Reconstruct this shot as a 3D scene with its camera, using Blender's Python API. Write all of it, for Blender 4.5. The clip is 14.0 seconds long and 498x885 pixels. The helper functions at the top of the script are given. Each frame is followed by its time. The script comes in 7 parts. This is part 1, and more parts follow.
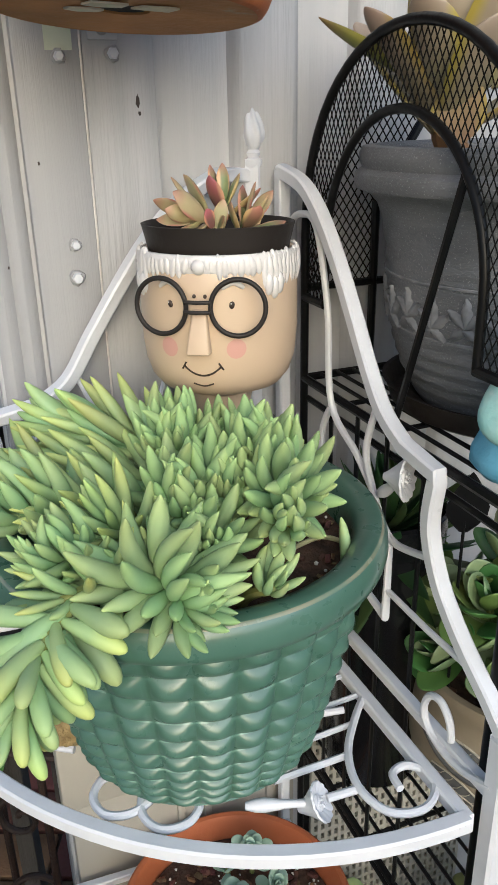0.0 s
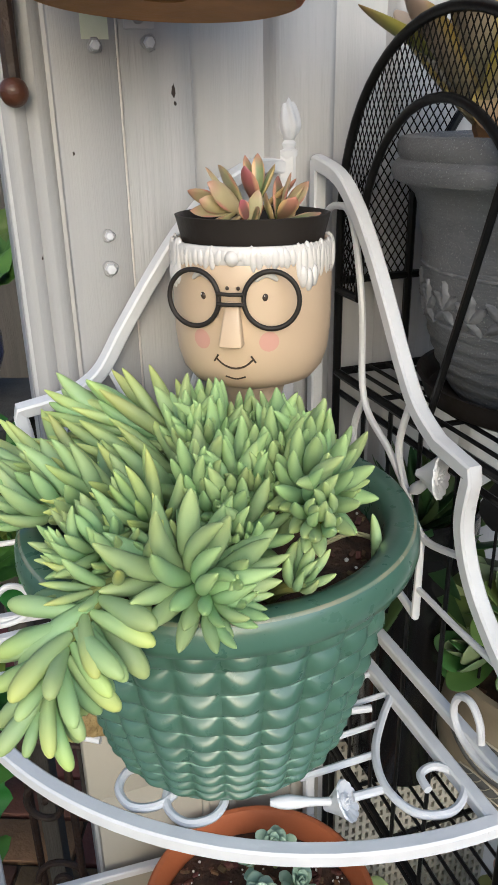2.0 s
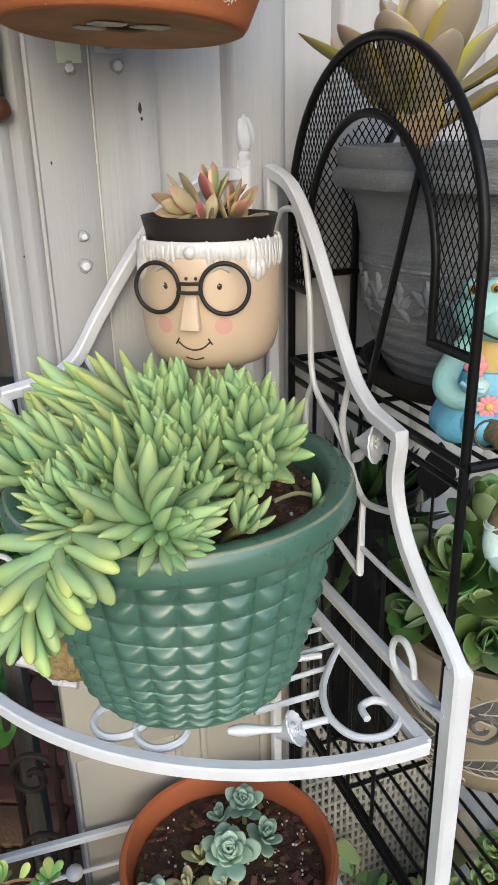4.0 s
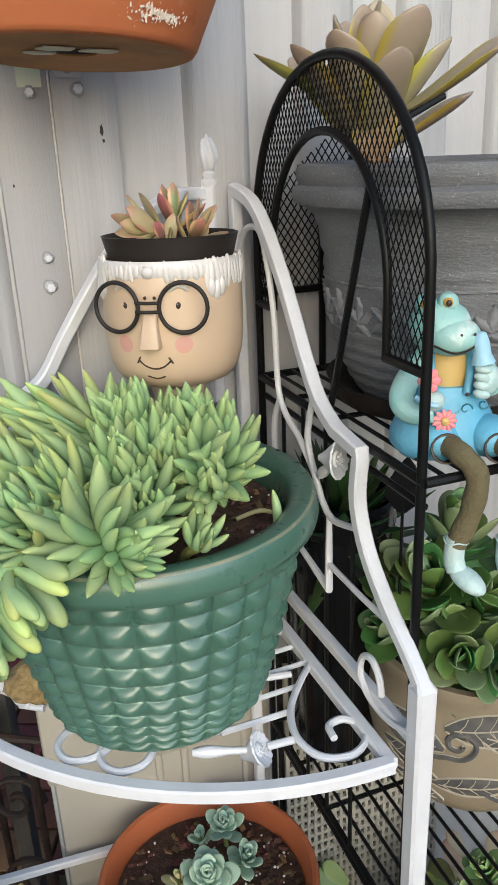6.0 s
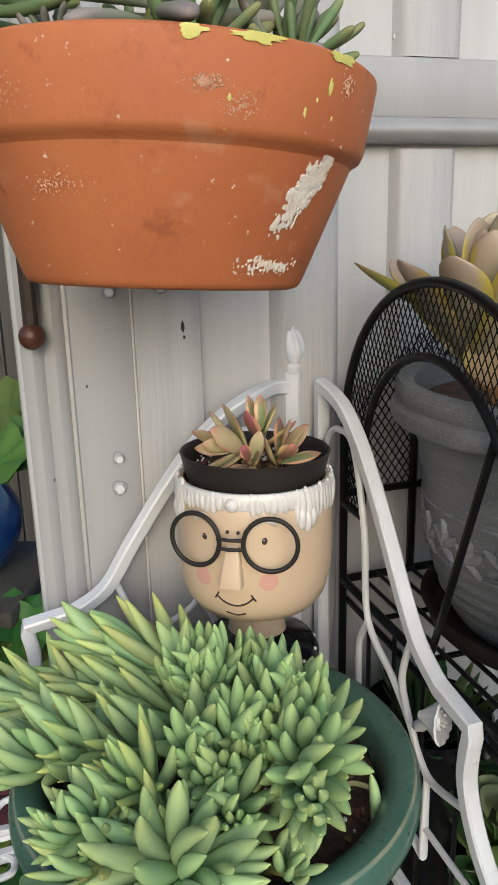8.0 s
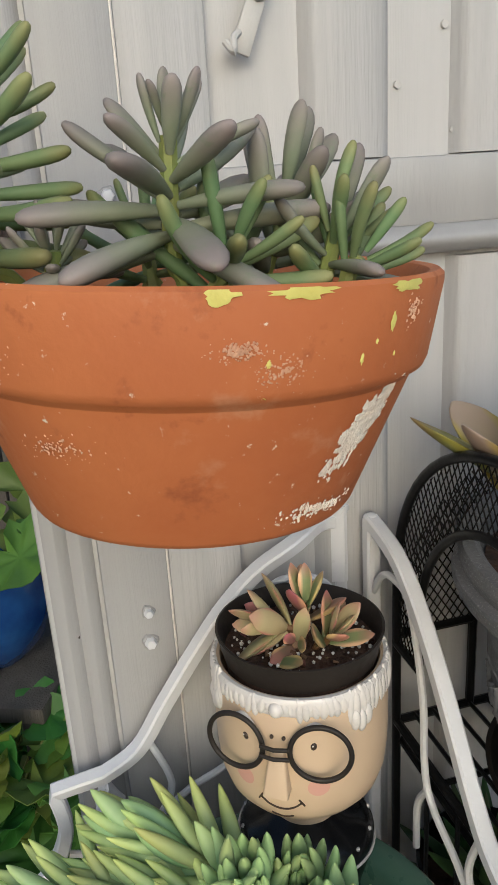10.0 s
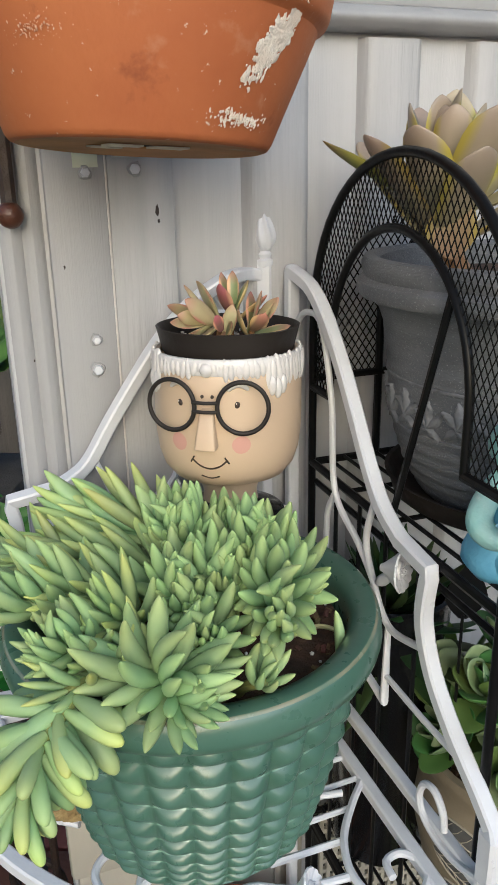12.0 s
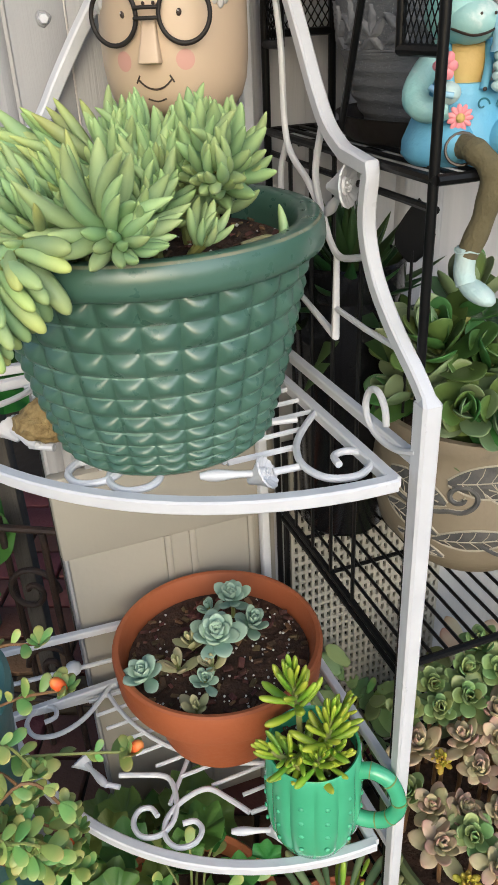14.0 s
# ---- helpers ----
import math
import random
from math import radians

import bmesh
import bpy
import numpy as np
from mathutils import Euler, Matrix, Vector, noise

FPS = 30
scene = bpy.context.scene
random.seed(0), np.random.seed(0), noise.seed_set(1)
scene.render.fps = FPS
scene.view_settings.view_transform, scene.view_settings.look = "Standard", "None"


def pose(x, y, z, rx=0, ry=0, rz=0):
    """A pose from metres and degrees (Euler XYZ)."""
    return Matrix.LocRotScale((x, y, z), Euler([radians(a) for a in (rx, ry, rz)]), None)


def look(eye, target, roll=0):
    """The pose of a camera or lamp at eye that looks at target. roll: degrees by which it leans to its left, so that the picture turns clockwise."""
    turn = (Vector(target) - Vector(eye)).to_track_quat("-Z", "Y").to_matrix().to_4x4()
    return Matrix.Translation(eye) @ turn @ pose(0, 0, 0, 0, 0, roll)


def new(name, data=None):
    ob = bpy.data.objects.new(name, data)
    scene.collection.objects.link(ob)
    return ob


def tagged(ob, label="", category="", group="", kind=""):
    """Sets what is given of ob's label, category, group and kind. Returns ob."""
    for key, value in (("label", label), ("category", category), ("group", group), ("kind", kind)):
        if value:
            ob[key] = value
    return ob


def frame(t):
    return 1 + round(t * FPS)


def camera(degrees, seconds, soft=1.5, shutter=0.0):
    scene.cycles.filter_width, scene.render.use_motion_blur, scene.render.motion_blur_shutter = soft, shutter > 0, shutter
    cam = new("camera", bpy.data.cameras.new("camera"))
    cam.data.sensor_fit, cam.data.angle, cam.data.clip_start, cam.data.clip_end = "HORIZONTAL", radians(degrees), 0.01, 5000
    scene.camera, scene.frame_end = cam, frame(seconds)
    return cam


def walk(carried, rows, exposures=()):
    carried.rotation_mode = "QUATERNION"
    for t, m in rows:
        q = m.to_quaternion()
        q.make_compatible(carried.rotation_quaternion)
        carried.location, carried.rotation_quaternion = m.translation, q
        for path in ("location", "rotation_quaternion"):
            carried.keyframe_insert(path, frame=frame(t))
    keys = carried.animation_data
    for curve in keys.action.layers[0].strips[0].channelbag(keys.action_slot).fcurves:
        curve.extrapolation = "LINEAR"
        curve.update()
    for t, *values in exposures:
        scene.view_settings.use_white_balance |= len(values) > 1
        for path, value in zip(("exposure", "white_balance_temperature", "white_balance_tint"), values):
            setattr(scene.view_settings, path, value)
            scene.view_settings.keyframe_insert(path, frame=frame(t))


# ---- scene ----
cam = camera(36.0, 14.0)
PATH = [
    (0, (0.018, 0.023, 1.305), (-0.041, 1.865, 0.53), -1.2),
    (0.5, (0.031, -0.002, 1.305), (-0.072, 1.834, 0.519), -1.4),
    (1, (0.03, 0.005, 1.302), (-0.102, 1.84, 0.519), -1.5),
    (1.5, (0.023, 0.015, 1.308), (-0.118, 1.846, 0.516), -1.4),
    (2, (0.016, 0.028, 1.303), (-0.118, 1.861, 0.514), -1.2),
    (2.5, (0.01, 0.04, 1.31), (-0.119, 1.875, 0.525), -1.2),
    (3, (0.005, 0.053, 1.294), (-0.108, 1.895, 0.523), -0.9),
    (3.5, (0.019, -0.002, 1.303), (-0.089, 1.84, 0.531), -1.1),
    (4, (0.046, -0.058, 1.299), (-0.053, 1.793, 0.546), -1.3),
    (4.2, (0.056, -0.068, 1.303), (-0.041, 1.781, 0.547), -1.3),
    (6.3, (0.082, -0.048, 1.298), (-0.033, 1.819, 0.589), -2.6),
    (6.5, (0.078, -0.043, 1.299), (-0.048, 1.823, 0.591), -2.6),
    (7, (0.059, -0.03, 1.305), (-0.1, 1.844, 0.624), -2.4),
    (7.5, (0.055, -0.005, 1.326), (-0.137, 1.883, 0.694), -2.1),
    (7.8, (0.042, 0.035, 1.376), (-0.157, 1.941, 0.804), -1.6),
    (8, (0.038, 0.057, 1.409), (-0.172, 1.969, 0.86), -1.5),
    (8.5, (0.029, 0.099, 1.473), (-0.204, 2.02, 0.968), -1.6),
    (9, (0.025, 0.148, 1.534), (-0.217, 2.044, 0.944), -2.7),
    (9.2, (0.024, 0.176, 1.546), (-0.274, 2.048, 0.909), -3.6),
    (11.3, (0.027, 0.132, 1.452), (-0.215, 2.004, 0.792), -2.2),
    (11.5, (0.042, 0.087, 1.408), (-0.164, 1.972, 0.77), -1.6),
    (12, (0.042, 0.005, 1.353), (-0.099, 1.886, 0.689), -1.1),
    (12.5, (0.063, -0.062, 1.297), (-0.073, 1.798, 0.573), -1.5),
    (13, (0.058, -0.098, 1.243), (-0.083, 1.719, 0.419), -2.3),
    (13.5, (0.071, -0.114, 1.211), (-0.069, 1.658, 0.296), -2.8),
    (14, (0.079, -0.104, 1.173), (-0.049, 1.638, 0.198), -2.9),
]
walk(cam, [(t, look(eye, target, roll)) for t, eye, target, roll in PATH], [(0, -0.36, 5580, 5), (6.5, -0.40, 5580, 5), (7.6, -0.48, 5620, 5), (9.0, -0.70, 5800, 4), (10.5, -0.68, 5800, 4), (12.3, -0.45, 5580, 5), (14, -0.42, 5720, 6)])


# ---- world and light ----
world = bpy.data.worlds.new("world")
scene.world = world
world.use_nodes = True
wn = world.node_tree.nodes
sky = wn.new("ShaderNodeTexSky")
sky.sky_type = "NISHITA"
sky.sun_disc = False
sky.sun_elevation = radians(22)
sky.sun_rotation = radians(175)
sky.dust_density = 4.0
wn["Background"].inputs["Strength"].default_value = 0.24
world.node_tree.links.new(sky.outputs["Color"], wn["Background"].inputs["Color"])
sun_data = bpy.data.lights.new("sun", "SUN")
sun_data.energy = 1.25
sun_data.angle = radians(45)
sun_data.color = (1.0, 0.97, 0.94)
sun = new("sun", sun_data)
sun.matrix_world = look((1.4, -1.7, 1.2), (0, 0, 0))


# ---- materials ----
def mat(name, base, other=None, scale=12.0, rough=0.6, bump=0.15, fine=120.0, metallic=0.0, amount=0.5,
        spec=0.5, coat=0.0, random_shift=0.0, stretch=None, tip=None, under=None, blotch=None, blotch_scale=5.0, blotch_cut=0.62):
    """Procedural surface: two colours mixed by a broad noise, a fine bump, and if asked a
    change of colour along each piece (tip), a shift from piece to piece and shaped stains (blotch)."""
    m = bpy.data.materials.new(name)
    m.use_nodes = True
    n, l = m.node_tree.nodes, m.node_tree.links
    bs = n["Principled BSDF"]
    tc = n.new("ShaderNodeTexCoord")
    src = tc.outputs["Object"]
    if stretch:
        mp = n.new("ShaderNodeMapping")
        mp.inputs["Scale"].default_value = stretch
        l.new(src, mp.inputs["Vector"])
        src = mp.outputs["Vector"]
    n1 = n.new("ShaderNodeTexNoise")
    n1.inputs["Scale"].default_value = scale
    n1.inputs["Detail"].default_value = 5
    l.new(src, n1.inputs["Vector"])
    n2 = n.new("ShaderNodeTexNoise")
    n2.inputs["Scale"].default_value = fine
    n2.inputs["Detail"].default_value = 3
    l.new(src, n2.inputs["Vector"])
    ramp = n.new("ShaderNodeValToRGB")
    ramp.color_ramp.elements[0].position, ramp.color_ramp.elements[1].position = 0.5 - amount / 2, 0.5 + amount / 2
    ramp.color_ramp.elements[0].color = (*base, 1)
    ramp.color_ramp.elements[1].color = (*(other or [c * 0.8 for c in base]), 1)
    l.new(n1.outputs["Fac"], ramp.inputs["Fac"])
    col = ramp.outputs["Color"]
    if tip:
        sp = n.new("ShaderNodeSeparateXYZ")
        l.new(tc.outputs["Generated"], sp.inputs["Vector"])
        rr = n.new("ShaderNodeMapRange")
        rr.inputs["From Min"].default_value, rr.inputs["From Max"].default_value = tip[1], tip[2]
        l.new(sp.outputs["Y"], rr.inputs["Value"])
        mx = n.new("ShaderNodeMix")
        mx.data_type = "RGBA"
        mx.inputs["B"].default_value = (*tip[0], 1)
        l.new(rr.outputs["Result"], mx.inputs["Factor"])
        l.new(col, mx.inputs["A"])
        col = mx.outputs["Result"]
        if under:
            me = n.new("ShaderNodeMath")
            me.operation = "SUBTRACT"
            me.inputs[1].default_value = 0.5
            l.new(sp.outputs["X"], me.inputs[0])
            ab = n.new("ShaderNodeMath")
            ab.operation = "ABSOLUTE"
            l.new(me.outputs[0], ab.inputs[0])
            r2 = n.new("ShaderNodeMapRange")
            r2.inputs["From Min"].default_value, r2.inputs["From Max"].default_value = under[1], under[2]
            l.new(ab.outputs[0], r2.inputs["Value"])
            my = n.new("ShaderNodeMix")
            my.data_type = "RGBA"
            my.inputs["B"].default_value = (*under[0], 1)
            l.new(r2.outputs["Result"], my.inputs["Factor"])
            l.new(col, my.inputs["A"])
            col = my.outputs["Result"]
    if random_shift:
        oi = n.new("ShaderNodeObjectInfo")
        hs = n.new("ShaderNodeHueSaturation")
        a = n.new("ShaderNodeMapRange")
        a.inputs["To Min"].default_value, a.inputs["To Max"].default_value = 0.5 - random_shift * 0.16, 0.5 + random_shift * 0.16
        l.new(oi.outputs["Random"], a.inputs["Value"])
        l.new(a.outputs["Result"], hs.inputs["Hue"])
        b = n.new("ShaderNodeMapRange")
        b.inputs["To Min"].default_value, b.inputs["To Max"].default_value = 1 - random_shift, 1 + random_shift
        mm = n.new("ShaderNodeMath")
        mm.operation = "FRACT"
        mu = n.new("ShaderNodeMath")
        mu.operation = "MULTIPLY"
        mu.inputs[1].default_value = 7.31
        l.new(oi.outputs["Random"], mu.inputs[0])
        l.new(mu.outputs[0], mm.inputs[0])
        l.new(mm.outputs[0], b.inputs["Value"])
        l.new(b.outputs["Result"], hs.inputs["Value"])
        l.new(col, hs.inputs["Color"])
        col = hs.outputs["Color"]
    for bl in blotch or ():
        bcol, bscale, cut, soft = bl
        n3 = n.new("ShaderNodeTexNoise")
        n3.inputs["Scale"].default_value = bscale
        n3.inputs["Detail"].default_value = 8
        n3.inputs["Roughness"].default_value = 0.65
        l.new(tc.outputs["Object"], n3.inputs["Vector"])
        r3 = n.new("ShaderNodeMapRange")
        r3.inputs["From Min"].default_value, r3.inputs["From Max"].default_value = cut, cut + soft
        l.new(n3.outputs["Fac"], r3.inputs["Value"])
        mz = n.new("ShaderNodeMix")
        mz.data_type = "RGBA"
        mz.inputs["B"].default_value = (*bcol, 1)
        l.new(r3.outputs["Result"], mz.inputs["Factor"])
        l.new(col, mz.inputs["A"])
        col = mz.outputs["Result"]
    l.new(col, bs.inputs["Base Color"])
    bs.inputs["Metallic"].default_value = metallic
    bs.inputs["Specular IOR Level"].default_value = spec
    bs.inputs["Coat Weight"].default_value = coat
    bs.inputs["Coat Roughness"].default_value = 0.12
    rg = n.new("ShaderNodeMapRange")
    rg.inputs["To Min"].default_value, rg.inputs["To Max"].default_value = max(rough - 0.1, 0.03), min(rough + 0.1, 1)
    l.new(n2.outputs["Fac"], rg.inputs["Value"])
    l.new(rg.outputs["Result"], bs.inputs["Roughness"])
    if bump:
        bp = n.new("ShaderNodeBump")
        bp.inputs["Strength"].default_value = bump
        bp.inputs["Distance"].default_value = 0.004
        l.new(n2.outputs["Fac"], bp.inputs["Height"])
        l.new(bp.outputs["Normal"], bs.inputs["Normal"])
    return m


M = {}
M["wall"] = mat("grey_painted_wood", (0.41, 0.407, 0.416), (0.48, 0.476, 0.48), 3, 0.5, 0.10, 60, amount=0.36, stretch=(14, 14, 0.35), blotch=[((0.28, 0.27, 0.26), 9, 0.70, 0.12)])
M["wall_rough"] = mat("rough_sawn_painted_wood", (0.36, 0.357, 0.365), (0.48, 0.474, 0.48), 4, 0.55, 0.28, 22, amount=0.5, stretch=(11, 11, 0.5), blotch=[((0.27, 0.255, 0.245), 18, 0.71, 0.05)])
# Own darker board; part of the difference from the siding is light painted in.
M["wall_corner"] = mat("dull_grey_less_lit_board", (0.31, 0.306, 0.315), (0.37, 0.366, 0.37), 3, 0.5, 0.12, 60, amount=0.5, stretch=(14, 14, 0.35), blotch=[((0.25, 0.24, 0.23), 11, 0.68, 0.1)])
M["trim"] = mat("grey_gloss_paint", (0.30, 0.297, 0.304), (0.35, 0.347, 0.35), 5, 0.38, 0.1, 40, stretch=(6, 6, 1))
M["skirt"] = mat("beige_painted_cladding", (0.36, 0.335, 0.285), (0.32, 0.295, 0.25), 4, 0.5, 0.1, 60, blotch=[((0.26, 0.235, 0.195), 9, 0.66, 0.12)])
M["white"] = mat("white_enamelled_iron", (0.69, 0.695, 0.73), (0.62, 0.625, 0.66), 30, 0.32, 0.22, 70, blotch=[((0.40, 0.38, 0.36), 46, 0.72, 0.05)])
M["black"] = mat("black_painted_steel", (0.005, 0.005, 0.0055), (0.008, 0.008, 0.008), 40, 0.34, 0.05, 200, spec=0.16, blotch=[((0.16, 0.155, 0.15), 150, 0.76, 0.03)])
M["mesh"] = mat("black_expanded_metal", (0.006, 0.006, 0.006), (0.008, 0.008, 0.008), 40, 0.6, 0.0, 200, spec=0.1)
M["glaze"] = mat("green_crackle_glaze", (0.054, 0.122, 0.089), (0.086, 0.168, 0.127), 14, 0.30, 0.08, 90, coat=0.34, blotch=[((0.22, 0.22, 0.14), 60, 0.735, 0.03), ((0.055, 0.125, 0.09), 7, 0.60, 0.2)])
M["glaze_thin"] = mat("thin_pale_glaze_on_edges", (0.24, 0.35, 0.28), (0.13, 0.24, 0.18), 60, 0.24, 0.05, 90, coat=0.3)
M["glaze_edge"] = mat("worn_tan_glaze_edge", (0.28, 0.26, 0.17), (0.13, 0.20, 0.14), 45, 0.25, 0.05, 90, coat=0.4)
M["soil"] = mat("dark_bark_soil", (0.025, 0.016, 0.011), (0.10, 0.05, 0.03), 70, 0.9, 1.0, 150, blotch=[((0.35, 0.30, 0.25), 160, 0.72, 0.04)])
M["bark"] = mat("brown_bark_chip", (0.16, 0.085, 0.045), (0.06, 0.033, 0.02), 60, 0.85, 0.5, 150, random_shift=0.35)
M["perlite"] = mat("white_perlite", (0.7, 0.68, 0.63), (0.55, 0.52, 0.46), 90, 0.9, 0.5, 200)
M["terracotta"] = mat("weathered_terracotta", (0.52, 0.175, 0.058), (0.40, 0.115, 0.038), 8, 0.66, 0.10, 160, amount=0.4, blotch=[((0.30, 0.085, 0.03), 26, 0.60, 0.10), ((0.56, 0.30, 0.18), 11, 0.60, 0.16), ((0.72, 0.62, 0.52), 130, 0.66, 0.05), ((0.20, 0.09, 0.05), 150, 0.74, 0.03)])
M["stained_base"] = mat("stained_terracotta_base", (0.55, 0.25, 0.085), (0.34, 0.16, 0.055), 14, 0.8, 0.2, 120, amount=0.35, blotch=[((0.40, 0.30, 0.18), 20, 0.62, 0.1)])
M["terracotta_smooth"] = mat("clean_terracotta", (0.40, 0.115, 0.04), (0.33, 0.09, 0.033), 7, 0.6, 0.12, 160, blotch=[((0.5, 0.25, 0.15), 20, 0.66, 0.12)])
M["grit"] = mat("salt_crust", (0.76, 0.70, 0.62), (0.64, 0.52, 0.42), 60, 0.9, 0.6, 160)
M["grit_faint"] = mat("faint_salt_bloom", (0.62, 0.40, 0.28), (0.56, 0.30, 0.18), 60, 0.9, 0.4, 160)
M["yellow_paint"] = mat("dripped_yellow_paint", (0.70, 0.66, 0.20), (0.60, 0.54, 0.14), 60, 0.5, 0.3, 160)
M["grey_pot"] = mat("charcoal_fibre_stone", (0.098, 0.100, 0.106), (0.150, 0.152, 0.158), 16, 0.6, 0.4, 200, stretch=(1, 1, 3.5), blotch=[((0.27, 0.27, 0.275), 620, 0.58, 0.07), ((0.16, 0.16, 0.168), 18, 0.58, 0.16)])
M["grey_relief"] = mat("dry_brushed_relief", (0.24, 0.24, 0.25), (0.09, 0.091, 0.096), 60, 0.7, 0.5, 130)
M["beige_pot"] = mat("tan_stoneware", (0.27, 0.222, 0.155), (0.215, 0.175, 0.122), 8, 0.6, 0.2, 120, blotch=[((0.20, 0.165, 0.12), 22, 0.64, 0.1)])
M["beige_relief"] = mat("dark_brushed_relief", (0.045, 0.046, 0.050), (0.115, 0.11, 0.10), 60, 0.6, 0.4, 120)
M["tan_rubbed"] = mat("rubbed_pale_relief_edge", (0.42, 0.385, 0.31), (0.33, 0.29, 0.22), 60, 0.65, 0.2, 120)
M["skin"] = mat("cream_matt_ceramic", (0.60, 0.455, 0.315), (0.55, 0.41, 0.28), 10, 0.42, 0.05, 80, coat=0.1, blotch=[((0.48, 0.36, 0.24), 26, 0.70, 0.06)])
M["hair"] = mat("white_glazed_relief", (0.70, 0.665, 0.64), (0.60, 0.565, 0.54), 30, 0.3, 0.1, 90, coat=0.3)
M["pink"] = mat("pink_blush_paint", (0.60, 0.33, 0.27), (0.57, 0.31, 0.25), 30, 0.5, 0.02, 90)
M["ink"] = mat("dark_brown_line_paint", (0.03, 0.018, 0.012), (0.05, 0.03, 0.02), 30, 0.4, 0.0, 90)
M["gloss_black"] = mat("gloss_black_ceramic", (0.005, 0.005, 0.006), (0.009, 0.009, 0.010), 30, 0.2, 0.0, 90, spec=0.3)
M["plastic"] = mat("dark_brown_plastic", (0.018, 0.014, 0.012), (0.026, 0.021, 0.018), 20, 0.5, 0.06, 160, spec=0.3)
M["mug"] = mat("mint_glazed_ceramic", (0.08, 0.42, 0.22), (0.11, 0.50, 0.28), 14, 0.2, 0.05, 70, coat=0.5)
M["mug_stripe"] = mat("olive_brushed_glaze", (0.14, 0.24, 0.06), (0.2, 0.28, 0.09), 30, 0.3, 0.05, 70, coat=0.3)
M["rock"] = mat("mossy_brown_stone", (0.16, 0.10, 0.035), (0.36, 0.27, 0.12), 140, 0.9, 1.0, 160)
M["frog"] = mat("turquoise_painted_resin", (0.22, 0.48, 0.46), (0.40, 0.58, 0.54), 40, 0.5, 0.25, 160, blotch=[((0.6, 0.68, 0.64), 40, 0.6, 0.12)])
M["blue"] = mat("sky_blue_painted_resin", (0.12, 0.37, 0.55), (0.18, 0.45, 0.62), 30, 0.5, 0.25, 160, blotch=[((0.02, 0.05, 0.08), 160, 0.735, 0.02)])
M["yellow"] = mat("ochre_painted_resin", (0.55, 0.36, 0.10), (0.62, 0.44, 0.16), 40, 0.55, 0.2, 160)
M["trouser"] = mat("olive_cloth", (0.105, 0.086, 0.040), (0.15, 0.125, 0.065), 40, 0.9, 0.5, 300)
M["rose"] = mat("pink_painted_resin", (0.75, 0.22, 0.26), (0.8, 0.32, 0.32), 40, 0.5, 0.1, 160)
M["pale"] = mat("pale_teal_painted_resin", (0.50, 0.60, 0.58), (0.38, 0.55, 0.54), 60, 0.5, 0.3, 160)
M["amber"] = mat("amber_eye_paint", (0.6, 0.34, 0.05), (0.5, 0.25, 0.04), 60, 0.2, 0.0, 160)
M["pale_blue"] = mat("pale_blue_painted_resin", (0.30, 0.52, 0.68), (0.38, 0.60, 0.72), 40, 0.5, 0.2, 160)
M["teal_line"] = mat("dark_teal_line_paint", (0.02, 0.13, 0.18), (0.04, 0.18, 0.22), 40, 0.5, 0.0, 160)
M["teal_pot"] = mat("dull_teal_glaze", (0.05, 0.13, 0.14), (0.07, 0.17, 0.17), 14, 0.35, 0.1, 90)
M["blue_pot"] = mat("cobalt_blue_glaze", (0.01, 0.035, 0.16), (0.02, 0.08, 0.26), 30, 0.12, 0.05, 60, coat=0.6)
M["iron"] = mat("rusty_dark_iron", (0.02, 0.014, 0.011), (0.05, 0.025, 0.015), 40, 0.6, 0.4, 160)
M["rust"] = mat("rusted_iron_ball", (0.05, 0.018, 0.009), (0.09, 0.03, 0.014), 60, 0.4, 0.3, 160)
M["brick"] = mat("damp_red_brick", (0.12, 0.05, 0.032), (0.17, 0.075, 0.048), 20, 0.8, 0.6, 120, random_shift=0.3)
M["ground"] = mat("damp_dark_earth", (0.03, 0.022, 0.016), (0.055, 0.042, 0.03), 6, 0.95, 0.8, 40)
M["slab"] = mat("pale_reflector_surface", (0.42, 0.41, 0.38), (0.36, 0.35, 0.33), 3, 0.85, 0.3, 60)
M["fence"] = mat("weathered_dark_boards", (0.06, 0.055, 0.05), (0.10, 0.09, 0.08), 5, 0.85, 0.5, 40, stretch=(8, 8, 0.6))
M["steel"] = mat("zinc_plated_steel", (0.45, 0.44, 0.42), (0.35, 0.34, 0.33), 50, 0.4, 0.2, 160, metallic=0.8)
M["painted_steel"] = mat("grey_painted_bracket", (0.45, 0.44, 0.43), (0.52, 0.51, 0.5), 30, 0.5, 0.2, 120)
M["tape"] = mat("pale_green_old_paint", (0.52, 0.56, 0.40), (0.58, 0.60, 0.48), 30, 0.6, 0.1, 120)
# Near-black that stands in for the shade inside slots and holes.
M["dark"] = mat("hole_shade_black", (0.01, 0.01, 0.01), (0.015, 0.015, 0.015), 30, 0.9, 0.0, 100)
M["paper"] = mat("torn_cream_paper", (0.74, 0.68, 0.56), (0.66, 0.60, 0.48), 40, 0.9, 0.2, 160)
M["perforated"] = mat("cream_plastic_panel", (0.36, 0.34, 0.29), (0.32, 0.30, 0.25), 10, 0.55, 0.05, 100)
M["olive"] = mat("olive_plastic_planter", (0.10, 0.13, 0.05), (0.13, 0.16, 0.07), 10, 0.5, 0.1, 100)
M["stem"] = mat("green_stem", (0.20, 0.27, 0.07), (0.28, 0.26, 0.09), 40, 0.55, 0.1, 120)
M["brown_stem"] = mat("red_brown_stem", (0.16, 0.08, 0.035), (0.22, 0.12, 0.05), 40, 0.6, 0.1, 120)
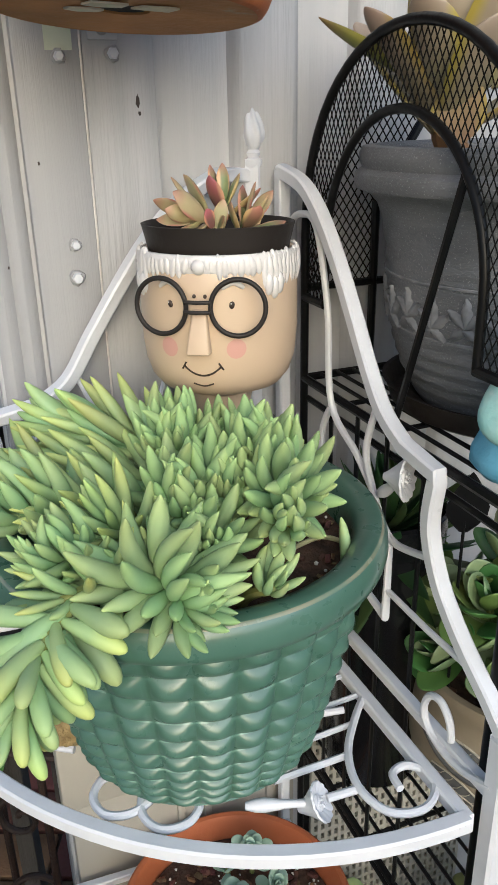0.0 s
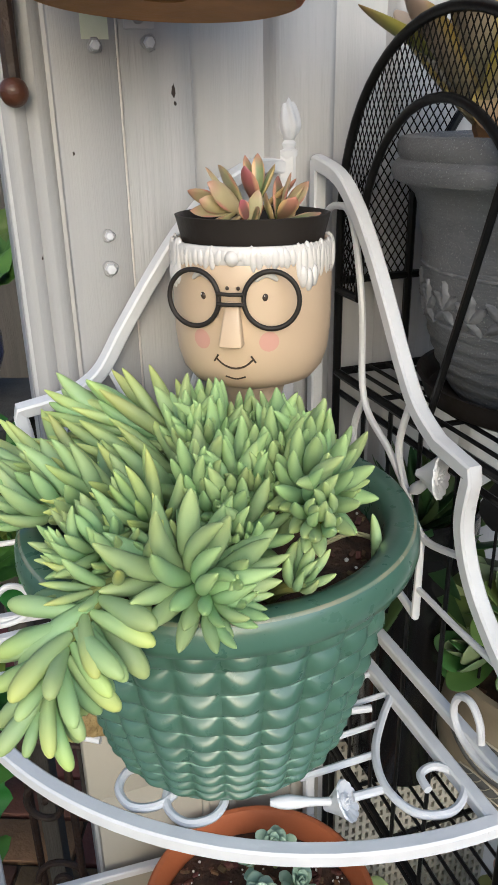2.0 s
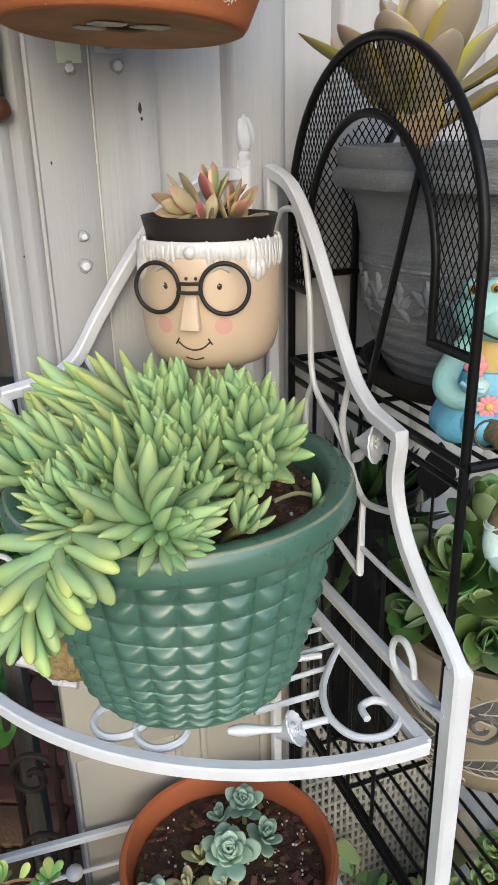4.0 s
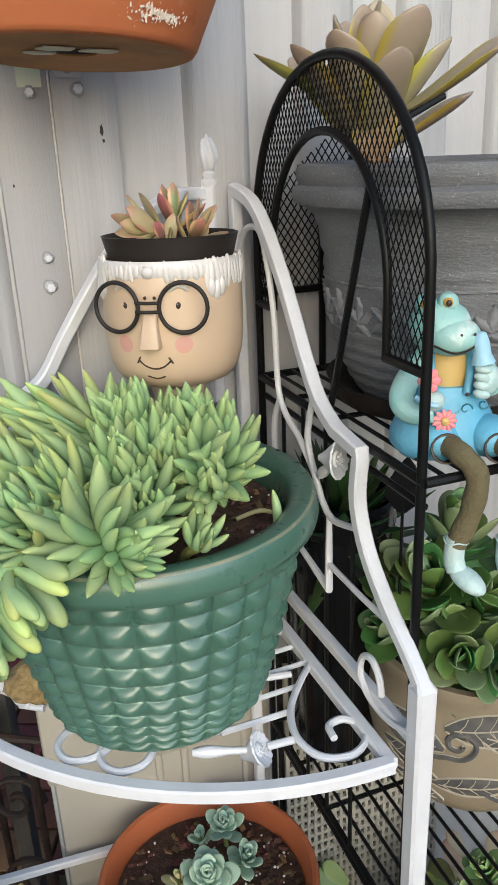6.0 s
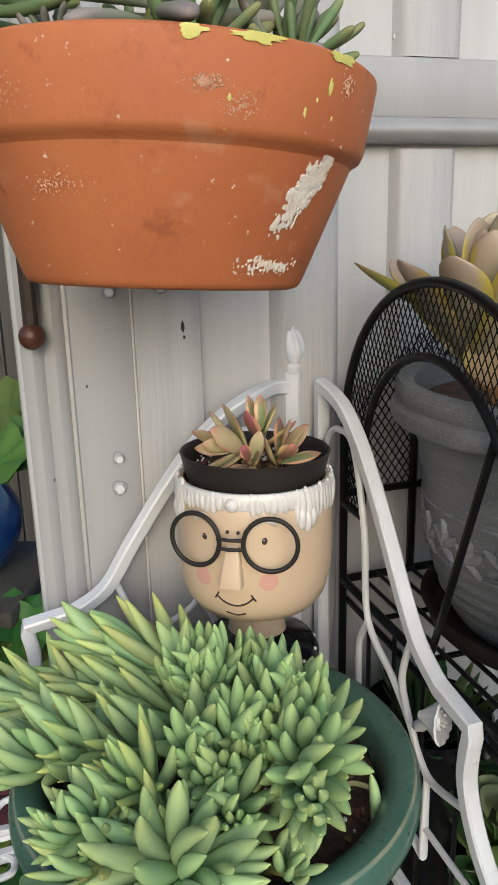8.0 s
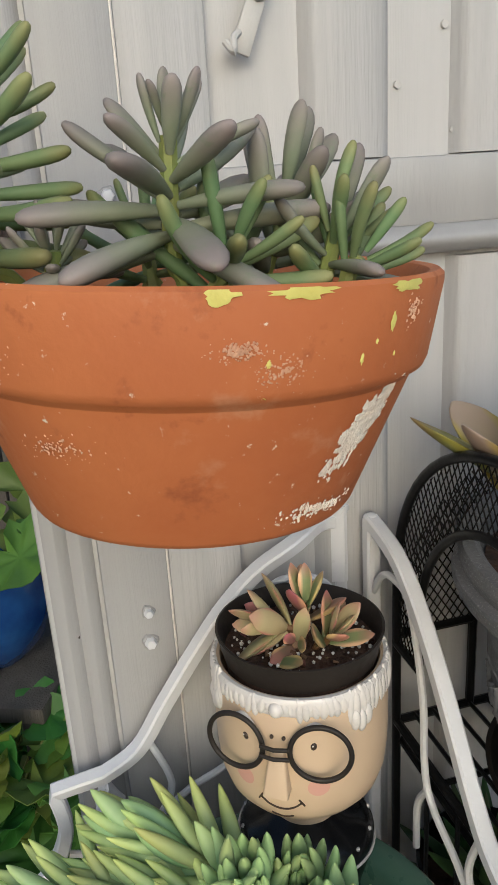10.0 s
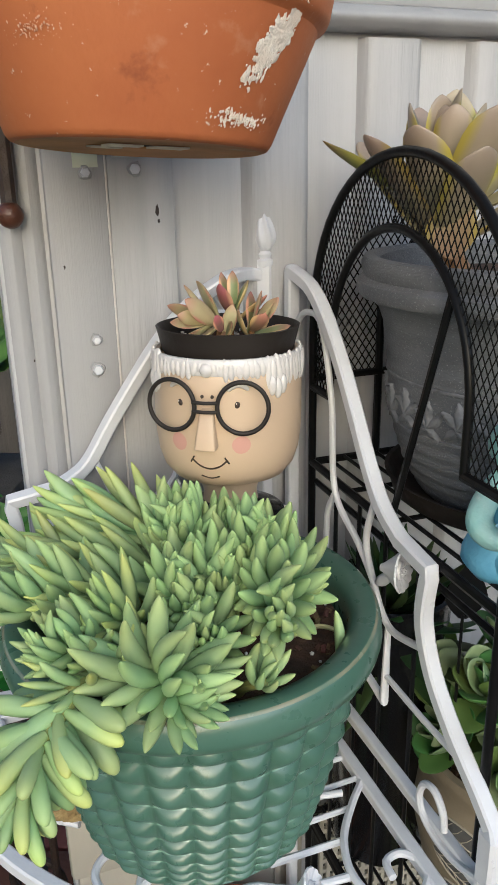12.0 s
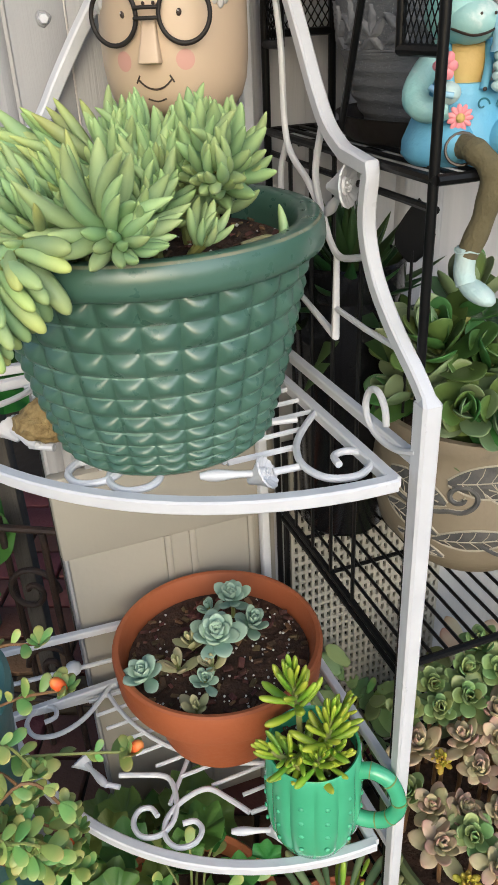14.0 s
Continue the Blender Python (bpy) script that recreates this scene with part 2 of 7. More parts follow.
# leaves
M["burro"] = mat("pale_green_succulent_leaf", (0.245, 0.385, 0.17), (0.345, 0.475, 0.255), 20, 0.46, 0.06, 90, random_shift=0.14, tip=((0.38, 0.50, 0.20), 0.60, 1.0), spec=0.35)
M["burro_yellow"] = mat("yellow_green_succulent_leaf", (0.27, 0.39, 0.17), (0.35, 0.45, 0.21), 20, 0.46, 0.06, 90, random_shift=0.17, tip=((0.48, 0.55, 0.17), 0.5, 1.0), spec=0.3)
M["finger"] = mat("grey_mauve_finger_leaf", (0.19, 0.235, 0.14), (0.27, 0.27, 0.23), 25, 0.55, 0.06, 90, random_shift=0.2, tip=((0.25, 0.215, 0.205), 0.45, 1.0), spec=0.3, blotch=[((0.15, 0.22, 0.12), 14, 0.54, 0.12)])
M["finger_green"] = mat("green_finger_leaf", (0.13, 0.20, 0.085), (0.19, 0.245, 0.125), 25, 0.5, 0.06, 90, random_shift=0.2, tip=((0.24, 0.24, 0.10), 0.7, 1.0), spec=0.3)
M["variegated"] = mat("variegated_rosette_leaf", (0.13, 0.20, 0.085), (0.24, 0.25, 0.11), 60, 0.42, 0.05, 90, random_shift=0.25, tip=((0.42, 0.20, 0.14), 0.6, 1.05), under=((0.66, 0.44, 0.23), 0.22, 0.38))
M["variegated_cream"] = mat("cream_variegated_leaf", (0.50, 0.42, 0.22), (0.38, 0.35, 0.18), 40, 0.42, 0.05, 90, random_shift=0.15, tip=((0.46, 0.22, 0.15), 0.7, 1.1), under=((0.48, 0.20, 0.15), 0.38, 0.5))
M["variegated_rose"] = mat("rose_variegated_leaf", (0.26, 0.11, 0.10), (0.19, 0.145, 0.095), 50, 0.42, 0.05, 90, random_shift=0.25, tip=((0.46, 0.15, 0.14), 0.4, 1.0), under=((0.66, 0.40, 0.22), 0.26, 0.42))
M["echeveria"] = mat("olive_mauve_broad_leaf", (0.25, 0.25, 0.12), (0.36, 0.295, 0.23), 14, 0.42, 0.08, 70, random_shift=0.16, tip=((0.36, 0.29, 0.22), 0.4, 0.95), under=((0.40, 0.34, 0.06), 0.30, 0.45), blotch=[((0.20, 0.13, 0.09), 60, 0.72, 0.06)])
M["olive_leaf"] = mat("olive_yellow_broad_leaf", (0.14, 0.165, 0.035), (0.20, 0.19, 0.06), 20, 0.45, 0.08, 70, tip=((0.22, 0.14, 0.06), 0.75, 1.0), under=((0.30, 0.27, 0.05), 0.30, 0.5))
M["dry_leaf"] = mat("dry_tan_broad_leaf", (0.36, 0.25, 0.15), (0.27, 0.20, 0.10), 40, 0.6, 0.2, 90, under=((0.40, 0.32, 0.07), 0.30, 0.5), tip=((0.34, 0.22, 0.14), 0.5, 1.0))
M["shade_leaf"] = mat("shade_darkened_narrow_leaf", (0.02, 0.05, 0.014), (0.035, 0.075, 0.02), 20, 0.5, 0.1, 70, random_shift=0.3)
M["blue_rosette"] = mat("powdery_blue_green_leaf", (0.25, 0.39, 0.30), (0.32, 0.45, 0.36), 30, 0.6, 0.05, 90, random_shift=0.12, tip=((0.36, 0.47, 0.36), 0.6, 1.0), spec=0.25)
M["tan_leaf"] = mat("faded_tan_leaf", (0.34, 0.36, 0.16), (0.42, 0.36, 0.22), 30, 0.6, 0.05, 90, random_shift=0.2)
M["lime"] = mat("lime_green_finger_leaf", (0.19, 0.33, 0.025), (0.28, 0.40, 0.035), 30, 0.38, 0.05, 90, random_shift=0.2, tip=((0.36, 0.44, 0.04), 0.5, 1.0))
M["broad"] = mat("dark_green_broad_leaf", (0.055, 0.125, 0.028), (0.10, 0.18, 0.05), 16, 0.35, 0.08, 70, random_shift=0.3, spec=0.45)
M["pale_broad"] = mat("grey_green_broad_leaf", (0.15, 0.215, 0.10), (0.20, 0.26, 0.13), 16, 0.42, 0.08, 70, random_shift=0.2)
M["purslane"] = mat("small_green_leaf", (0.17, 0.31, 0.07), (0.29, 0.40, 0.13), 30, 0.42, 0.06, 90, random_shift=0.3, tip=((0.42, 0.40, 0.12), 0.6, 1.15))
M["bud"] = mat("orange_red_bud", (0.75, 0.07, 0.02), (0.8, 0.2, 0.04), 60, 0.45, 0.05, 90, tip=((0.85, 0.30, 0.07), 0.7, 1.0))
M["geranium"] = mat("geranium_leaf", (0.055, 0.14, 0.02), (0.10, 0.20, 0.03), 20, 0.55, 0.3, 70, random_shift=0.35)
M["petal"] = mat("magenta_petal", (0.72, 0.04, 0.24), (0.8, 0.1, 0.3), 40, 0.6, 0.1, 90, random_shift=0.15)
M["ghost"] = mat("pinkish_tan_rosette_leaf", (0.47, 0.40, 0.24), (0.52, 0.46, 0.30), 30, 0.55, 0.05, 90, random_shift=0.3, tip=((0.40, 0.27, 0.17), 0.6, 1.0))
M["rosette_green"] = mat("bright_green_rosette_leaf", (0.19, 0.29, 0.09), (0.26, 0.34, 0.14), 20, 0.42, 0.06, 70, random_shift=0.3)
M["gold"] = mat("golden_sedum_leaf", (0.48, 0.40, 0.04), (0.42, 0.30, 0.04), 30, 0.5, 0.05, 90, random_shift=0.2)


# ---- mesh helpers ----
def finish(bm, name, materials, smooth=40):
    bmesh.ops.recalc_face_normals(bm, faces=bm.faces[:])
    me = bpy.data.meshes.new(name)
    bm.to_mesh(me)
    bm.free()
    for m in materials if isinstance(materials, (list, tuple)) else [materials]:
        me.materials.append(m)
    if smooth:
        me.shade_smooth()
        me.set_sharp_from_angle(angle=radians(smooth))
    return me


def thing(name, at, label, category, group="", kind=""):
    ob = new(name)
    ob.empty_display_size = 0.02
    ob.matrix_basis = at if isinstance(at, Matrix) else Matrix.Translation(at)
    return tagged(ob, label, category, group, kind)


def world_of(ob):
    m = ob.matrix_basis.copy()
    while ob.parent:
        ob = ob.parent
        m = ob.matrix_basis @ m
    return m


def part(name, bm, material, parent, label="", smooth=40, kind=""):
    """One mesh under a thing or part; the bmesh is in world coordinates."""
    w = world_of(parent)
    bm.transform(w.inverted())
    ob = new(name, finish(bm, name, material, smooth))
    ob.parent = parent
    return tagged(ob, label, kind=kind)


def single(name, bm, material, label, category, group="", kind="", smooth=40):
    ob = new(name, finish(bm, name, material, smooth))
    return tagged(ob, label, category, group, kind)


def lathe(profile, center=(0, 0, 0), seg=64, bm=None, index=0, wobble=None):
    bm = bm or bmesh.new()
    rings = []
    for k, (r, z) in enumerate(profile):
        if r <= 1e-6:
            rings.append([bm.verts.new((center[0], center[1], center[2] + z))])
            continue
        row = []
        for i in range(seg):
            a = 2 * math.pi * i / seg
            rr = r + (wobble(a, z, k) if wobble else 0)
            row.append(bm.verts.new((center[0] + rr * math.cos(a), center[1] + rr * math.sin(a), center[2] + z)))
        rings.append(row)
    for a, b in zip(rings, rings[1:]):
        if len(a) == 1 and len(b) == 1:
            continue
        for i in range(seg):
            j = (i + 1) % seg
            if len(a) == 1:
                f = bm.faces.new((a[0], b[j], b[i]))
            elif len(b) == 1:
                f = bm.faces.new((a[i], a[j], b[0]))
            else:
                f = bm.faces.new((a[i], a[j], b[j], b[i]))
            f.material_index = index
    return bm


def tube(points, r, seg=8, bm=None, closed=False, index=0, square=False, taper=None, up=None):
    """A round or square bar along a line of points."""
    bm = bm or bmesh.new()
    P = [Vector(p) for p in points]
    n = len(P)
    tang = []
    for i in range(n):
        a = P[(i - 1) % n] if closed or i > 0 else P[i]
        b = P[(i + 1) % n] if closed or i < n - 1 else P[i]
        d = b - a
        tang.append(d.normalized() if d.length > 1e-9 else Vector((0, 0, 1)))
    nrm = Vector(up) if up else (Vector((0, 0, 1)) if abs(tang[0].z) < 0.9 else Vector((1, 0, 0)))
    rings = []
    sides = 8 if square else seg
    for i in range(n):
        nrm = nrm - tang[i] * nrm.dot(tang[i])
        nrm.normalize()
        bi = tang[i].cross(nrm)
        rad = r * (taper[i] if taper else 1)
        mitre = 1.0
        if 0 < i < n - 1:
            c = (P[i] - P[i - 1]).normalized().dot(tang[i])
            mitre = 1 / max(c, 0.6)
        row = []
        for k in range(sides):
            a = math.pi / 4 + (k // 2) * math.pi / 2 + (0.16 if k % 2 else -0.16) if square else 2 * math.pi * k / sides
            q = rad * (1.38 if square else 1)
            row.append(bm.verts.new(P[i] + (nrm * math.cos(a) + bi * math.sin(a)) * q * mitre))
        rings.append(row)
    pairs = list(zip(rings, rings[1:])) + ([(rings[-1], rings[0])] if closed else [])
    for a, b in pairs:
        for k in range(sides):
            f = bm.faces.new((a[k], a[(k + 1) % sides], b[(k + 1) % sides], b[k]))
            f.material_index = index
    if not closed:
        for row in (rings[0][::-1], rings[-1]):
            bm.faces.new(row).material_index = index
    return bm


def box(size, m, bm=None, bevel=0.0, index=0):
    b = bmesh.new()
    bmesh.ops.create_cube(b, size=1)
    bmesh.ops.scale(b, vec=size, verts=b.verts)
    if bevel:
        bmesh.ops.bevel(b, geom=b.edges[:], offset=bevel, segments=2, affect="EDGES", profile=0.5)
    b.transform(m)
    for f in b.faces:
        f.material_index = index
    if bm is None:
        return b
    return merge(bm, b)


def merge(bm, b):
    me = bpy.data.meshes.new("tmp")
    b.to_mesh(me)
    b.free()
    bm.from_mesh(me)
    bpy.data.meshes.remove(me)
    return bm


def ball(size, m, bm=None, u=14, v=10, index=0):
    b = bmesh.new()
    bmesh.ops.create_uvsphere(b, u_segments=u, v_segments=v, radius=1)
    bmesh.ops.scale(b, vec=size, verts=b.verts)
    b.transform(m)
    for f in b.faces:
        f.material_index = index
    if bm is None:
        return b
    return merge(bm, b)


def spline(points, steps=8, closed=False):
    """Catmull-Rom through the points."""
    P = [Vector(p) for p in points]
    n = len(P)
    out = []
    for i in range(n if closed else n - 1):
        p0, p1, p2, p3 = (P[(i + k) % n] if closed else P[min(max(i + k, 0), n - 1)] for k in (-1, 0, 1, 2))
        for s in range(steps):
            t = s / steps
            out.append(0.5 * ((2 * p1) + (p2 - p0) * t + (2 * p0 - 5 * p1 + 4 * p2 - p3) * t * t + (3 * p1 - p0 - 3 * p2 + p3) * t ** 3))
    if not closed:
        out.append(P[-1])
    return out


# ---- leaves ----
def leaf_mesh(name, material, length, width, thick, widest=0.5, point=0.5, curl=0.0, neck=0.35, cup=0.0, rows=9, seg=10, keel=0.0):
    """A fleshy leaf along +y with its upper face to +z; curl bends its end up."""
    bm = bmesh.new()
    rings = []
    for i in range(rows + 1):
        s = math.sin(i / rows * math.pi / 2) ** 1.15
        if s < widest:
            q = neck + (1 - neck) * math.sin(s / widest * math.pi / 2)
        else:
            k = (s - widest) / (1 - widest)
            q = (1 - k ** (1.2 + 2 * (1 - point))) ** (0.5 + 0.45 * point)
        w, t = width / 2 * max(q, 0), thick / 2 * max(q, 0) ** 0.8
        y, z = length * s, curl * length * s * s
        slope = math.atan(2 * curl * s)
        if i == rows:
            rings.append([bm.verts.new((0, y, z + cup * 0))])
            break
        row = []
        for k in range(seg):
            a = 2 * math.pi * k / seg
            x, h = w * math.cos(a), t * math.sin(a) * (1 if math.sin(a) > 0 else 1 + keel)
            h += cup * (x / (width / 2)) ** 2 * width
            row.append(bm.verts.new((x, y - h * math.sin(slope), z + h * math.cos(slope))))
        rings.append(row)
    for a, b in zip(rings, rings[1:]):
        for k in range(seg):
            j = (k + 1) % seg
            bm.faces.new((a[k], a[j], b[0]) if len(b) == 1 else (a[k], a[j], b[j], b[k]))
    bm.faces.new(rings[0][::-1])
    return finish(bm, name, material, 80)


def frame_to(axis, roll=0.0):
    """A turn that carries +z onto axis."""
    q = Vector((0, 0, 1)).rotation_difference(Vector(axis).normalized())
    return q.to_matrix().to_4x4() @ Matrix.Rotation(roll, 4, "Z")


def leaf_at(mesh, base, out, up, scale, parent):
    """A leaf whose length runs along out and whose upper face looks to up."""
    y = Vector(out).normalized()
    x = y.cross(Vector(up))
    x = x.normalized() if x.length > 1e-6 else Vector((1, 0, 0))
    z = x.cross(y)
    s = scale if isinstance(scale, (tuple, list)) else (scale, scale, scale)
    m = Matrix((x * s[0], y * s[1], z * s[2])).transposed().to_4x4()
    m.translation = base
    ob = new("leaf", mesh)
    ob.parent = parent
    ob.matrix_basis = world_of(parent).inverted() @ m
    return ob


def rosette(rnd, parent, meshes, crown, axis, n, spread=(75, 12), size=(1.0, 0.45), stem=0.02, stem_r=0.003, stem_mat=None, jitter=8, foot=None, hub=0.002, bias=0.9):
    """Leaves in a spiral round a stem that ends at crown and points along axis. spread: the outer
    and inner leaves' angles from the axis; stem: the leafy length below the crown."""
    ax = Vector(axis).normalized()
    crown = Vector(crown)
    F = frame_to(ax, rnd.random() * 6)
    for i in range(n):
        k = i / max(n - 1, 1)
        a = i * 2.39996 + rnd.uniform(-0.15, 0.15)
        twist = 0.5 * (rnd.random() - 0.5)
        el = radians(spread[0] + (spread[1] - spread[0]) * k ** bias + rnd.uniform(-jitter, jitter))
        side = F.to_3x3() @ Vector((math.cos(a), math.sin(a), 0))
        out = side * math.sin(el) + ax * math.cos(el)
        up = ax * math.sin(el) - side * math.cos(el) + ax.cross(side) * twist
        base = crown - ax * stem * (1 - k) + side * hub
        sc = (size[0] + (size[1] - size[0]) * k ** 1.3) * rnd.uniform(0.88, 1.12)
        leaf_at(rnd.choice(meshes), base, out, up, (sc, sc, sc), parent)
    if stem_mat:
        low = Vector(foot) if foot else crown - ax * (stem + 0.02)
        mid = crown - ax * stem
        pts = spline([low, low.lerp(mid, 0.5) + Vector((0, 0, 0.004)), mid, crown - ax * 0.004], 4)
        part("stem", tube(pts, stem_r, 7), stem_mat, parent)


# ---- the setting ----
WE = Vector((0.9187, 0.395, 0))      # along the wall, to the right
WN = Vector((0.395, -0.9187, 0))     # out of the wall
W0 = Vector((0.0, 0.79, 0))


def on_wall(u, d, z):
    return W0 + WE * u + WN * d + Vector((0, 0, z))


def wall_matrix(u, d, z):
    m = Matrix((WE, -WN, Vector((0, 0, 1)))).transposed().to_4x4()
    m.translation = on_wall(u, d, z)
    return m


def wall_box(u0, u1, d0, d1, z0, z1, bevel=0.0015, bm=None):
    m = wall_matrix((u0 + u1) / 2, (d0 + d1) / 2, (z0 + z1) / 2)
    return box((u1 - u0, d1 - d0, z1 - z0), m, bm, bevel)


def siding_board(u0, u1, d, z0, z1):
    """A raised board with sloping, slightly rounded sides."""
    prof = [(u0 - 0.010, -0.004), (u0 - 0.004, d * 0.35), (u0, d * 0.85), (u0 + 0.004, d), (u1 - 0.004, d), (u1, d * 0.85), (u1 + 0.004, d * 0.35), (u1 + 0.010, -0.004)]
    bm = bmesh.new()
    lo = [bm.verts.new(on_wall(u, q, z0)) for u, q in prof]
    hi = [bm.verts.new(on_wall(u, q, z1)) for u, q in prof]
    for i in range(len(prof) - 1):
        bm.faces.new((lo[i], lo[i + 1], hi[i + 1], hi[i]))
    bm.faces.new(lo[::-1])
    bm.faces.new(hi)
    bm.faces.new((lo[-1], lo[0], hi[0], hi[-1]))
    return bm


ground = single("ground", box((600, 600, 0.1), Matrix.Translation((0, 0, -0.05))), M["ground"], "damp dark bare earth under the plants", "ground", kind="structure")
# Unseen pale slab, added as a reflector to throw light up at the racks.
reflector = single("reflector_slab", box((9.0, 6.0, 0.02), Matrix.Translation((0, -3.75, 0.006)), bevel=0.004), M["slab"], "unseen pale reflector slab added in front of the racks", "paving", kind="structure")
wall = thing("wall_back", on_wall(0, 0, 0), "grey painted board wall with vertical raised boards", "wall", kind="structure")
part("sheathing", wall_box(-0.252, 2.4, -0.10, 0.0, 0.0, 2.6), M["wall"], wall)
part("corner_board", wall_box(-0.207, -0.153, 0.0005, 0.013, 0.0, 2.6, 0.002), M["wall_corner"], wall, "smooth grey corner board with bolts")
part("rough_board", wall_box(-0.1515, -0.090, 0.0005, 0.011, 0.0, 2.6, 0.002), M["wall_rough"], wall, "rough-sawn grey board with raised grain")
part("caulk_line", tube([on_wall(-0.1525, 0.0115, 0.0), on_wall(-0.1525, 0.0115, 2.6)], 0.0011, 6), M["hair"], wall, "white bead of sealant")
u = -0.014
while u < 2.3:
    part("board", siding_board(u, u + 0.056, 0.012, 0.66, 1.472), M["wall_rough"] if int(u * 100) % 3 else M["wall"], wall)
    part("board", siding_board(u, u + 0.056, 0.012, 1.55, 2.6), M["wall_rough"], wall)
    u += 0.121
for u in (-0.243, -0.224):
    part("board", siding_board(u, u + 0.008, 0.005, 0.0, 2.6), M["wall_corner"], wall)
trim = thing("trim", on_wall(0, 0, 1.5), "grey gloss-painted horizontal moulding across the boards", "moulding", kind="structure")
part("flat_band", wall_box(-0.089, 2.4, 0.0, 0.016, 1.498, 1.549, 0.003), M["trim"], trim)
b = bmesh.new()
prof = [(0.001, 1.4995)] + [(0.016 + 0.012 * math.sin(k / 8 * math.pi), 1.4985 - 0.022 * k / 8) for k in range(9)] + [(0.001, 1.4765)]
lo = [b.verts.new(on_wall(-0.089, d, z)) for d, z in prof]
hi = [b.verts.new(on_wall(2.4, d, z)) for d, z in prof]
for i in range(len(prof)):
    j = (i + 1) % len(prof)
    b.faces.new((lo[i], lo[j], hi[j], hi[i]))
b.faces.new(lo)
b.faces.new(hi[::-1])
part("round_moulding", b, M["trim"], trim)
skirt = thing("wall_skirt", on_wall(-0.08, 0, 0), "beige painted lower cladding with a deep band on top", "cladding", kind="structure")
part("band", wall_box(-0.256, 0.042, 0.001, 0.022, 0.565, 0.69, 0.006), M["skirt"], skirt)
part("panel", wall_box(-0.248, 0.042, 0.001, 0.014, 0.0, 0.566, 0.003), M["skirt"], skirt)
for u in (-0.12, -0.085, 0.0, 0.02):
    part("ridge", wall_box(u, u + 0.010, 0.012, 0.0185, 0.0, 0.565, 0.003), M["skirt"], skirt)


# a dark knot in the rough board
kr = random.Random(4)
for ku, kz, kw, kh in ((-0.107, 1.322, 0.0026, 0.0065), (-0.106, 1.312, 0.0016, 0.0024), (-0.196, 1.275, 0.0012, 0.0022), (-0.231, 1.19, 0.0008, 0.0018)):
    b = bmesh.new()
    d = 0.0113 if ku > -0.15 else 0.0133 if ku > -0.21 else 0.006
    c = b.verts.new(on_wall(ku, d + 0.0002, kz))
    ring = [b.verts.new(on_wall(ku + kw * kr.uniform(0.6, 1.2) * math.cos(k * 0.4488), d - 0.0004, kz + kh * kr.uniform(0.6, 1.2) * math.sin(k * 0.4488))) for k in range(14)]
    for k in range(14):
        b.faces.new((c, ring[k], ring[(k + 1) % 14]))
    part("knot", b, M["iron"], wall, "dark knot in the painted board")


# fixings on the wall
def bolt(u, z, r=0.0052, d=0.013):
    t = thing("bolt", on_wall(u, d, z), "paint-covered bolt and washer fixed to the wall", "bolt", "bolts on the corner board")
    m = wall_matrix(u, d, z) @ Matrix.Rotation(radians(90), 4, "X")
    b = lathe([(0, 0.0025), (r * 0.95, 0.0022), (r * 1.1, 0.001), (r * 1.15, -0.004), (0, -0.004)], seg=16, wobble=lambda a, z, k: 0.0006 * math.sin(3 * a + r * 4000) + 0.0004 * math.sin(7 * a))
    b.transform(m)
    part("washer", b, M["trim"], t)
    b = lathe([(0, 0.0075), (r * 0.65, 0.007), (r * 0.78, 0.0055), (r * 0.8, 0.002), (0, 0.002)], seg=6)
    b.transform(m)
    part("nut", b, M["white"], t)
    return t


bolt(-0.173, 1.2065)
bolt(-0.174, 1.178, 0.0065)
bolt(-0.171, 1.3555, 0.0055)
bolt(-0.126, 1.358, 0.006, 0.011)
bolt(-0.168, 1.535, 0.006)
b = wall_box(-0.181, -0.159, 0.013, 0.0138, 1.360, 1.395, 0)
single("paint_patch", b, M["tape"], "pale green unpainted patch on the corner board", "patch", smooth=0)
t = thing("wall_plate", on_wall(-0.135, 0.011, 1.385), "grey painted metal plate with one crossed screw", "plate")
part("plate", wall_box(-0.146, -0.121, 0.011, 0.0135, 1.368, 1.402, 0.0008), M["painted_steel"], t)
b = lathe([(0, 0.0035), (0.0035, 0.003), (0.005, 0.001), (0.005, -0.001), (0, -0.001)], seg=16)
b.transform(wall_matrix(-0.134, 0.0135, 1.376) @ Matrix.Rotation(radians(90), 4, "X"))
part("screw", b, M["steel"], t)
for a in (45, 135):
    b = box((0.0062, 0.0006, 0.0013), wall_matrix(-0.134, 0.0170, 1.376) @ Matrix.Rotation(radians(a), 4, "Y"))
    part("slot", b, M["dark"], t)
t = thing("latch", on_wall(-0.055, 0.012, 1.64), "grey painted metal latch arm on the boards", "latch")
m = wall_matrix(-0.0585, 0.0155, 1.645) @ Matrix.Rotation(radians(22), 4, "Y")
part("plate", box((0.0135, 0.004, 0.052), m, bevel=0.0012), M["painted_steel"], t)
b = tube(spline([on_wall(-0.068, 0.016, 1.634), on_wall(-0.073, 0.021, 1.630), on_wall(-0.0745, 0.024, 1.622), on_wall(-0.079, 0.020, 1.628)], 5), 0.0026, 8)
part("arm", b, M["painted_steel"], t)
b = lathe([(0, 0.007), (0.0045, 0.0065), (0.006, 0.004), (0.006, -0.004), (0, -0.004)], seg=16)
b.transform(wall_matrix(-0.053, 0.0155, 1.658) @ Matrix.Rotation(radians(90), 4, "X"))
part("bolt_head", b, M["steel"], t)
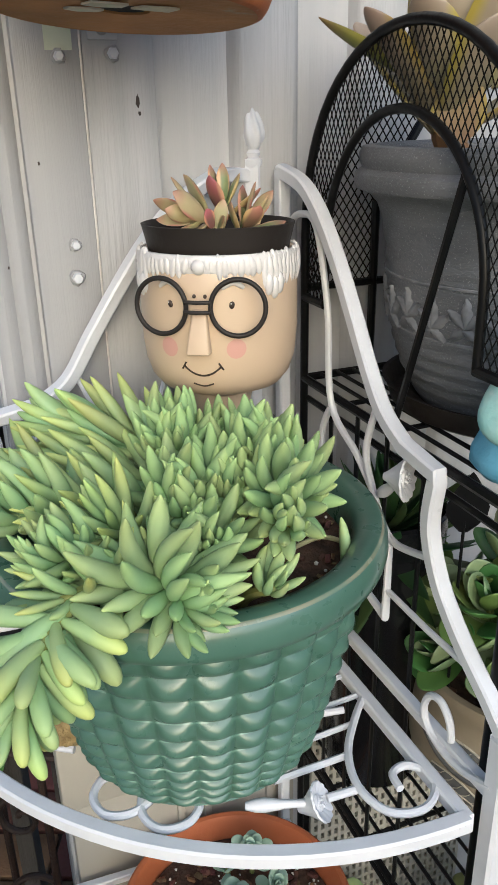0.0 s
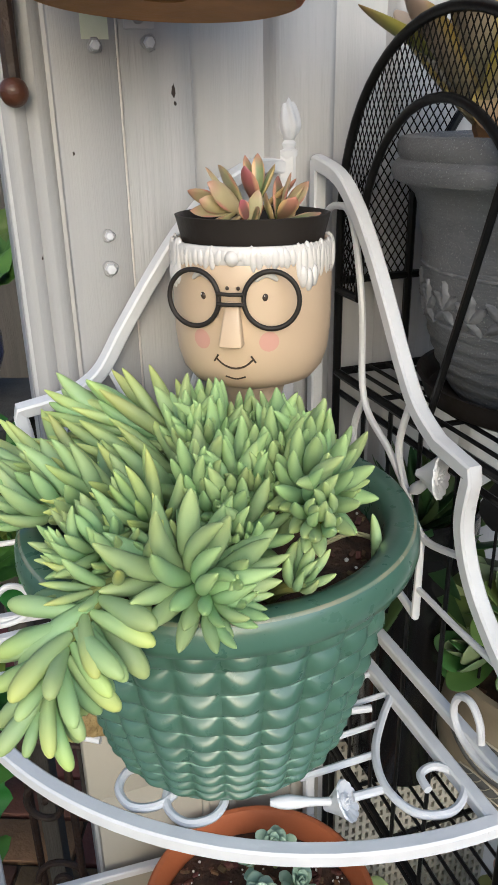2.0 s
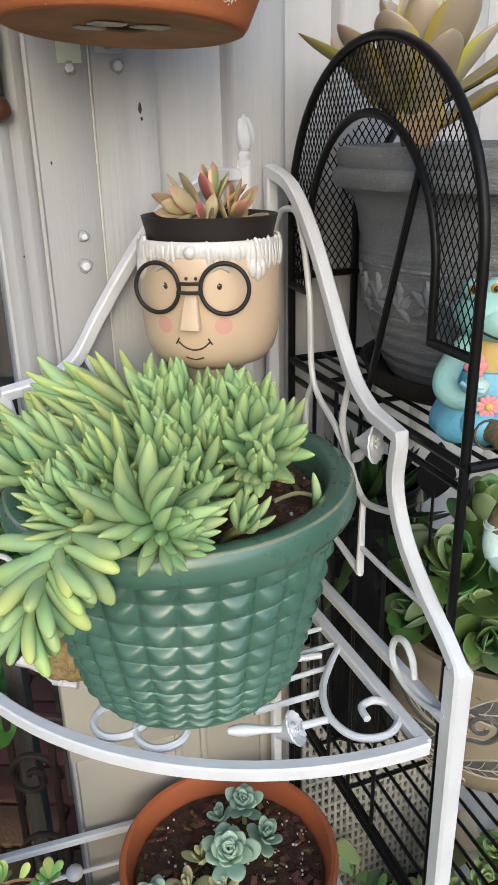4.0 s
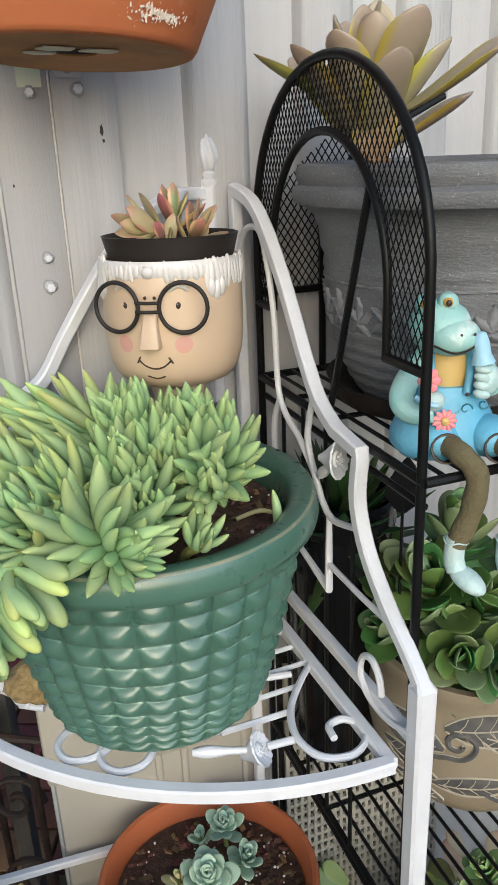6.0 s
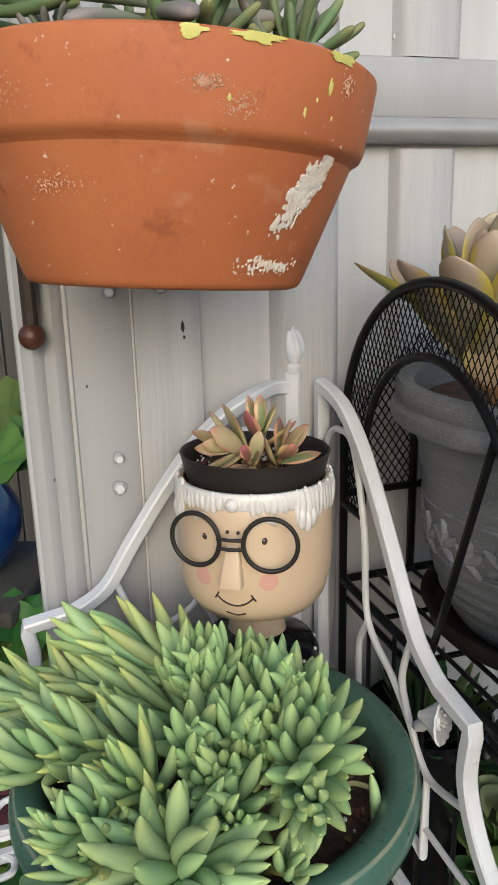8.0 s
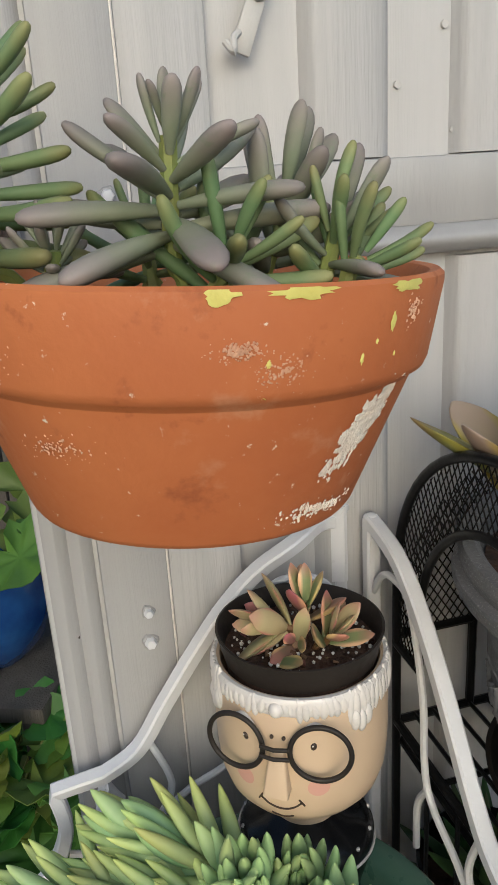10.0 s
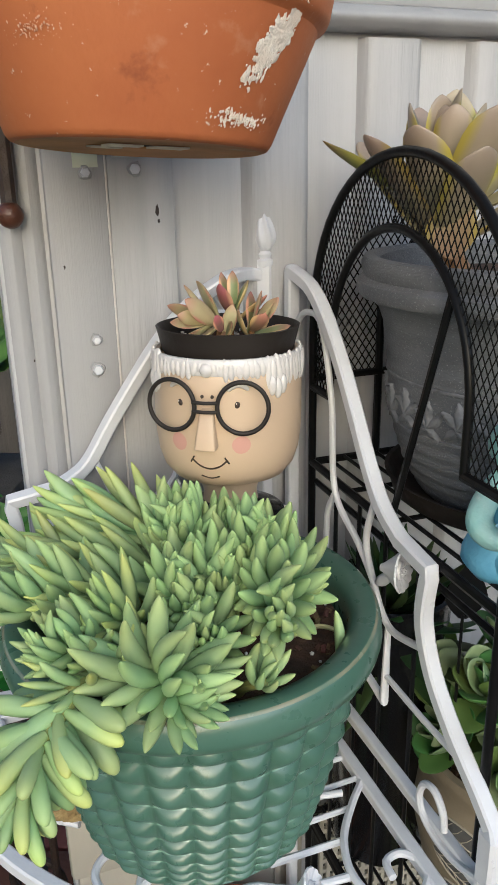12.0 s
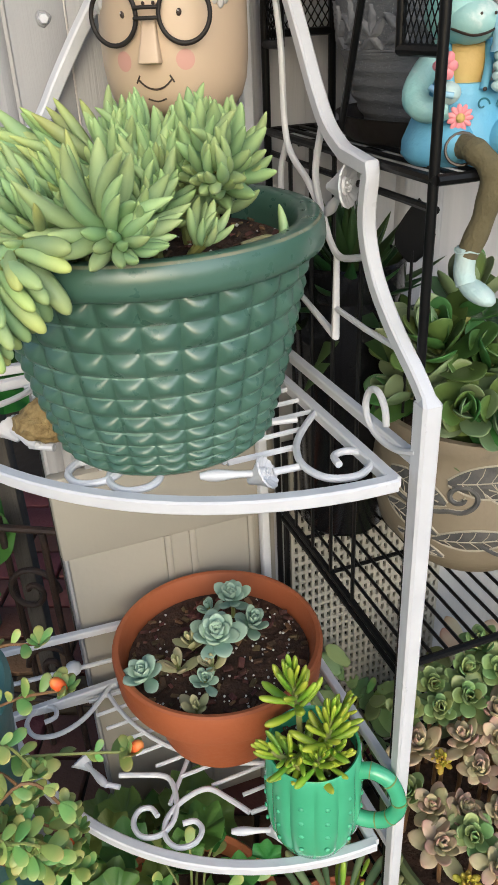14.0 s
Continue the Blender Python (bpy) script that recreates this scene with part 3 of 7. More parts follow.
for u, z in ((0.094, 1.64), (0.103, 1.567), (0.056, 1.60), (0.160, 1.562), (0.02, 1.63)):
    t = thing("nail", on_wall(u, 0.002, z), "small rusty nail head in the boards", "nail", "nails in the boards")
    b = lathe([(0, 0.002), (0.0028, 0.0018), (0.0030, -0.012), (0, -0.012)], seg=10)
    b.transform(wall_matrix(u, 0.010 if (u + 0.014) % 0.121 < 0.06 else 0.001, z) @ Matrix.Rotation(radians(90), 4, "X"))
    part("head", b, M["painted_steel"] if u < 0.1 else M["steel"], t)


# ---- white corner rack ----
RC = Vector((0.015, 0.785, 0))
RR = Vector((0.418, -0.908, 0))
RL = Vector((-0.899, -0.438, 0))

RL2 = Vector((-0.940, -0.3406, 0))   # the left side stands slightly open
RCL = Vector((0.0086, 0.7482, 0))


def rack_pt(r, l, z):
    return RC + RR * r + RL * l + Vector((0, 0, z))


rack = thing("corner_rack", RC, "white enamelled wrought-iron corner rack with scrollwork", "plant rack")


def cast_daisy(root, c, face, r, flat=1.0):
    """A cast-iron flower: a knobbed stem that flares into a scalloped, ridged disc with beads."""
    face = Vector(face).normalized()
    bm = bmesh.new()
    d = Vector(c) - Vector(root)
    stem = [Vector(root) + d * (k / 8) for k in range(9)]
    tube(stem, 0.0042, 10, bm, taper=[0.7, 1.15, 1.3, 1.1, 0.85, 0.75, 0.75, 0.9, 1.2])
    prof = [(0.0030, -0.018), (0.0045, -0.015), (r * 0.52, -0.008), (r * 0.90, -0.0008), (r, 0.0010), (r * 0.93, 0.0022), (r * 0.6, 0.0), (r * 0.42, -0.0008), (r * 0.36, 0.0012), (0.0, 0.0022)]
    f = lathe(prof, (0, 0, 0), 72, wobble=lambda a, z, k: (0.05 * r * abs(math.sin(a * 7)) - 0.02 * r) if 2 <= k <= 5 else 0)
    for v in f.verts:
        q = math.hypot(v.co.x, v.co.y)
        if 0.45 * r < q and v.co.z > -0.004:
            v.co.z += 0.0009 * abs(math.sin(math.atan2(v.co.y, v.co.x) * 7))
    for k in range(9):
        a, q = k * 2.4, r * 0.29 * math.sqrt((k + 0.3) / 9)
        ball((0.0013, 0.0013, 0.0013), Matrix.Translation((q * math.cos(a), q * math.sin(a), 0.0022)), f, 6, 5)
    f.transform(Matrix.Diagonal((1, flat, 1, 1)))
    mm = frame_to(face)
    mm.translation = c
    f.transform(mm)
    return merge(bm, f)


SIDE = [(0.0, 1.261), (0.043, 1.251), (0.076, 1.228), (0.106, 1.195), (0.134, 1.157), (0.162, 1.116), (0.188, 1.086), (0.219, 1.069), (0.262, 1.063),
        (0.2575, 1.019), (0.274, 0.979), (0.305, 0.946), (0.342, 0.918), (0.362, 0.900), (0.362, 0.0)]
fc = Vector((0.0015, 0.783, 0))     # the corner post under the finial
SIDE_LEFT = [(-0.004, 1.262), (0.043, 1.258), (0.076, 1.238), (0.106, 1.208), (0.134, 1.170), (0.162, 1.128), (0.188, 1.088), (0.219, 1.068), (0.262, 1.060)] + SIDE[9:]
for right in (True, False):
    rail = SIDE if right else SIDE_LEFT

    def arm(s, z, off=0.0):
        return rack_pt(s + 0.019, off - 0.0080, z) if right else RCL + RR * off + RL2 * s + Vector((0, 0, z))
    curve = spline([arm(*p) for p in rail[:8]] if right else [fc + Vector((0, 0, 1.256)), fc + Vector((-0.016, -0.013, 1.259))] + [arm(*p) for p in rail[1:8]], 5) + [arm(*rail[8])] + spline([arm(*p) for p in rail[8:14]], 5)[1:] + [arm(*rail[14])]
    part("side_rail", tube(curve, 0.0056, square=True, up=RL if right else RR), M["white"], rack, smooth=30)
    b = tube([arm(0.0, 1.263), arm(0.0, 0.0)] if right else [fc + Vector((0, 0, 1.262)), fc], 0.0056, square=True, up=RL if right else RR)
    part("back_post", b, M["white"], rack, smooth=30)
    if right:
        b = ball((0.007, 0.007, 0.004), Matrix.Translation(arm(0.0, 1.264)))
        part("cap", b, M["white"], rack)
    rods = [[(0.0, 1.189), (0.019, 1.218), (0.041, 1.227), (0.068, 1.218), (0.091, 1.15), (0.101, 1.067), (0.148, 1.035), (0.177, 1.011), (0.194, 0.989), (0.215, 0.980), (0.258, 0.991)],
            [(0.101, 1.064), (0.086, 1.036), (0.085, 0.99)],
            [(0.178, 1.092), (0.163, 1.045), (0.177, 1.011)],
            [(0.313, 0.858), (0.309, 0.874), (0.297, 0.884), (0.283, 0.879), (0.277, 0.862), (0.285, 0.847), (0.306, 0.841), (0.332, 0.844), (0.36, 0.856)]]
    part("scroll_rod", tube(spline([arm(*p, 0.0065) for p in rods.pop()], 6), 0.0032, 8), M["white"], rack)
    for rod in rods:
        part("scroll_rod", tube(spline([arm(*p) for p in rod], 6), 0.0032, 8), M["white"], rack)
    for rod in ([(0.206, 0.980), (0.205, 0.902), (0.132, 0.920), (0.03, 0.935)], [(0.206, 0.930), (0.262, 0.928), (0.322, 0.929)]):
        part("scroll_rod", tube([arm(*p) for p in rod], 0.0028, 8), M["white"], rack)
    # a cast daisy on its stem, facing along the rail
    c = arm(0.222, 1.043)
    fl = cast_daisy(arm(0.186, 1.013), c, (RR * 0.85 - RL * 0.60 + Vector((0, 0, 0.10))) if right else (RL * 0.8 + Vector((0, 0, 0.3))), 0.0185)
    part("cast_flower", fl, M["white"], rack)
    for z in (0.843, 0.447, 0.328):
        part("side_bar", tube([arm(0.0, z), arm(0.362, z)], 0.0046, square=True), M["white"], rack, smooth=30)
    part("side_bar", tube([arm(0.0, 0.388), arm(0.362, 0.388)], 0.0032, 8), M["white"], rack)
    for s in (0.262, 0.13):
        part("cast_tulip", ball((0.012, 0.012, 0.010), Matrix.Translation(arm(s, 0.39)), None, 10, 8), M["white"], rack)
# twisted finial on a stub at the corner
b = tube([fc + Vector((0, 0, 1.20)), fc + Vector((0, 0, 1.272))], 0.0072, square=True)
part("finial_post", b, M["white"], rack, smooth=30)
b = bmesh.new()
prof = [(0.0080, 1.264), (0.0098, 1.267), (0.0098, 1.271), (0.0073, 1.273), (0.0086, 1.277), (0.0068, 1.280)]
prof += [(0.0068 + 0.0052 * math.sin(math.pi * (k / 30) ** 0.75) - 0.0066 * max(0, k / 30 - 0.25) ** 1.3, 1.280 + 0.040 * k / 30) for k in range(1, 30)] + [(0, 1.3205)]
lathe(prof, (fc.x, fc.y, 0), 64, b, wobble=lambda a, z, k: 0.0012 * math.sin(7 * a + (z - 1.28) * 120) * min(1, (1.322 - z) * 60) if z > 1.2815 else 0)
part("finial", b, M["white"], rack)


def tulip(r, l, z, ang):
    d = RR * math.cos(ang) + RL * math.sin(ang)
    c = rack_pt(r, l, z)
    return cast_daisy(c - d * 0.050, c + d * 0.006, d * 0.85 + Vector((0, -0.2, 0.55)), 0.0150)


def shelf(z):
    sh = new("shelf")
    sh.parent = rack
    sh.empty_display_size = 0.02
    arc = [rack_pt(0.379 * math.cos(a), 0.379 * math.sin(a), z) for a in [radians(2.5 + 85 * k / 28) for k in range(29)]]
    part("front_bar", tube(arc, 0.0056, square=True), M["white"], sh, smooth=30)
    part("edge_bar", tube([rack_pt(0.02, 0.017, z), rack_pt(0.379, 0.017, z)], 0.0050, square=True), M["white"], sh, smooth=30)
    part("edge_bar", tube([rack_pt(0.017, 0.02, z), rack_pt(0.017, 0.379, z)], 0.0050, square=True), M["white"], sh, smooth=30)
    for k in range(9):
        r = 0.035 + 0.028 * k
        lmax = math.sqrt(max(0.29 ** 2 - r * r, 0.01)) - 0.015
        if r > 0.24:
            lmax = 0.13
        part("wire", tube([rack_pt(r, 0.019 if r < 0.24 else 0.042, z), rack_pt(r, lmax, z)], 0.0026, 6), M["white"], sh)
    part("wire", tube([rack_pt(0.287, 0.066, z), rack_pt(0.285, 0.13, z)], 0.003, 6), M["white"], sh)
    ringp = [(0.235, 0.017), (0.257, 0.04), (0.287, 0.064), (0.32, 0.074), (0.348, 0.066), (0.358, 0.043), (0.349, 0.024), (0.332, 0.018), (0.318, 0.028), (0.320, 0.043), (0.335, 0.046)]
    part("corner_scroll", tube(spline([rack_pt(a, c, z + 0.002) for a, c in ringp], 5), 0.0034, 8), M["white"], sh)
    part("corner_scroll", tube(spline([rack_pt(c, a, z + 0.002) for a, c in ringp], 5), 0.0034, 8), M["white"], sh)
    scr = [(0.244, 0.233), (0.230, 0.238), (0.228, 0.252), (0.242, 0.262), (0.261, 0.257), (0.268, 0.238), (0.258, 0.218), (0.232, 0.206), (0.199, 0.207), (0.182, 0.235), (0.170, 0.262)]
    part("front_scroll", tube(spline([rack_pt(a, c, z + 0.002) for a, c in scr], 5), 0.0034, 8), M["white"], sh)
    mir = []
    for a, c in scr:
        q = 2 * ((0.264 - a) * 0.662 + (0.229 - c) * -0.749)
        mir.append((a + q * 0.662, c - q * 0.749))
    part("front_scroll", tube(spline([rack_pt(a, c, z + 0.002) for a, c in mir], 5), 0.0034, 8), M["white"], sh)
    inner = [(0.247 * math.cos(radians(a)), 0.247 * math.sin(radians(a))) for a in range(10, 84, 6)]
    part("inner_bar", tube([rack_pt(a, c, z + 0.002) for a, c in inner], 0.0032, 8), M["white"], sh)
    part("brace", tube([rack_pt(0.16, 0.16, z - 0.003), rack_pt(0.235, 0.215, z + 0.001)], 0.003, 8), M["white"], sh)
    b = tulip(0.318, 0.114, z + 0.003, radians(-68))
    tube([rack_pt(0.317, 0.10, z), rack_pt(0.32, 0.072, z)], 0.0034, 8, b)
    part("cast_tulip", b, M["white"], sh)
    b = tulip(0.133, 0.298, z + 0.003, radians(158))
    tube([rack_pt(0.185, 0.265, z), rack_pt(0.17, 0.285, z)], 0.0034, 8, b)
    part("cast_tulip", b, M["white"], sh)
    return sh


shelf(0.832)
shelf(0.352)


# ---- green glazed pot and its succulents ----
GX, GY = -0.0455, 0.5375
green = thing("glazed_pot", (GX, GY, 0.8352), "green glazed ceramic pot with raised quilted squares on the rack", "flower pot")


QN, QR = 27, 10
ROWS = [0.004]
for h in (9.5, 10, 11.5, 13.5, 16, 17.5, 20, 21.5, 22.5, 22):     # the squares grow towards the rim
    ROWS.append(ROWS[-1] + h / 1000)


def quilt_cell(a, z):
    """Place within a square, across and up, and the square's row."""
    for k in range(QR):
        if ROWS[k] <= z < ROWS[k + 1]:
            return (a / (2 * math.pi) * QN + 0.35) % 1, (z - ROWS[k]) / (ROWS[k + 1] - ROWS[k]), k
    return 0, 0, -1


def quilt(a, z, k):
    fu, fv, row = quilt_cell(a, z)
    if row < 0:
        return 0
    # a low pyramid with a rounded tip in each square, with a groove round it
    hx = 1 - abs(2 * fu - 1)
    hv = min(fv / 0.44, (1 - fv) / 0.56)
    peak = (hx ** -3 + hv ** -3) ** (-1 / 3) if hx > 0.01 and hv > 0.01 else 0
    dome = (1 - (1 - hx) ** 2.6) * (1 - (1 - hv) ** 2)
    return 0.0088 * min(1, 0.35 + (ROWS[row + 1] - ROWS[row]) / 0.030) * (0.45 * peak + 0.55 * dome) - 0.0034 + 0.0004 * noise.noise(Vector((a * 9, z * 40, 0)))


GZ = 0.8352
prof = [(0.0, 0.0), (0.094, 0.0), (0.0975, 0.003)]
levels = sorted({round(ROWS[k] + (ROWS[k + 1] - ROWS[k]) * q, 6) for k in range(QR) for q in (0.0, 0.06, 0.14, 0.22, 0.31, 0.40, 0.44, 0.50, 0.60, 0.70, 0.80, 0.88, 0.94)})
prof += [(0.0985 + 0.0375 * (z / 0.168) ** 0.9, z) for z in levels]
prof += [(0.1375, 0.1682), (0.1445, 0.1695), (0.1492, 0.1730), (0.1505, 0.1785), (0.1498, 0.1865), (0.1482, 0.1920), (0.1468, 0.1942)]
b = lathe(prof, (GX, GY, GZ), 384, wobble=quilt)
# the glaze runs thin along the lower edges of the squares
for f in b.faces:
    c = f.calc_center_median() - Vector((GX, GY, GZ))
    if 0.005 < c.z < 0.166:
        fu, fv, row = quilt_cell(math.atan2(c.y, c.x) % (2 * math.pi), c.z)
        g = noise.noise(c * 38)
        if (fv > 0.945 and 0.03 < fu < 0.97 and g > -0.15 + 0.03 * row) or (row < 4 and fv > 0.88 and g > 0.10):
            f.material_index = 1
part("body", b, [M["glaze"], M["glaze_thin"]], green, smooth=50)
part("rim_edge", lathe([(0.1468, 0.1942), (0.1463, 0.1949), (0.1458, 0.1955), (0.1449, 0.1961)], (GX, GY, GZ), 96), M["glaze_edge"], green, "worn tan edge of the glaze")
part("rim", lathe([(0.1449, 0.1961), (0.143, 0.1967), (0.135, 0.1964), (0.1285, 0.1938), (0.1245, 0.189), (0.1225, 0.181), (0.122, 0.15), (0.120, 0.13)], (GX, GY, GZ), 96), M["glaze"], green)


def soil_disc(name, c, r, z, label, rnd, chips=60, perlite=0, chip=(0.007, 0.004, 0.002), mats=("bark", "brown_stem")):
    b = bmesh.new()
    rings = []
    for k in range(9):
        q = r * k / 8
        rings.append((q, 0))
    lathe([(0, 0)] + rings[1:], (c[0], c[1], z), 40, b)
    for v in b.verts:
        d = math.hypot(v.co.x - c[0], v.co.y - c[1])
        v.co.z += (0.004 * noise.noise(v.co * 60) + 0.003 * noise.noise(v.co * 160)) * (1 if d < r * 0.97 else 0)
    base = b
    lathe([(r, 0), (r * 0.98, -0.02), (0, -0.02)], (c[0], c[1], z), 40, base)
    s = single(name, base, M["soil"], label, "soil", kind="stuff")
    w = world_of(s)
    for k in range(chips):
        a, q = rnd.random() * 6.283, r * 0.95 * math.sqrt(rnd.random())
        m = pose(c[0] + q * math.cos(a), c[1] + q * math.sin(a), z + 0.004, rnd.uniform(-35, 35), rnd.uniform(-35, 35), rnd.uniform(0, 360))
        k2 = rnd.uniform(0.5, 1.3)
        bb = box((chip[0] * k2, chip[1] * k2, chip[2] * k2), m, bevel=0.0006)
        part("chip", bb, M[mats[0] if rnd.random() < 0.85 else mats[1]], s, smooth=30)
    if perlite:
        b = bmesh.new()
        for k in range(perlite):
            a, q = rnd.random() * 6.283, r * 0.95 * math.sqrt(rnd.random())
            rr = rnd.uniform(0.0008, 0.002)
            ball((rr, rr, rr * 0.8), pose(c[0] + q * math.cos(a), c[1] + q * math.sin(a), z + 0.004, rnd.uniform(0, 90), 0, 0), b, 5, 4)
        part("perlite_grains", b, M["perlite"], s, kind="stuff")
    return s


rnd = random.Random(5)
soil_disc("potting_soil", (GX, GY), 0.120, 1.004, "dark brown bark-chip potting soil in the green pot", rnd, 150, 30)
BUR = [leaf_mesh("burro_leaf", M["burro"], 0.052, 0.0138, 0.0108, 0.48, 0.62, c, 0.60) for c in (0.20, 0.34, 0.48, 0.62)]
BUY = [leaf_mesh("burro_leaf_yellow", M["burro_yellow"], 0.060, 0.0112, 0.0092, 0.45, 0.70, c, 0.60) for c in (0.03, 0.10, 0.18)]
BUH = [leaf_mesh("burro_leaf_hanging", M[k], 0.052, 0.0146, 0.0126, 0.62, 0.15, c, 0.50) for k, c in (("burro", -0.12), ("burro_yellow", -0.26), ("burro", -0.40))]
PLAIN = "pale green fleshy trailing succulent stem in the green pot"
LONG = "trailing succulent stem with long yellowing leaves"


def burro(stem, n, kind="g", spread=(86, 14), size=1.0, leafy=0.6, rise=0.35, label=PLAIN, seed=0, tight=0.6, lift=1.0, crowd=0.75):
    """Fleshy leaves in a spiral along a bent stem; they sweep towards its end and turn up to the light."""
    rn = random.Random(seed)
    t = thing("succulent", stem[0], label, "succulent", "succulents in the green pot")
    sp = spline(stem, 10)
    part("stem", tube(sp, 0.0040, 8), M["stem"], t)
    meshes = {"g": BUR, "y": BUY, "m": BUR[:2] + BUY, "h": BUH}[kind]
    a0 = rn.random() * 6
    for k in range(n):
        q = k / (n - 1)
        at = (1 - leafy + leafy * q ** crowd) * (len(sp) - 1)
        i = min(int(at), len(sp) - 2)
        base = sp[i].lerp(sp[i + 1], at - i)
        ax = (sp[min(i + 2, len(sp) - 1)] - sp[max(i - 2, 0)]).normalized()
        el = radians(spread[0] + (spread[1] - spread[0]) * q ** 1.4 + rn.uniform(-7, 7))
        side = frame_to(ax).to_3x3() @ Vector((math.cos(a0 + k * 2.39996), math.sin(a0 + k * 2.39996), 0))
        out = side * math.sin(el) + ax * math.cos(el)
        out.z += rise * (1 - 0.6 * q) * rn.uniform(0.7, 1.2)
        if kind == "h" and out.z > 0.15:
            out.z = 0.15 - 0.4 * rn.random()
        up = ax * 0.40 + Vector((0, 0, lift)) - side * 0.35
        sc = size * (1 - (1 - tight) * q ** 1.8) * rn.uniform(0.85, 1.12)
        # leaves rest on the rim and do not run into it
        blocked = True
        for tries in range(4):
            if not any(0.104 < math.hypot(p.x - GX, p.y - GY) < 0.160 and p.z < GZ + 0.205 for p in [base + out.normalized() * 0.054 * sc * f for f in (0.45, 0.7, 0.85, 1.0)]):
                blocked = False
                break
            out.z += 0.13
        if blocked:
            continue
        leaf_at(rn.choice(meshes), base + side * 0.003, out, up, (sc * 1.04, sc, sc * 1.04), t)
    return t


# crowns that lean over the front and the right
burro([(-0.060, 0.480, 1.0), (-0.060, 0.440, 1.040), (-0.048, 0.412, 1.052), (-0.028, 0.390, 1.046)], 62, "g", (102, 24), 0.98, 0.50, 0.02, seed=1, tight=0.5, lift=0.65)
burro([(0.010, 0.550, 1.0), (0.016, 0.530, 1.052), (0.024, 0.480, 1.076), (0.028, 0.424, 1.082)], 72, "g", (74, 18), 0.98, 0.78, 0.26, seed=2, tight=0.55, lift=0.8)
burro([(0.002, 0.560, 1.0), (0.006, 0.555, 1.046), (0.008, 0.540, 1.070), (0.010, 0.522, 1.084)], 46, "g", (72, 12), 0.98, 0.56, 0.28, seed=3)
burro([(-0.055, 0.575, 1.0), (-0.058, 0.575, 1.040), (-0.058, 0.566, 1.068), (-0.057, 0.552, 1.082)], 46, "g", (66, 10), 0.96, 0.56, 0.26, seed=4)
burro([(-0.045, 0.540, 1.0), (-0.045, 0.525, 1.040), (-0.040, 0.500, 1.062), (-0.040, 0.470, 1.070)], 44, "g", (72, 14), 1.0, 0.60, 0.36, seed=5)
burro([(-0.030, 0.500, 1.0), (-0.028, 0.480, 1.035), (-0.022, 0.455, 1.056), (-0.020, 0.432, 1.062)], 28, "g", (78, 14), 0.80, 0.55, 0.35, seed=14, tight=0.5)
burro([(-0.012, 0.545, 1.0), (-0.012, 0.530, 1.036), (-0.010, 0.510, 1.060), (-0.010, 0.492, 1.070)], 30, "g", (68, 14), 0.96, 0.55, 0.32, seed=19)
burro([(-0.022, 0.595, 1.0), (-0.022, 0.592, 1.036), (-0.020, 0.585, 1.058), (-0.020, 0.575, 1.070)], 28, "g", (62, 14), 0.88, 0.55, 0.22, seed=20)
burro([(-0.005, 0.460, 1.0), (0.002, 0.446, 1.018), (0.010, 0.434, 1.030), (0.018, 0.424, 1.038)], 16, "g", (74, 24), 0.62, 0.55, 0.30, seed=12)
# long yellowing stems that lie to the side
burro([(-0.030, 0.575, 1.0), (-0.060, 0.585, 1.044), (-0.100, 0.598, 1.066), (-0.138, 0.606, 1.072)], 38, "m", (40, 8), 1.12, 0.66, -0.06, LONG, seed=6, tight=0.9, lift=0.6)
burro([(-0.035, 0.555, 1.0), (-0.065, 0.560, 1.036), (-0.105, 0.570, 1.050), (-0.152, 0.578, 1.050)], 34, "y", (36, 8), 1.10, 0.66, -0.04, LONG, seed=7, tight=0.9, lift=0.6)
burro([(-0.060, 0.535, 1.0), (-0.080, 0.530, 1.032), (-0.108, 0.520, 1.044), (-0.140, 0.512, 1.046)], 34, "m", (52, 14), 0.98, 0.66, 0.20, "yellow-green trailing succulent stem in the green pot", seed=15, tight=0.8)
burro([(-0.095, 0.535, 1.0), (-0.120, 0.520, 1.032), (-0.150, 0.505, 1.046), (-0.178, 0.490, 1.048)], 34, "g", (82, 16), 0.96, 0.60, 0.30, seed=8, tight=0.6)
burro([(-0.105, 0.570, 1.0), (-0.140, 0.575, 1.030), (-0.180, 0.580, 1.040), (-0.215, 0.580, 1.038)], 22, "m", (48, 12), 1.02, 0.62, 0.10, LONG, seed=13, tight=0.8)
burro([(-0.070, 0.500, 1.0), (-0.074, 0.485, 1.036), (-0.080, 0.470, 1.052), (-0.090, 0.458, 1.060)], 26, "m", (66, 14), 0.86, 0.55, 0.36, seed=17)
# small crowns at the front edge
burro([(-0.085, 0.470, 1.0), (-0.094, 0.455, 1.033), (-0.104, 0.440, 1.050), (-0.120, 0.424, 1.056)], 38, "g", (74, 14), 0.76, 0.55, 0.22, seed=9, tight=0.55)
burro([(-0.074, 0.462, 1.0), (-0.078, 0.440, 1.030), (-0.090, 0.415, 1.046), (-0.106, 0.398, 1.046)], 18, "m", (80, 24), 0.84, 0.66, 0.08, seed=10)
burro([(-0.058, 0.470, 1.0), (-0.060, 0.450, 1.035), (-0.064, 0.438, 1.048), (-0.068, 0.430, 1.056)], 12, "m", (66, 24), 0.76, 0.66, 0.25, seed=16)
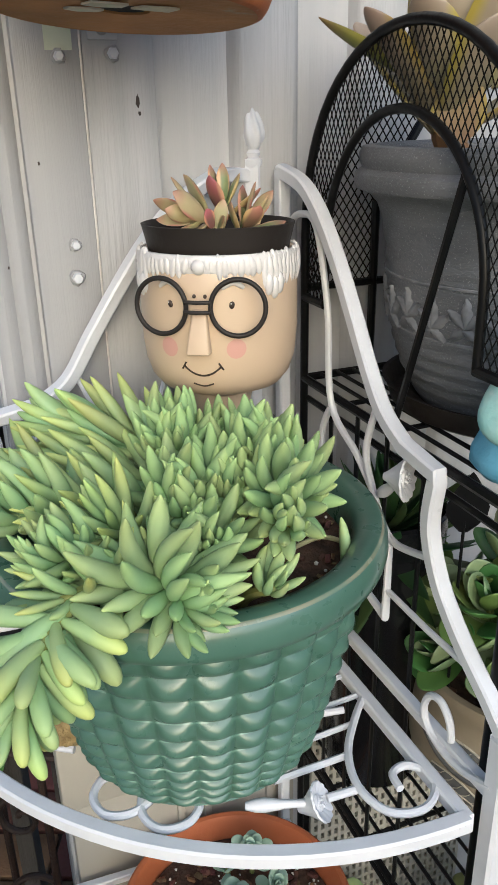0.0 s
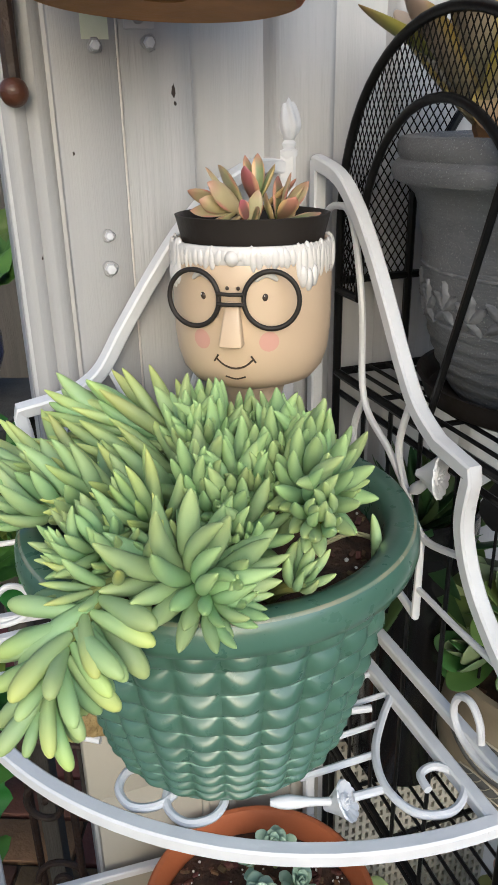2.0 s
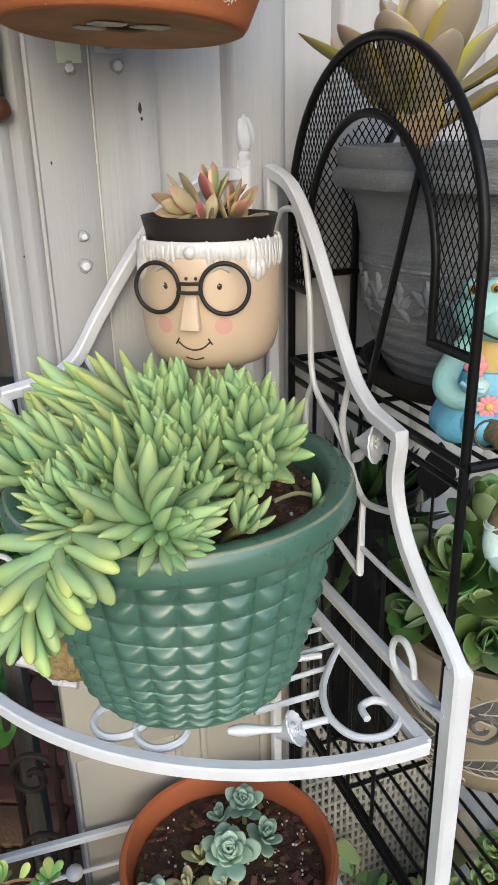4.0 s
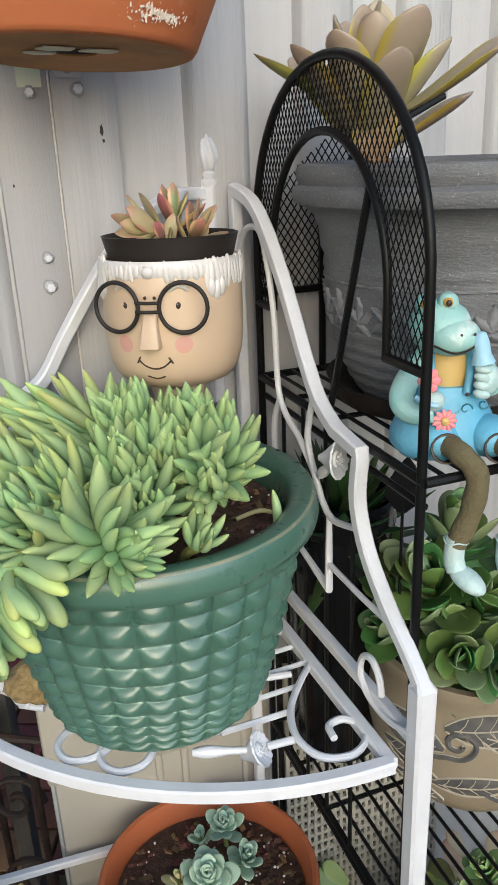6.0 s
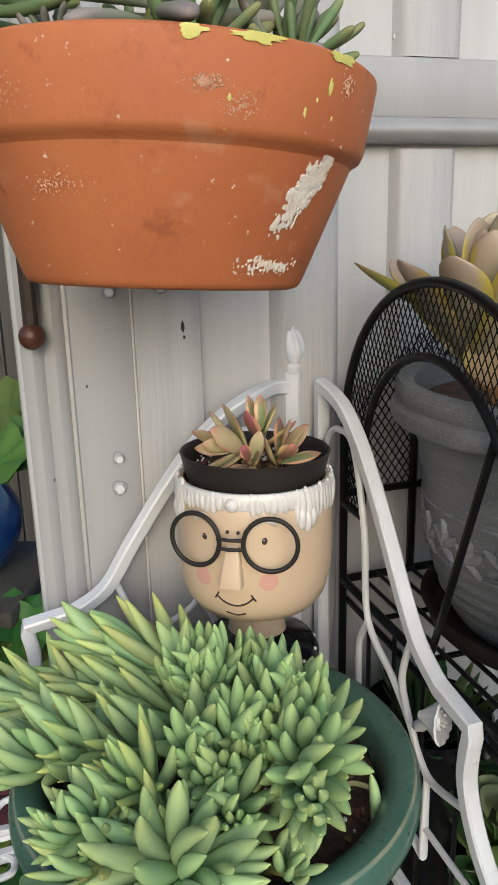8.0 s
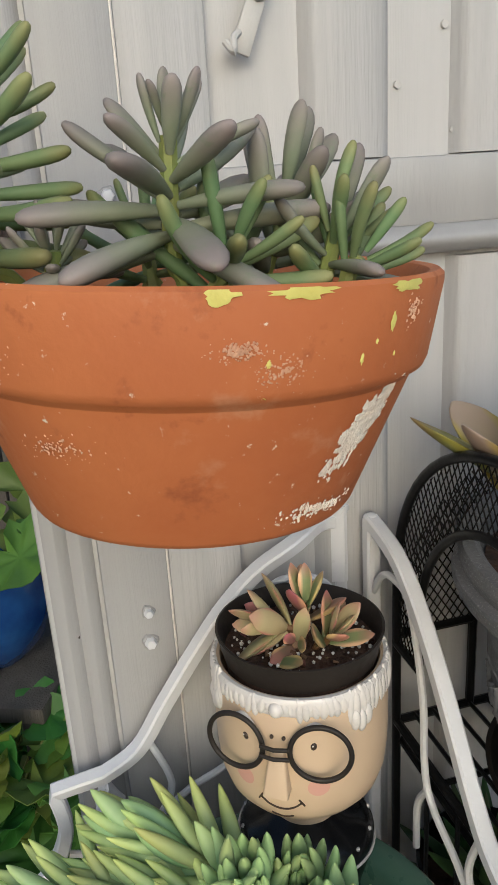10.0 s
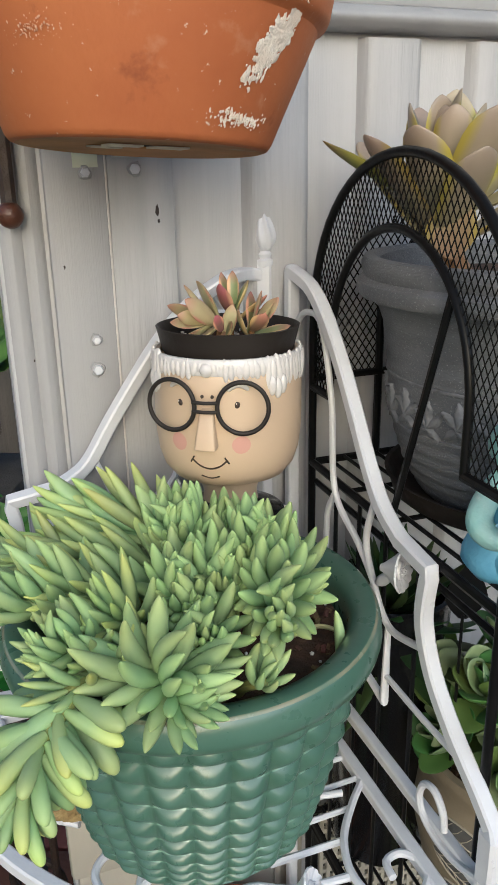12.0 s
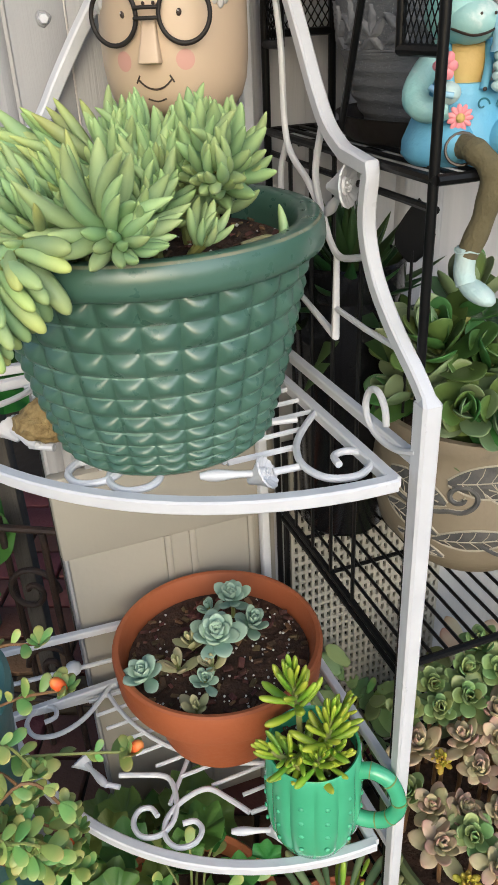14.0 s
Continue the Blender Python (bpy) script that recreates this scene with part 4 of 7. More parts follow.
# the stem that hangs over the rim
burro([(-0.082, 0.450, 1.005), (-0.092, 0.410, 1.042), (-0.103, 0.382, 1.044), (-0.113, 0.362, 1.032), (-0.121, 0.348, 1.010)], 44, "h", (84, 30), 0.84, 0.62, -0.26, "long-leaved succulent stem hanging over the pot rim", seed=24, tight=0.75, lift=0.8, crowd=0.85)
t = thing("loose_leaf", (0.071, 0.50, 1.004), "fallen green succulent leaf on the soil", "leaf")
leaf_at(BUR[0], (0.070, 0.502, 1.004), (0.1, 0.15, 0.9), (-0.9, -0.2, 0.2), 0.75, t)
t = thing("loose_leaf", (0.05, 0.53, 1.006), "dry yellow stalk on the soil", "leaf")
part("stalk", tube(spline([(0.035, 0.525, 1.008), (0.055, 0.535, 1.011), (0.073, 0.532, 1.008)], 5), 0.002, 7), M["tan_leaf"], t)

# ---- head-shaped planter (one mesh) ----
HX, HY = -0.0245, 0.656
FACE = Vector((-0.170, -0.985, 0)).normalized()
SIDEV = Vector((0.985, -0.170, 0)).normalized()

HEAD = [(0.0265, 1.060), (0.026, 1.075), (0.030, 1.088), (0.042, 1.0920), (0.0545, 1.0965), (0.0625, 1.106), (0.0670, 1.119), (0.0690, 1.135), (0.0696, 1.150), (0.0695, 1.175), (0.0690, 1.2045), (0.067, 1.207), (0.0635, 1.206), (0.063, 1.17), (0.0, 1.165)]


def face_pt(lat, z, out=0.0):
    """A point on the planter's front: lat metres round it, out metres proud."""
    r = 0.0695
    for (r0, z0), (r1, z1) in zip(HEAD, HEAD[1:]):
        if z0 <= z <= z1:
            r = r0 + (r1 - r0) * (z - z0) / (z1 - z0)
    a = lat / 0.0695
    d = FACE * math.cos(a) + SIDEV * math.sin(a)
    return Vector((HX, HY, 0)) + d * (r + out) + Vector((0, 0, z)), d


b = bmesh.new()
prof = [(0.0, 0.8375), (0.040, 0.8375), (0.044, 0.845), (0.040, 0.90), (0.038, 0.96), (0.046, 1.01), (0.053, 1.035), (0.054, 1.048), (0.049, 1.058), (0.036, 1.064), (0.026, 1.066)]
lathe(prof, (HX, HY, 0), 64, b, 4)
lathe(HEAD, (HX, HY, 0), 96, b, 0)
# raised locks round the top
hr = random.Random(8)
for k in range(78):
    a = 2 * math.pi * (k + hr.uniform(-0.2, 0.2)) / 78
    rel = (a + math.pi) % (2 * math.pi) - math.pi
    length = 0.0066 + 0.002 * hr.random() + (0.006 if abs(rel) > 0.80 else 0) - (0.002 if abs(rel) < 0.2 else 0)
    d = FACE * math.cos(a) + SIDEV * math.sin(a)
    m = frame_to((d.cross(Vector((0, 0, 1))) * (0.22 if rel > 0 else -0.22) * hr.uniform(-0.3, 1.4) + Vector((0, 0, 1))).normalized())
    m.translation = Vector((HX, HY, 1.2045 - length * 0.72)) + d * 0.0684
    ball((hr.uniform(0.0030, 0.0042), hr.uniform(0.0028, 0.0038), length * hr.uniform(0.95, 1.2)), m, b, 8, 8, 1)
for lat in (-0.060, 0.060):
    for k in range(3):
        p, d = face_pt(lat * (1 + 0.10 * k), 1.184 - 0.003 * (k == 1))
        ball((0.0042, 0.0042, 0.009), Matrix.Translation(p), b, 8, 8, 1)
p, d = face_pt(0.0, 1.199)
ball((0.006, 0.006, 0.006), Matrix.Translation(p), b, 10, 8, 1)
lathe([(0.0690, 1.1935), (0.0703, 1.196), (0.0706, 1.205), (0.0690, 1.2072), (0.0660, 1.2072)], (HX, HY, 0), 96, b, 1)
# spectacles of black wire
for lat in (-0.0325, 0.0325):
    c, d = face_pt(lat * 0.92, 1.1695, 0.0075)
    nn = (FACE * 0.8 + d * 0.5).normalized()
    sx = nn.cross(Vector((0, 0, 1))).normalized()
    ring_pts = [c + sx * 0.0222 * math.cos(2 * math.pi * k / 40) + Vector((0, 0, 0.0212 * math.sin(2 * math.pi * k / 40))) for k in range(40)]
    tube(ring_pts, 0.0020, 8, b, closed=True, index=2)
for dz in (0.004, -0.0035):
    l0, _ = face_pt(-0.0095, 1.1705 + dz, 0.0095)
    r0, _ = face_pt(0.0095, 1.1705 + dz, 0.0095)
    tube([l0, (l0 + r0) / 2 + FACE * 0.002, r0], 0.0015, 8, b, index=2)
for lat in (-0.004, 0.005):
    p, d = face_pt(lat, 1.1775, 0.001)
    ball((0.0016, 0.0016, 0.0016), Matrix.Translation(p), b, 8, 6, 3)
# nose wedge, eyes, brows, blush, mouth
m = Matrix((SIDEV, -FACE, Vector((0, 0, 1)))).transposed().to_4x4()
nb = bmesh.new()
top, low = 1.168, 1.1335
V = [nb.verts.new(face_pt(x, z, o)[0]) for x, z, o in ((-0.0065, top, -0.002), (0.0065, top, -0.002), (0.0095, low, -0.002), (-0.0095, low, -0.002), (-0.005, top, 0.003), (0.005, top, 0.003), (0.0085, low + 0.001, 0.0135), (-0.0085, low + 0.001, 0.0135))]
for f in ((0, 1, 2, 3), (4, 5, 6, 7), (0, 1, 5, 4), (1, 2, 6, 5), (2, 3, 7, 6), (3, 0, 4, 7)):
    nb.faces.new([V[i] for i in f])
bmesh.ops.recalc_face_normals(nb, faces=nb.faces[:])
bmesh.ops.bevel(nb, geom=nb.edges[:], offset=0.0018, segments=2, affect="EDGES", profile=0.5)
merge(b, nb)
for lat in (-0.0265, 0.0265):
    p, d = face_pt(lat, 1.1705, 0.0)
    mm = frame_to(d)
    mm.translation = p
    ball((0.0024, 0.0030, 0.0014), mm, b, 10, 8, 3)
    # White bead that paints a glint into each eye.
    ball((0.0007, 0.0007, 0.0006), Matrix.Translation(face_pt(lat - 0.0008, 1.1718, 0.0014)[0]), b, 6, 5, 1)
    p, d = face_pt(lat * 1.03, 1.1855, 0.0005)
    mm = frame_to(d) @ Matrix.Rotation(0.25 if lat > 0 else -0.25, 4, "Z")
    pts = spline([face_pt(lat * 1.03 - 0.009, 1.183, 0.001)[0], face_pt(lat * 1.03, 1.188, 0.0015)[0], face_pt(lat * 1.03 + 0.009, 1.183, 0.001)[0]], 5)
    tube(pts, 0.0026, 8, b, index=1, taper=[0.5 + 0.5 * math.sin(math.pi * i / (len(pts) - 1)) for i in range(len(pts))])
    cpts = [face_pt(lat * 1.12 + 0.0085 * math.cos(a), 1.1365 + 0.0078 * math.sin(a), 0.0004)[0] for a in [2 * math.pi * k / 20 for k in range(20)]]
    cc = b.verts.new(face_pt(lat * 1.12, 1.1365, 0.0007)[0])
    vs = [b.verts.new(q) for q in cpts]
    for k in range(20):
        b.faces.new((cc, vs[k], vs[(k + 1) % 20])).material_index = 5
mouth = spline([face_pt(x, z, 0.0003)[0] for x, z in ((-0.0165, 1.1225), (-0.009, 1.1170), (0.0, 1.1148), (0.009, 1.1170), (0.0165, 1.1225))], 6)
tube(mouth, 0.0008, 6, b, index=3)
for s in (-1, 1):
    tube([face_pt(s * 0.0145, 1.1255, 0.0003)[0], face_pt(s * 0.0185, 1.1200, 0.0003)[0]], 0.0008, 6, b, index=3)
tube(spline([face_pt(x, z, 0.0003)[0] for x, z in ((-0.010, 1.1075), (0.0, 1.1055), (0.009, 1.1075))], 5), 0.0007, 6, b, index=3)
# white piping and dots on the dark collar
pip = [Vector((HX, HY, 0)) + (FACE * math.cos(a) + SIDEV * math.sin(a)) * (0.0535 - 0.006 * abs(math.cos(a)) * 0 + 0.0006) + Vector((0, 0, 1.044 + 0.006 * math.cos(a + 0.6))) for a in [2 * math.pi * k / 48 for k in range(48)]]
tube(pip, 0.0013, 6, b, closed=True, index=1)
for k in range(14):
    a = 2 * math.pi * (k + 0.5) / 14
    ball((0.0018, 0.0018, 0.0018), Matrix.Translation(Vector((HX, HY, 1.0545)) + (FACE * math.cos(a) + SIDEV * math.sin(a)) * 0.0510), b, 6, 5, 1)
lean = Matrix.Translation((HX, HY, 1.15)) @ Matrix.Rotation(radians(-1.5), 4, SIDEV) @ Matrix.Translation((-HX, -HY, -1.15))
slim = Matrix.Translation((HX, HY, 0)) @ Matrix.Diagonal((0.93, 0.93, 1, 1)) @ Matrix.Translation((-HX, -HY, 0))
for v in b.verts:
    if v.co.z > 1.0655:
        v.co = Matrix.Translation((0, 0, 0.005)) @ lean @ slim @ v.co
single("head_planter", b, [M["skin"], M["hair"], M["plastic"], M["ink"], M["gloss_black"], M["pink"]],
       "cream ceramic planter with black wire spectacles and white relief", "planter", smooth=50)

np_ = thing("nursery_pot", (HX, HY, 1.17), "dark brown plastic nursery pot set into the ceramic planter", "plant pot")
part("pot", lathe([(0.0, 1.1685), (0.055, 1.1685), (0.061, 1.207)], (HX, HY, 0), 72), M["plastic"], np_)
part("rim", lathe([(0.061, 1.2068), (0.0635, 1.2085), (0.0685, 1.2275), (0.0692, 1.2295), (0.0675, 1.2300), (0.0660, 1.2285), (0.0615, 1.209), (0.060, 1.19)], (HX, HY, 0), 72), M["plastic"], np_)
rnd = random.Random(9)
soil_disc("potting_soil", (HX, HY), 0.0622, 1.2125, "dark soil with white perlite in the nursery pot", rnd, 50, 150, (0.005, 0.003, 0.002))
CRE = [leaf_mesh("cream_leaf", M["variegated_cream"], 0.036, 0.0165, 0.0045, 0.55, 0.65, c, 0.4, 0.10) for c in (0.08, 0.2)]
VAR = [leaf_mesh("variegated_leaf", M[k], 0.035, 0.0165, 0.0045, 0.58, 0.7, c, 0.4, 0.10) for k, c in (("variegated", 0.1), ("variegated", 0.22), ("variegated_rose", 0.15))]
for c, ax, n, s, sd in (((-0.046, 0.642, 1.234), (-0.90, -0.25, 0.25), 9, 1.25, 1), ((-0.020, 0.662, 1.246), (0.05, 0.1, 0.95), 6, 1.15, 2), ((0.004, 0.640, 1.232), (0.45, -0.25, 0.75), 8, 1.10, 3), ((-0.026, 0.630, 1.226), (0.0, -0.7, 0.5), 4, 0.95, 4)):
    t = thing("succulent", (c[0] * 0.6 - 0.01, c[1] * 0.6 + 0.262, 1.21), "small rosette succulent with green, cream and rose leaves", "succulent", "rosettes in the nursery pot")
    rosette(random.Random(sd), t, CRE + CRE + VAR[2:] if sd == 1 else VAR + CRE[:1], c, ax, n, (70, 14), (s, s * 0.75), 0.016, 0.003, M["brown_stem"], 10, foot=(HX + (c[0] - HX) * 0.4, HY + (c[1] - HY) * 0.4, 1.208))
t = thing("loose_leaf", (-0.035, 0.618, 1.212), "fallen grey-green leaf on the dark soil", "leaf")
leaf_at(VAR[0], (-0.040, 0.625, 1.214), (0.7, -0.6, 0.25), (0.2, -0.5, 0.8), 0.9, t)


def lean_things(m, labels):
    for ob in list(scene.objects):
        if not ob.parent and ob.get("label", "") in labels:
            ob.matrix_basis = m @ ob.matrix_basis


# the nursery pot, its soil and plants lean back with the planter
small = Matrix.Translation(FACE * -0.003 + Vector((0, 0, 0.0015))) @ lean @ Matrix.Translation((HX, HY, 1.2075)) @ Matrix.Diagonal((0.90, 0.90, 0.97, 1)) @ Matrix.Translation((-HX, -HY, -1.2075))
lean_things(small, ("dark brown plastic nursery pot set into the ceramic planter", "dark soil with white perlite in the nursery pot",
                    "small rosette succulent with green, cream and rose leaves", "fallen grey-green leaf on the dark soil"))


# ---- terracotta pot on a wall bracket ----
TX, TY = -0.072, 0.5867
tp = thing("terracotta_pot", (TX, TY, 1.371), "weathered orange terracotta pot with white salt stains and yellow paint", "flower pot")
prof = [(0.0865, 1.3700), (0.0895, 1.3710), (0.0905, 1.3715), (0.0930, 1.3750), (0.1215, 1.446), (0.1245, 1.449), (0.1278, 1.451), (0.1295, 1.455), (0.1355, 1.493), (0.1353, 1.4965), (0.133, 1.4985),
        (0.128, 1.4975), (0.125, 1.493), (0.119, 1.461), (0.111, 1.446)]
part("body", lathe(prof[:5], (TX, TY, 0), 96), M["terracotta"], tp)
part("rim", lathe(prof[4:], (TX, TY, 0), 96), M["terracotta"], tp)
part("drain_hole", lathe([(0.0, 1.3740), (0.016, 1.3730)], (TX, TY, 0), 24), M["dark"], tp, smooth=0)
part("pot_bottom", lathe([(0.0865, 1.3701), (0.05, 1.3713), (0.017, 1.3717), (0.017, 1.38), (0.0, 1.381)], (TX, TY, 0), 64), M["stained_base"], tp, "brown-stained underside")
for ang, q in ((-100, 0.028), (-38, 0.030), (-160, 0.026)):
    a = radians(ang)
    b = bmesh.new()
    c = Vector((TX + q * math.cos(a), TY + q * math.sin(a), 1.3692))
    pr = random.Random(int(ang) + 500)
    vs = [b.verts.new(c + Vector(((0.011 + 0.006 * pr.random()) * math.cos(k * 1.047), (0.005 + 0.004 * pr.random()) * math.sin(k * 1.047), 0.0006 * pr.random()))) for k in range(6)]
    b.faces.new(vs)
    r = bmesh.ops.extrude_face_region(b, geom=b.faces[:])
    bmesh.ops.translate(b, vec=(0, 0, 0.0012), verts=[v for v in r["geom"] if isinstance(v, bmesh.types.BMVert)])
    part("torn_label", b, M["paper"], tp, "scrap of torn cream paper", smooth=0)


def pot_skin(ang, z, proud=0.0006):
    """A point on the outside of the hanging pot."""
    if z > 1.4515:
        r = 0.1285 + (z - 1.4515) / 0.0415 * 0.0070
    else:
        r = 0.0943 + (z - 1.377) / 0.069 * 0.0274
    return Vector((TX + (r + proud) * math.cos(ang), TY + (r + proud) * math.sin(ang), z))


def splat(ang, z, w, h, seed, proud=0.0006, skew=0.0):
    """An irregular thin patch on the pot's outside."""
    pr = random.Random(seed)
    b = bmesh.new()
    c = b.verts.new(pot_skin(ang, z, proud + 0.0006))
    n = 22
    ring1 = []
    for k in range(n):
        a = 2 * math.pi * k / n
        q = pr.uniform(0.6, 1.15)
        du, dz = w * q * math.cos(a), h * q * math.sin(a)
        ring1.append(b.verts.new(pot_skin(ang + (du + skew * dz) / 0.11, min(max(z + dz, 1.3775), 1.4975), proud)))
    for k in range(n):
        b.faces.new((c, ring1[k], ring1[(k + 1) % n]))
    return b


A0 = radians(-90)


def crust(ang, z, w, h, n, seed, skew=0.0, size=(0.0008, 0.0026)):
    """Flaking salt: many small ragged flecks over a patch of the pot's side."""
    pr = random.Random(seed)
    b = bmesh.new()
    for k in range(n):
        x, y = max(-1.4, min(1.4, pr.gauss(0, 0.5))), max(-1.4, min(1.4, pr.gauss(0, 0.5)))
        q = pr.uniform(*size) * (1.2 - 0.5 * math.hypot(x, y))
        merge(b, splat(ang + (x * w + skew * y * h) / 0.11, min(max(z + y * h, 1.380), 1.496), q, q * pr.uniform(0.7, 1.6), seed * 100 + k, 0.0004 + 0.0002 * pr.random()))
    return b


part("salt_patch", crust(A0 + 0.98, 1.428, 0.0100, 0.019, 360, 3, 0.6, (0.0012, 0.0038)), M["grit"], tp, "flaking white salt crust", kind="stuff")
part("salt_patch", crust(A0 + 0.85, 1.385, 0.026, 0.005, 150, 4, 0, (0.0004, 0.0015)), M["grit"], tp, "flaking white salt crust", kind="stuff")
part("salt_patch", crust(A0 + 0.36, 1.473, 0.009, 0.004, 130, 5, 0, (0.0003, 0.0009)), M["grit_faint"], tp, "speckled pale salt bloom", kind="stuff")
part("salt_patch", crust(A0 + 0.50, 1.464, 0.011, 0.007, 120, 6, 0, (0.0002, 0.0007)), M["grit_faint"], tp, "speckled pale salt bloom", kind="stuff")
part("salt_patch", crust(A0 - 0.55, 1.469, 0.018, 0.010, 120, 7, 0, (0.0002, 0.0006)), M["grit_faint"], tp, "speckled pale salt bloom", kind="stuff")
part("salt_patch", crust(A0 + 1.05, 1.484, 0.005, 0.007, 60, 8, 0, (0.0003, 0.0009)), M["grit_faint"], tp, "speckled pale salt bloom", kind="stuff")
part("salt_patch", crust(A0 - 0.35, 1.425, 0.020, 0.008, 90, 9, 0, (0.0002, 0.0008)), M["grit_faint"], tp, "speckled pale salt bloom", kind="stuff")
for ang, z, w, h, sd in ((0.55, 1.4955, 0.013, 0.003, 1), (0.30, 1.495, 0.006, 0.004, 2), (0.98, 1.495, 0.010, 0.003, 5), (0.93, 1.48, 0.0016, 0.005, 6), (0.80, 1.4655, 0.0012, 0.003, 7),
                         (0.86, 1.472, 0.0008, 0.0015, 8), (0.97, 1.465, 0.0008, 0.0015, 9), (0.45, 1.467, 0.001, 0.002, 10), (0.44, 1.4515, 0.0008, 0.0015, 11)):
    part("paint_drip", splat(A0 + ang, z, w, h, sd), M["yellow_paint"], tp, "dried yellow paint drip")
rnd = random.Random(12)
soil_disc("potting_soil", (TX, TY), 0.1195, 1.474, "dark soil in the weathered terracotta pot", rnd, 40, 10)
br = thing("wall_bracket", on_wall(-0.238, 0.006, 1.42), "dark rusty iron pot bracket with a ball end on the wall", "bracket")
part("back_bar", tube([on_wall(-0.238, 0.014, 1.325), on_wall(-0.238, 0.014, 1.53)], 0.007, 8), M["iron"], br)
part("arm", tube(spline([on_wall(-0.238, 0.014, 1.45), on_wall(-0.215, 0.06, 1.452), on_wall(-0.18, 0.075, 1.444), on_wall(-0.14, 0.075, 1.442)], 6), 0.006, 8), M["iron"], br)
part("ball_end", ball((0.0115, 0.0115, 0.0115), Matrix.Translation(on_wall(-0.238, 0.016, 1.322)), None, 18, 12), M["rust"], br)
ring_pts = [(TX + 0.1248 * math.cos(a), TY + 0.1248 * math.sin(a), 1.4450) for a in [radians(30 + k * 8) for k in range(18)]]
part("ring", tube(ring_pts, 0.0032, 8), M["iron"], br)

FIN = [leaf_mesh("finger_leaf", M["finger"], 0.068, 0.0165, 0.0100, 0.70, 0.15, c, 0.40, 0.06) for c in (-0.06, 0.06, 0.16)]
FIG = [leaf_mesh("finger_leaf_green", M["finger_green"], 0.064, 0.0125, 0.0098, 0.68, 0.0, c, 0.5) for c in (0.02, 0.10, 0.2)]


def fingers(crown, axis, n, meshes, size, foot, seed, spread=(96, 12), stem=0.045, label="grey-green finger-leaved succulent in the terracotta pot", bias=0.9):
    t = thing("succulent", foot, label, "succulent", "succulents in the terracotta pot")
    rosette(random.Random(seed), t, meshes, crown, axis, n, spread, size, stem, 0.0042, M["stem"], 13, foot=foot, hub=0.004, bias=bias)


fingers((-0.066, 0.522, 1.562), (0.02, -0.14, 1), 26, FIN, (1.16, 0.32), (-0.060, 0.54, 1.476), 21, (102, 16), 0.056, bias=1.5)
fingers((0.010, 0.555, 1.522), (0.25, -0.05, 1), 16, FIN + FIG, (0.68, 0.5), (0.0, 0.56, 1.476), 22, (92, 20), 0.032)
fingers((-0.164, 0.535, 1.59), (0.10, -0.05, 1), 34, FIG, (0.95, 0.55), (-0.150, 0.57, 1.476), 23, (98, 52), 0.085, "tall green finger-leaved succulent in the terracotta pot")
fingers((-0.126, 0.530, 1.512), (0.05, -0.1, 1), 14, FIN, (0.42, 0.3), (-0.123, 0.54, 1.476), 24, (84, 15), 0.018)
fingers((-0.018, 0.590, 1.536), (0.30, 0.05, 1), 15, FIN, (0.92, 0.6), (-0.03, 0.6, 1.476), 25, (84, 15), 0.045)
fingers((-0.035, 0.526, 1.51), (0.5, -0.15, 0.8), 14, FIG, (0.85, 0.6), (-0.04, 0.53, 1.476), 26, (86, 25), 0.03, "green finger-leaved succulent lying over the pot rim")
fingers((-0.100, 0.600, 1.518), (-0.2, 0.3, 1), 14, FIG, (0.8, 0.5), (-0.095, 0.6, 1.476), 27, (90, 25), 0.03)
fingers((0.022, 0.540, 1.509), (0.6, -0.1, 0.9), 8, FIG, (0.62, 0.5), (0.012, 0.54, 1.476), 28, (58, 15), 0.012, "green finger-leaved succulent lying over the pot rim")

# the pot, its soil and its plants tip back a little in the bracket
tip_back = Matrix.Translation((TX, TY, 1.43)) @ Matrix.Rotation(radians(2.8), 4, "Y") @ Matrix.Rotation(radians(-2.9), 4, "X") @ Matrix.Translation((-TX, -TY, -1.43))
lean_things(tip_back, [o["label"] for o in scene.objects if o.get("group", "") == "succulents in the terracotta pot"]
            + ["dark soil in the weathered terracotta pot", tp["label"]])

# ---- black arched wire rack ----
BA = Vector((0.0515, 0.7640, 0))
BD = Vector((0.397, -0.918, 0))
BE = Vector((0.918, 0.397, 0))
BW, BL = 0.44, 0.3195
HC, HR = 0.153, 0.1113      # middle and half width of the inner hoop


def bk(s, w, z):
    return BA + BD * s + BE * w + Vector((0, 0, z))


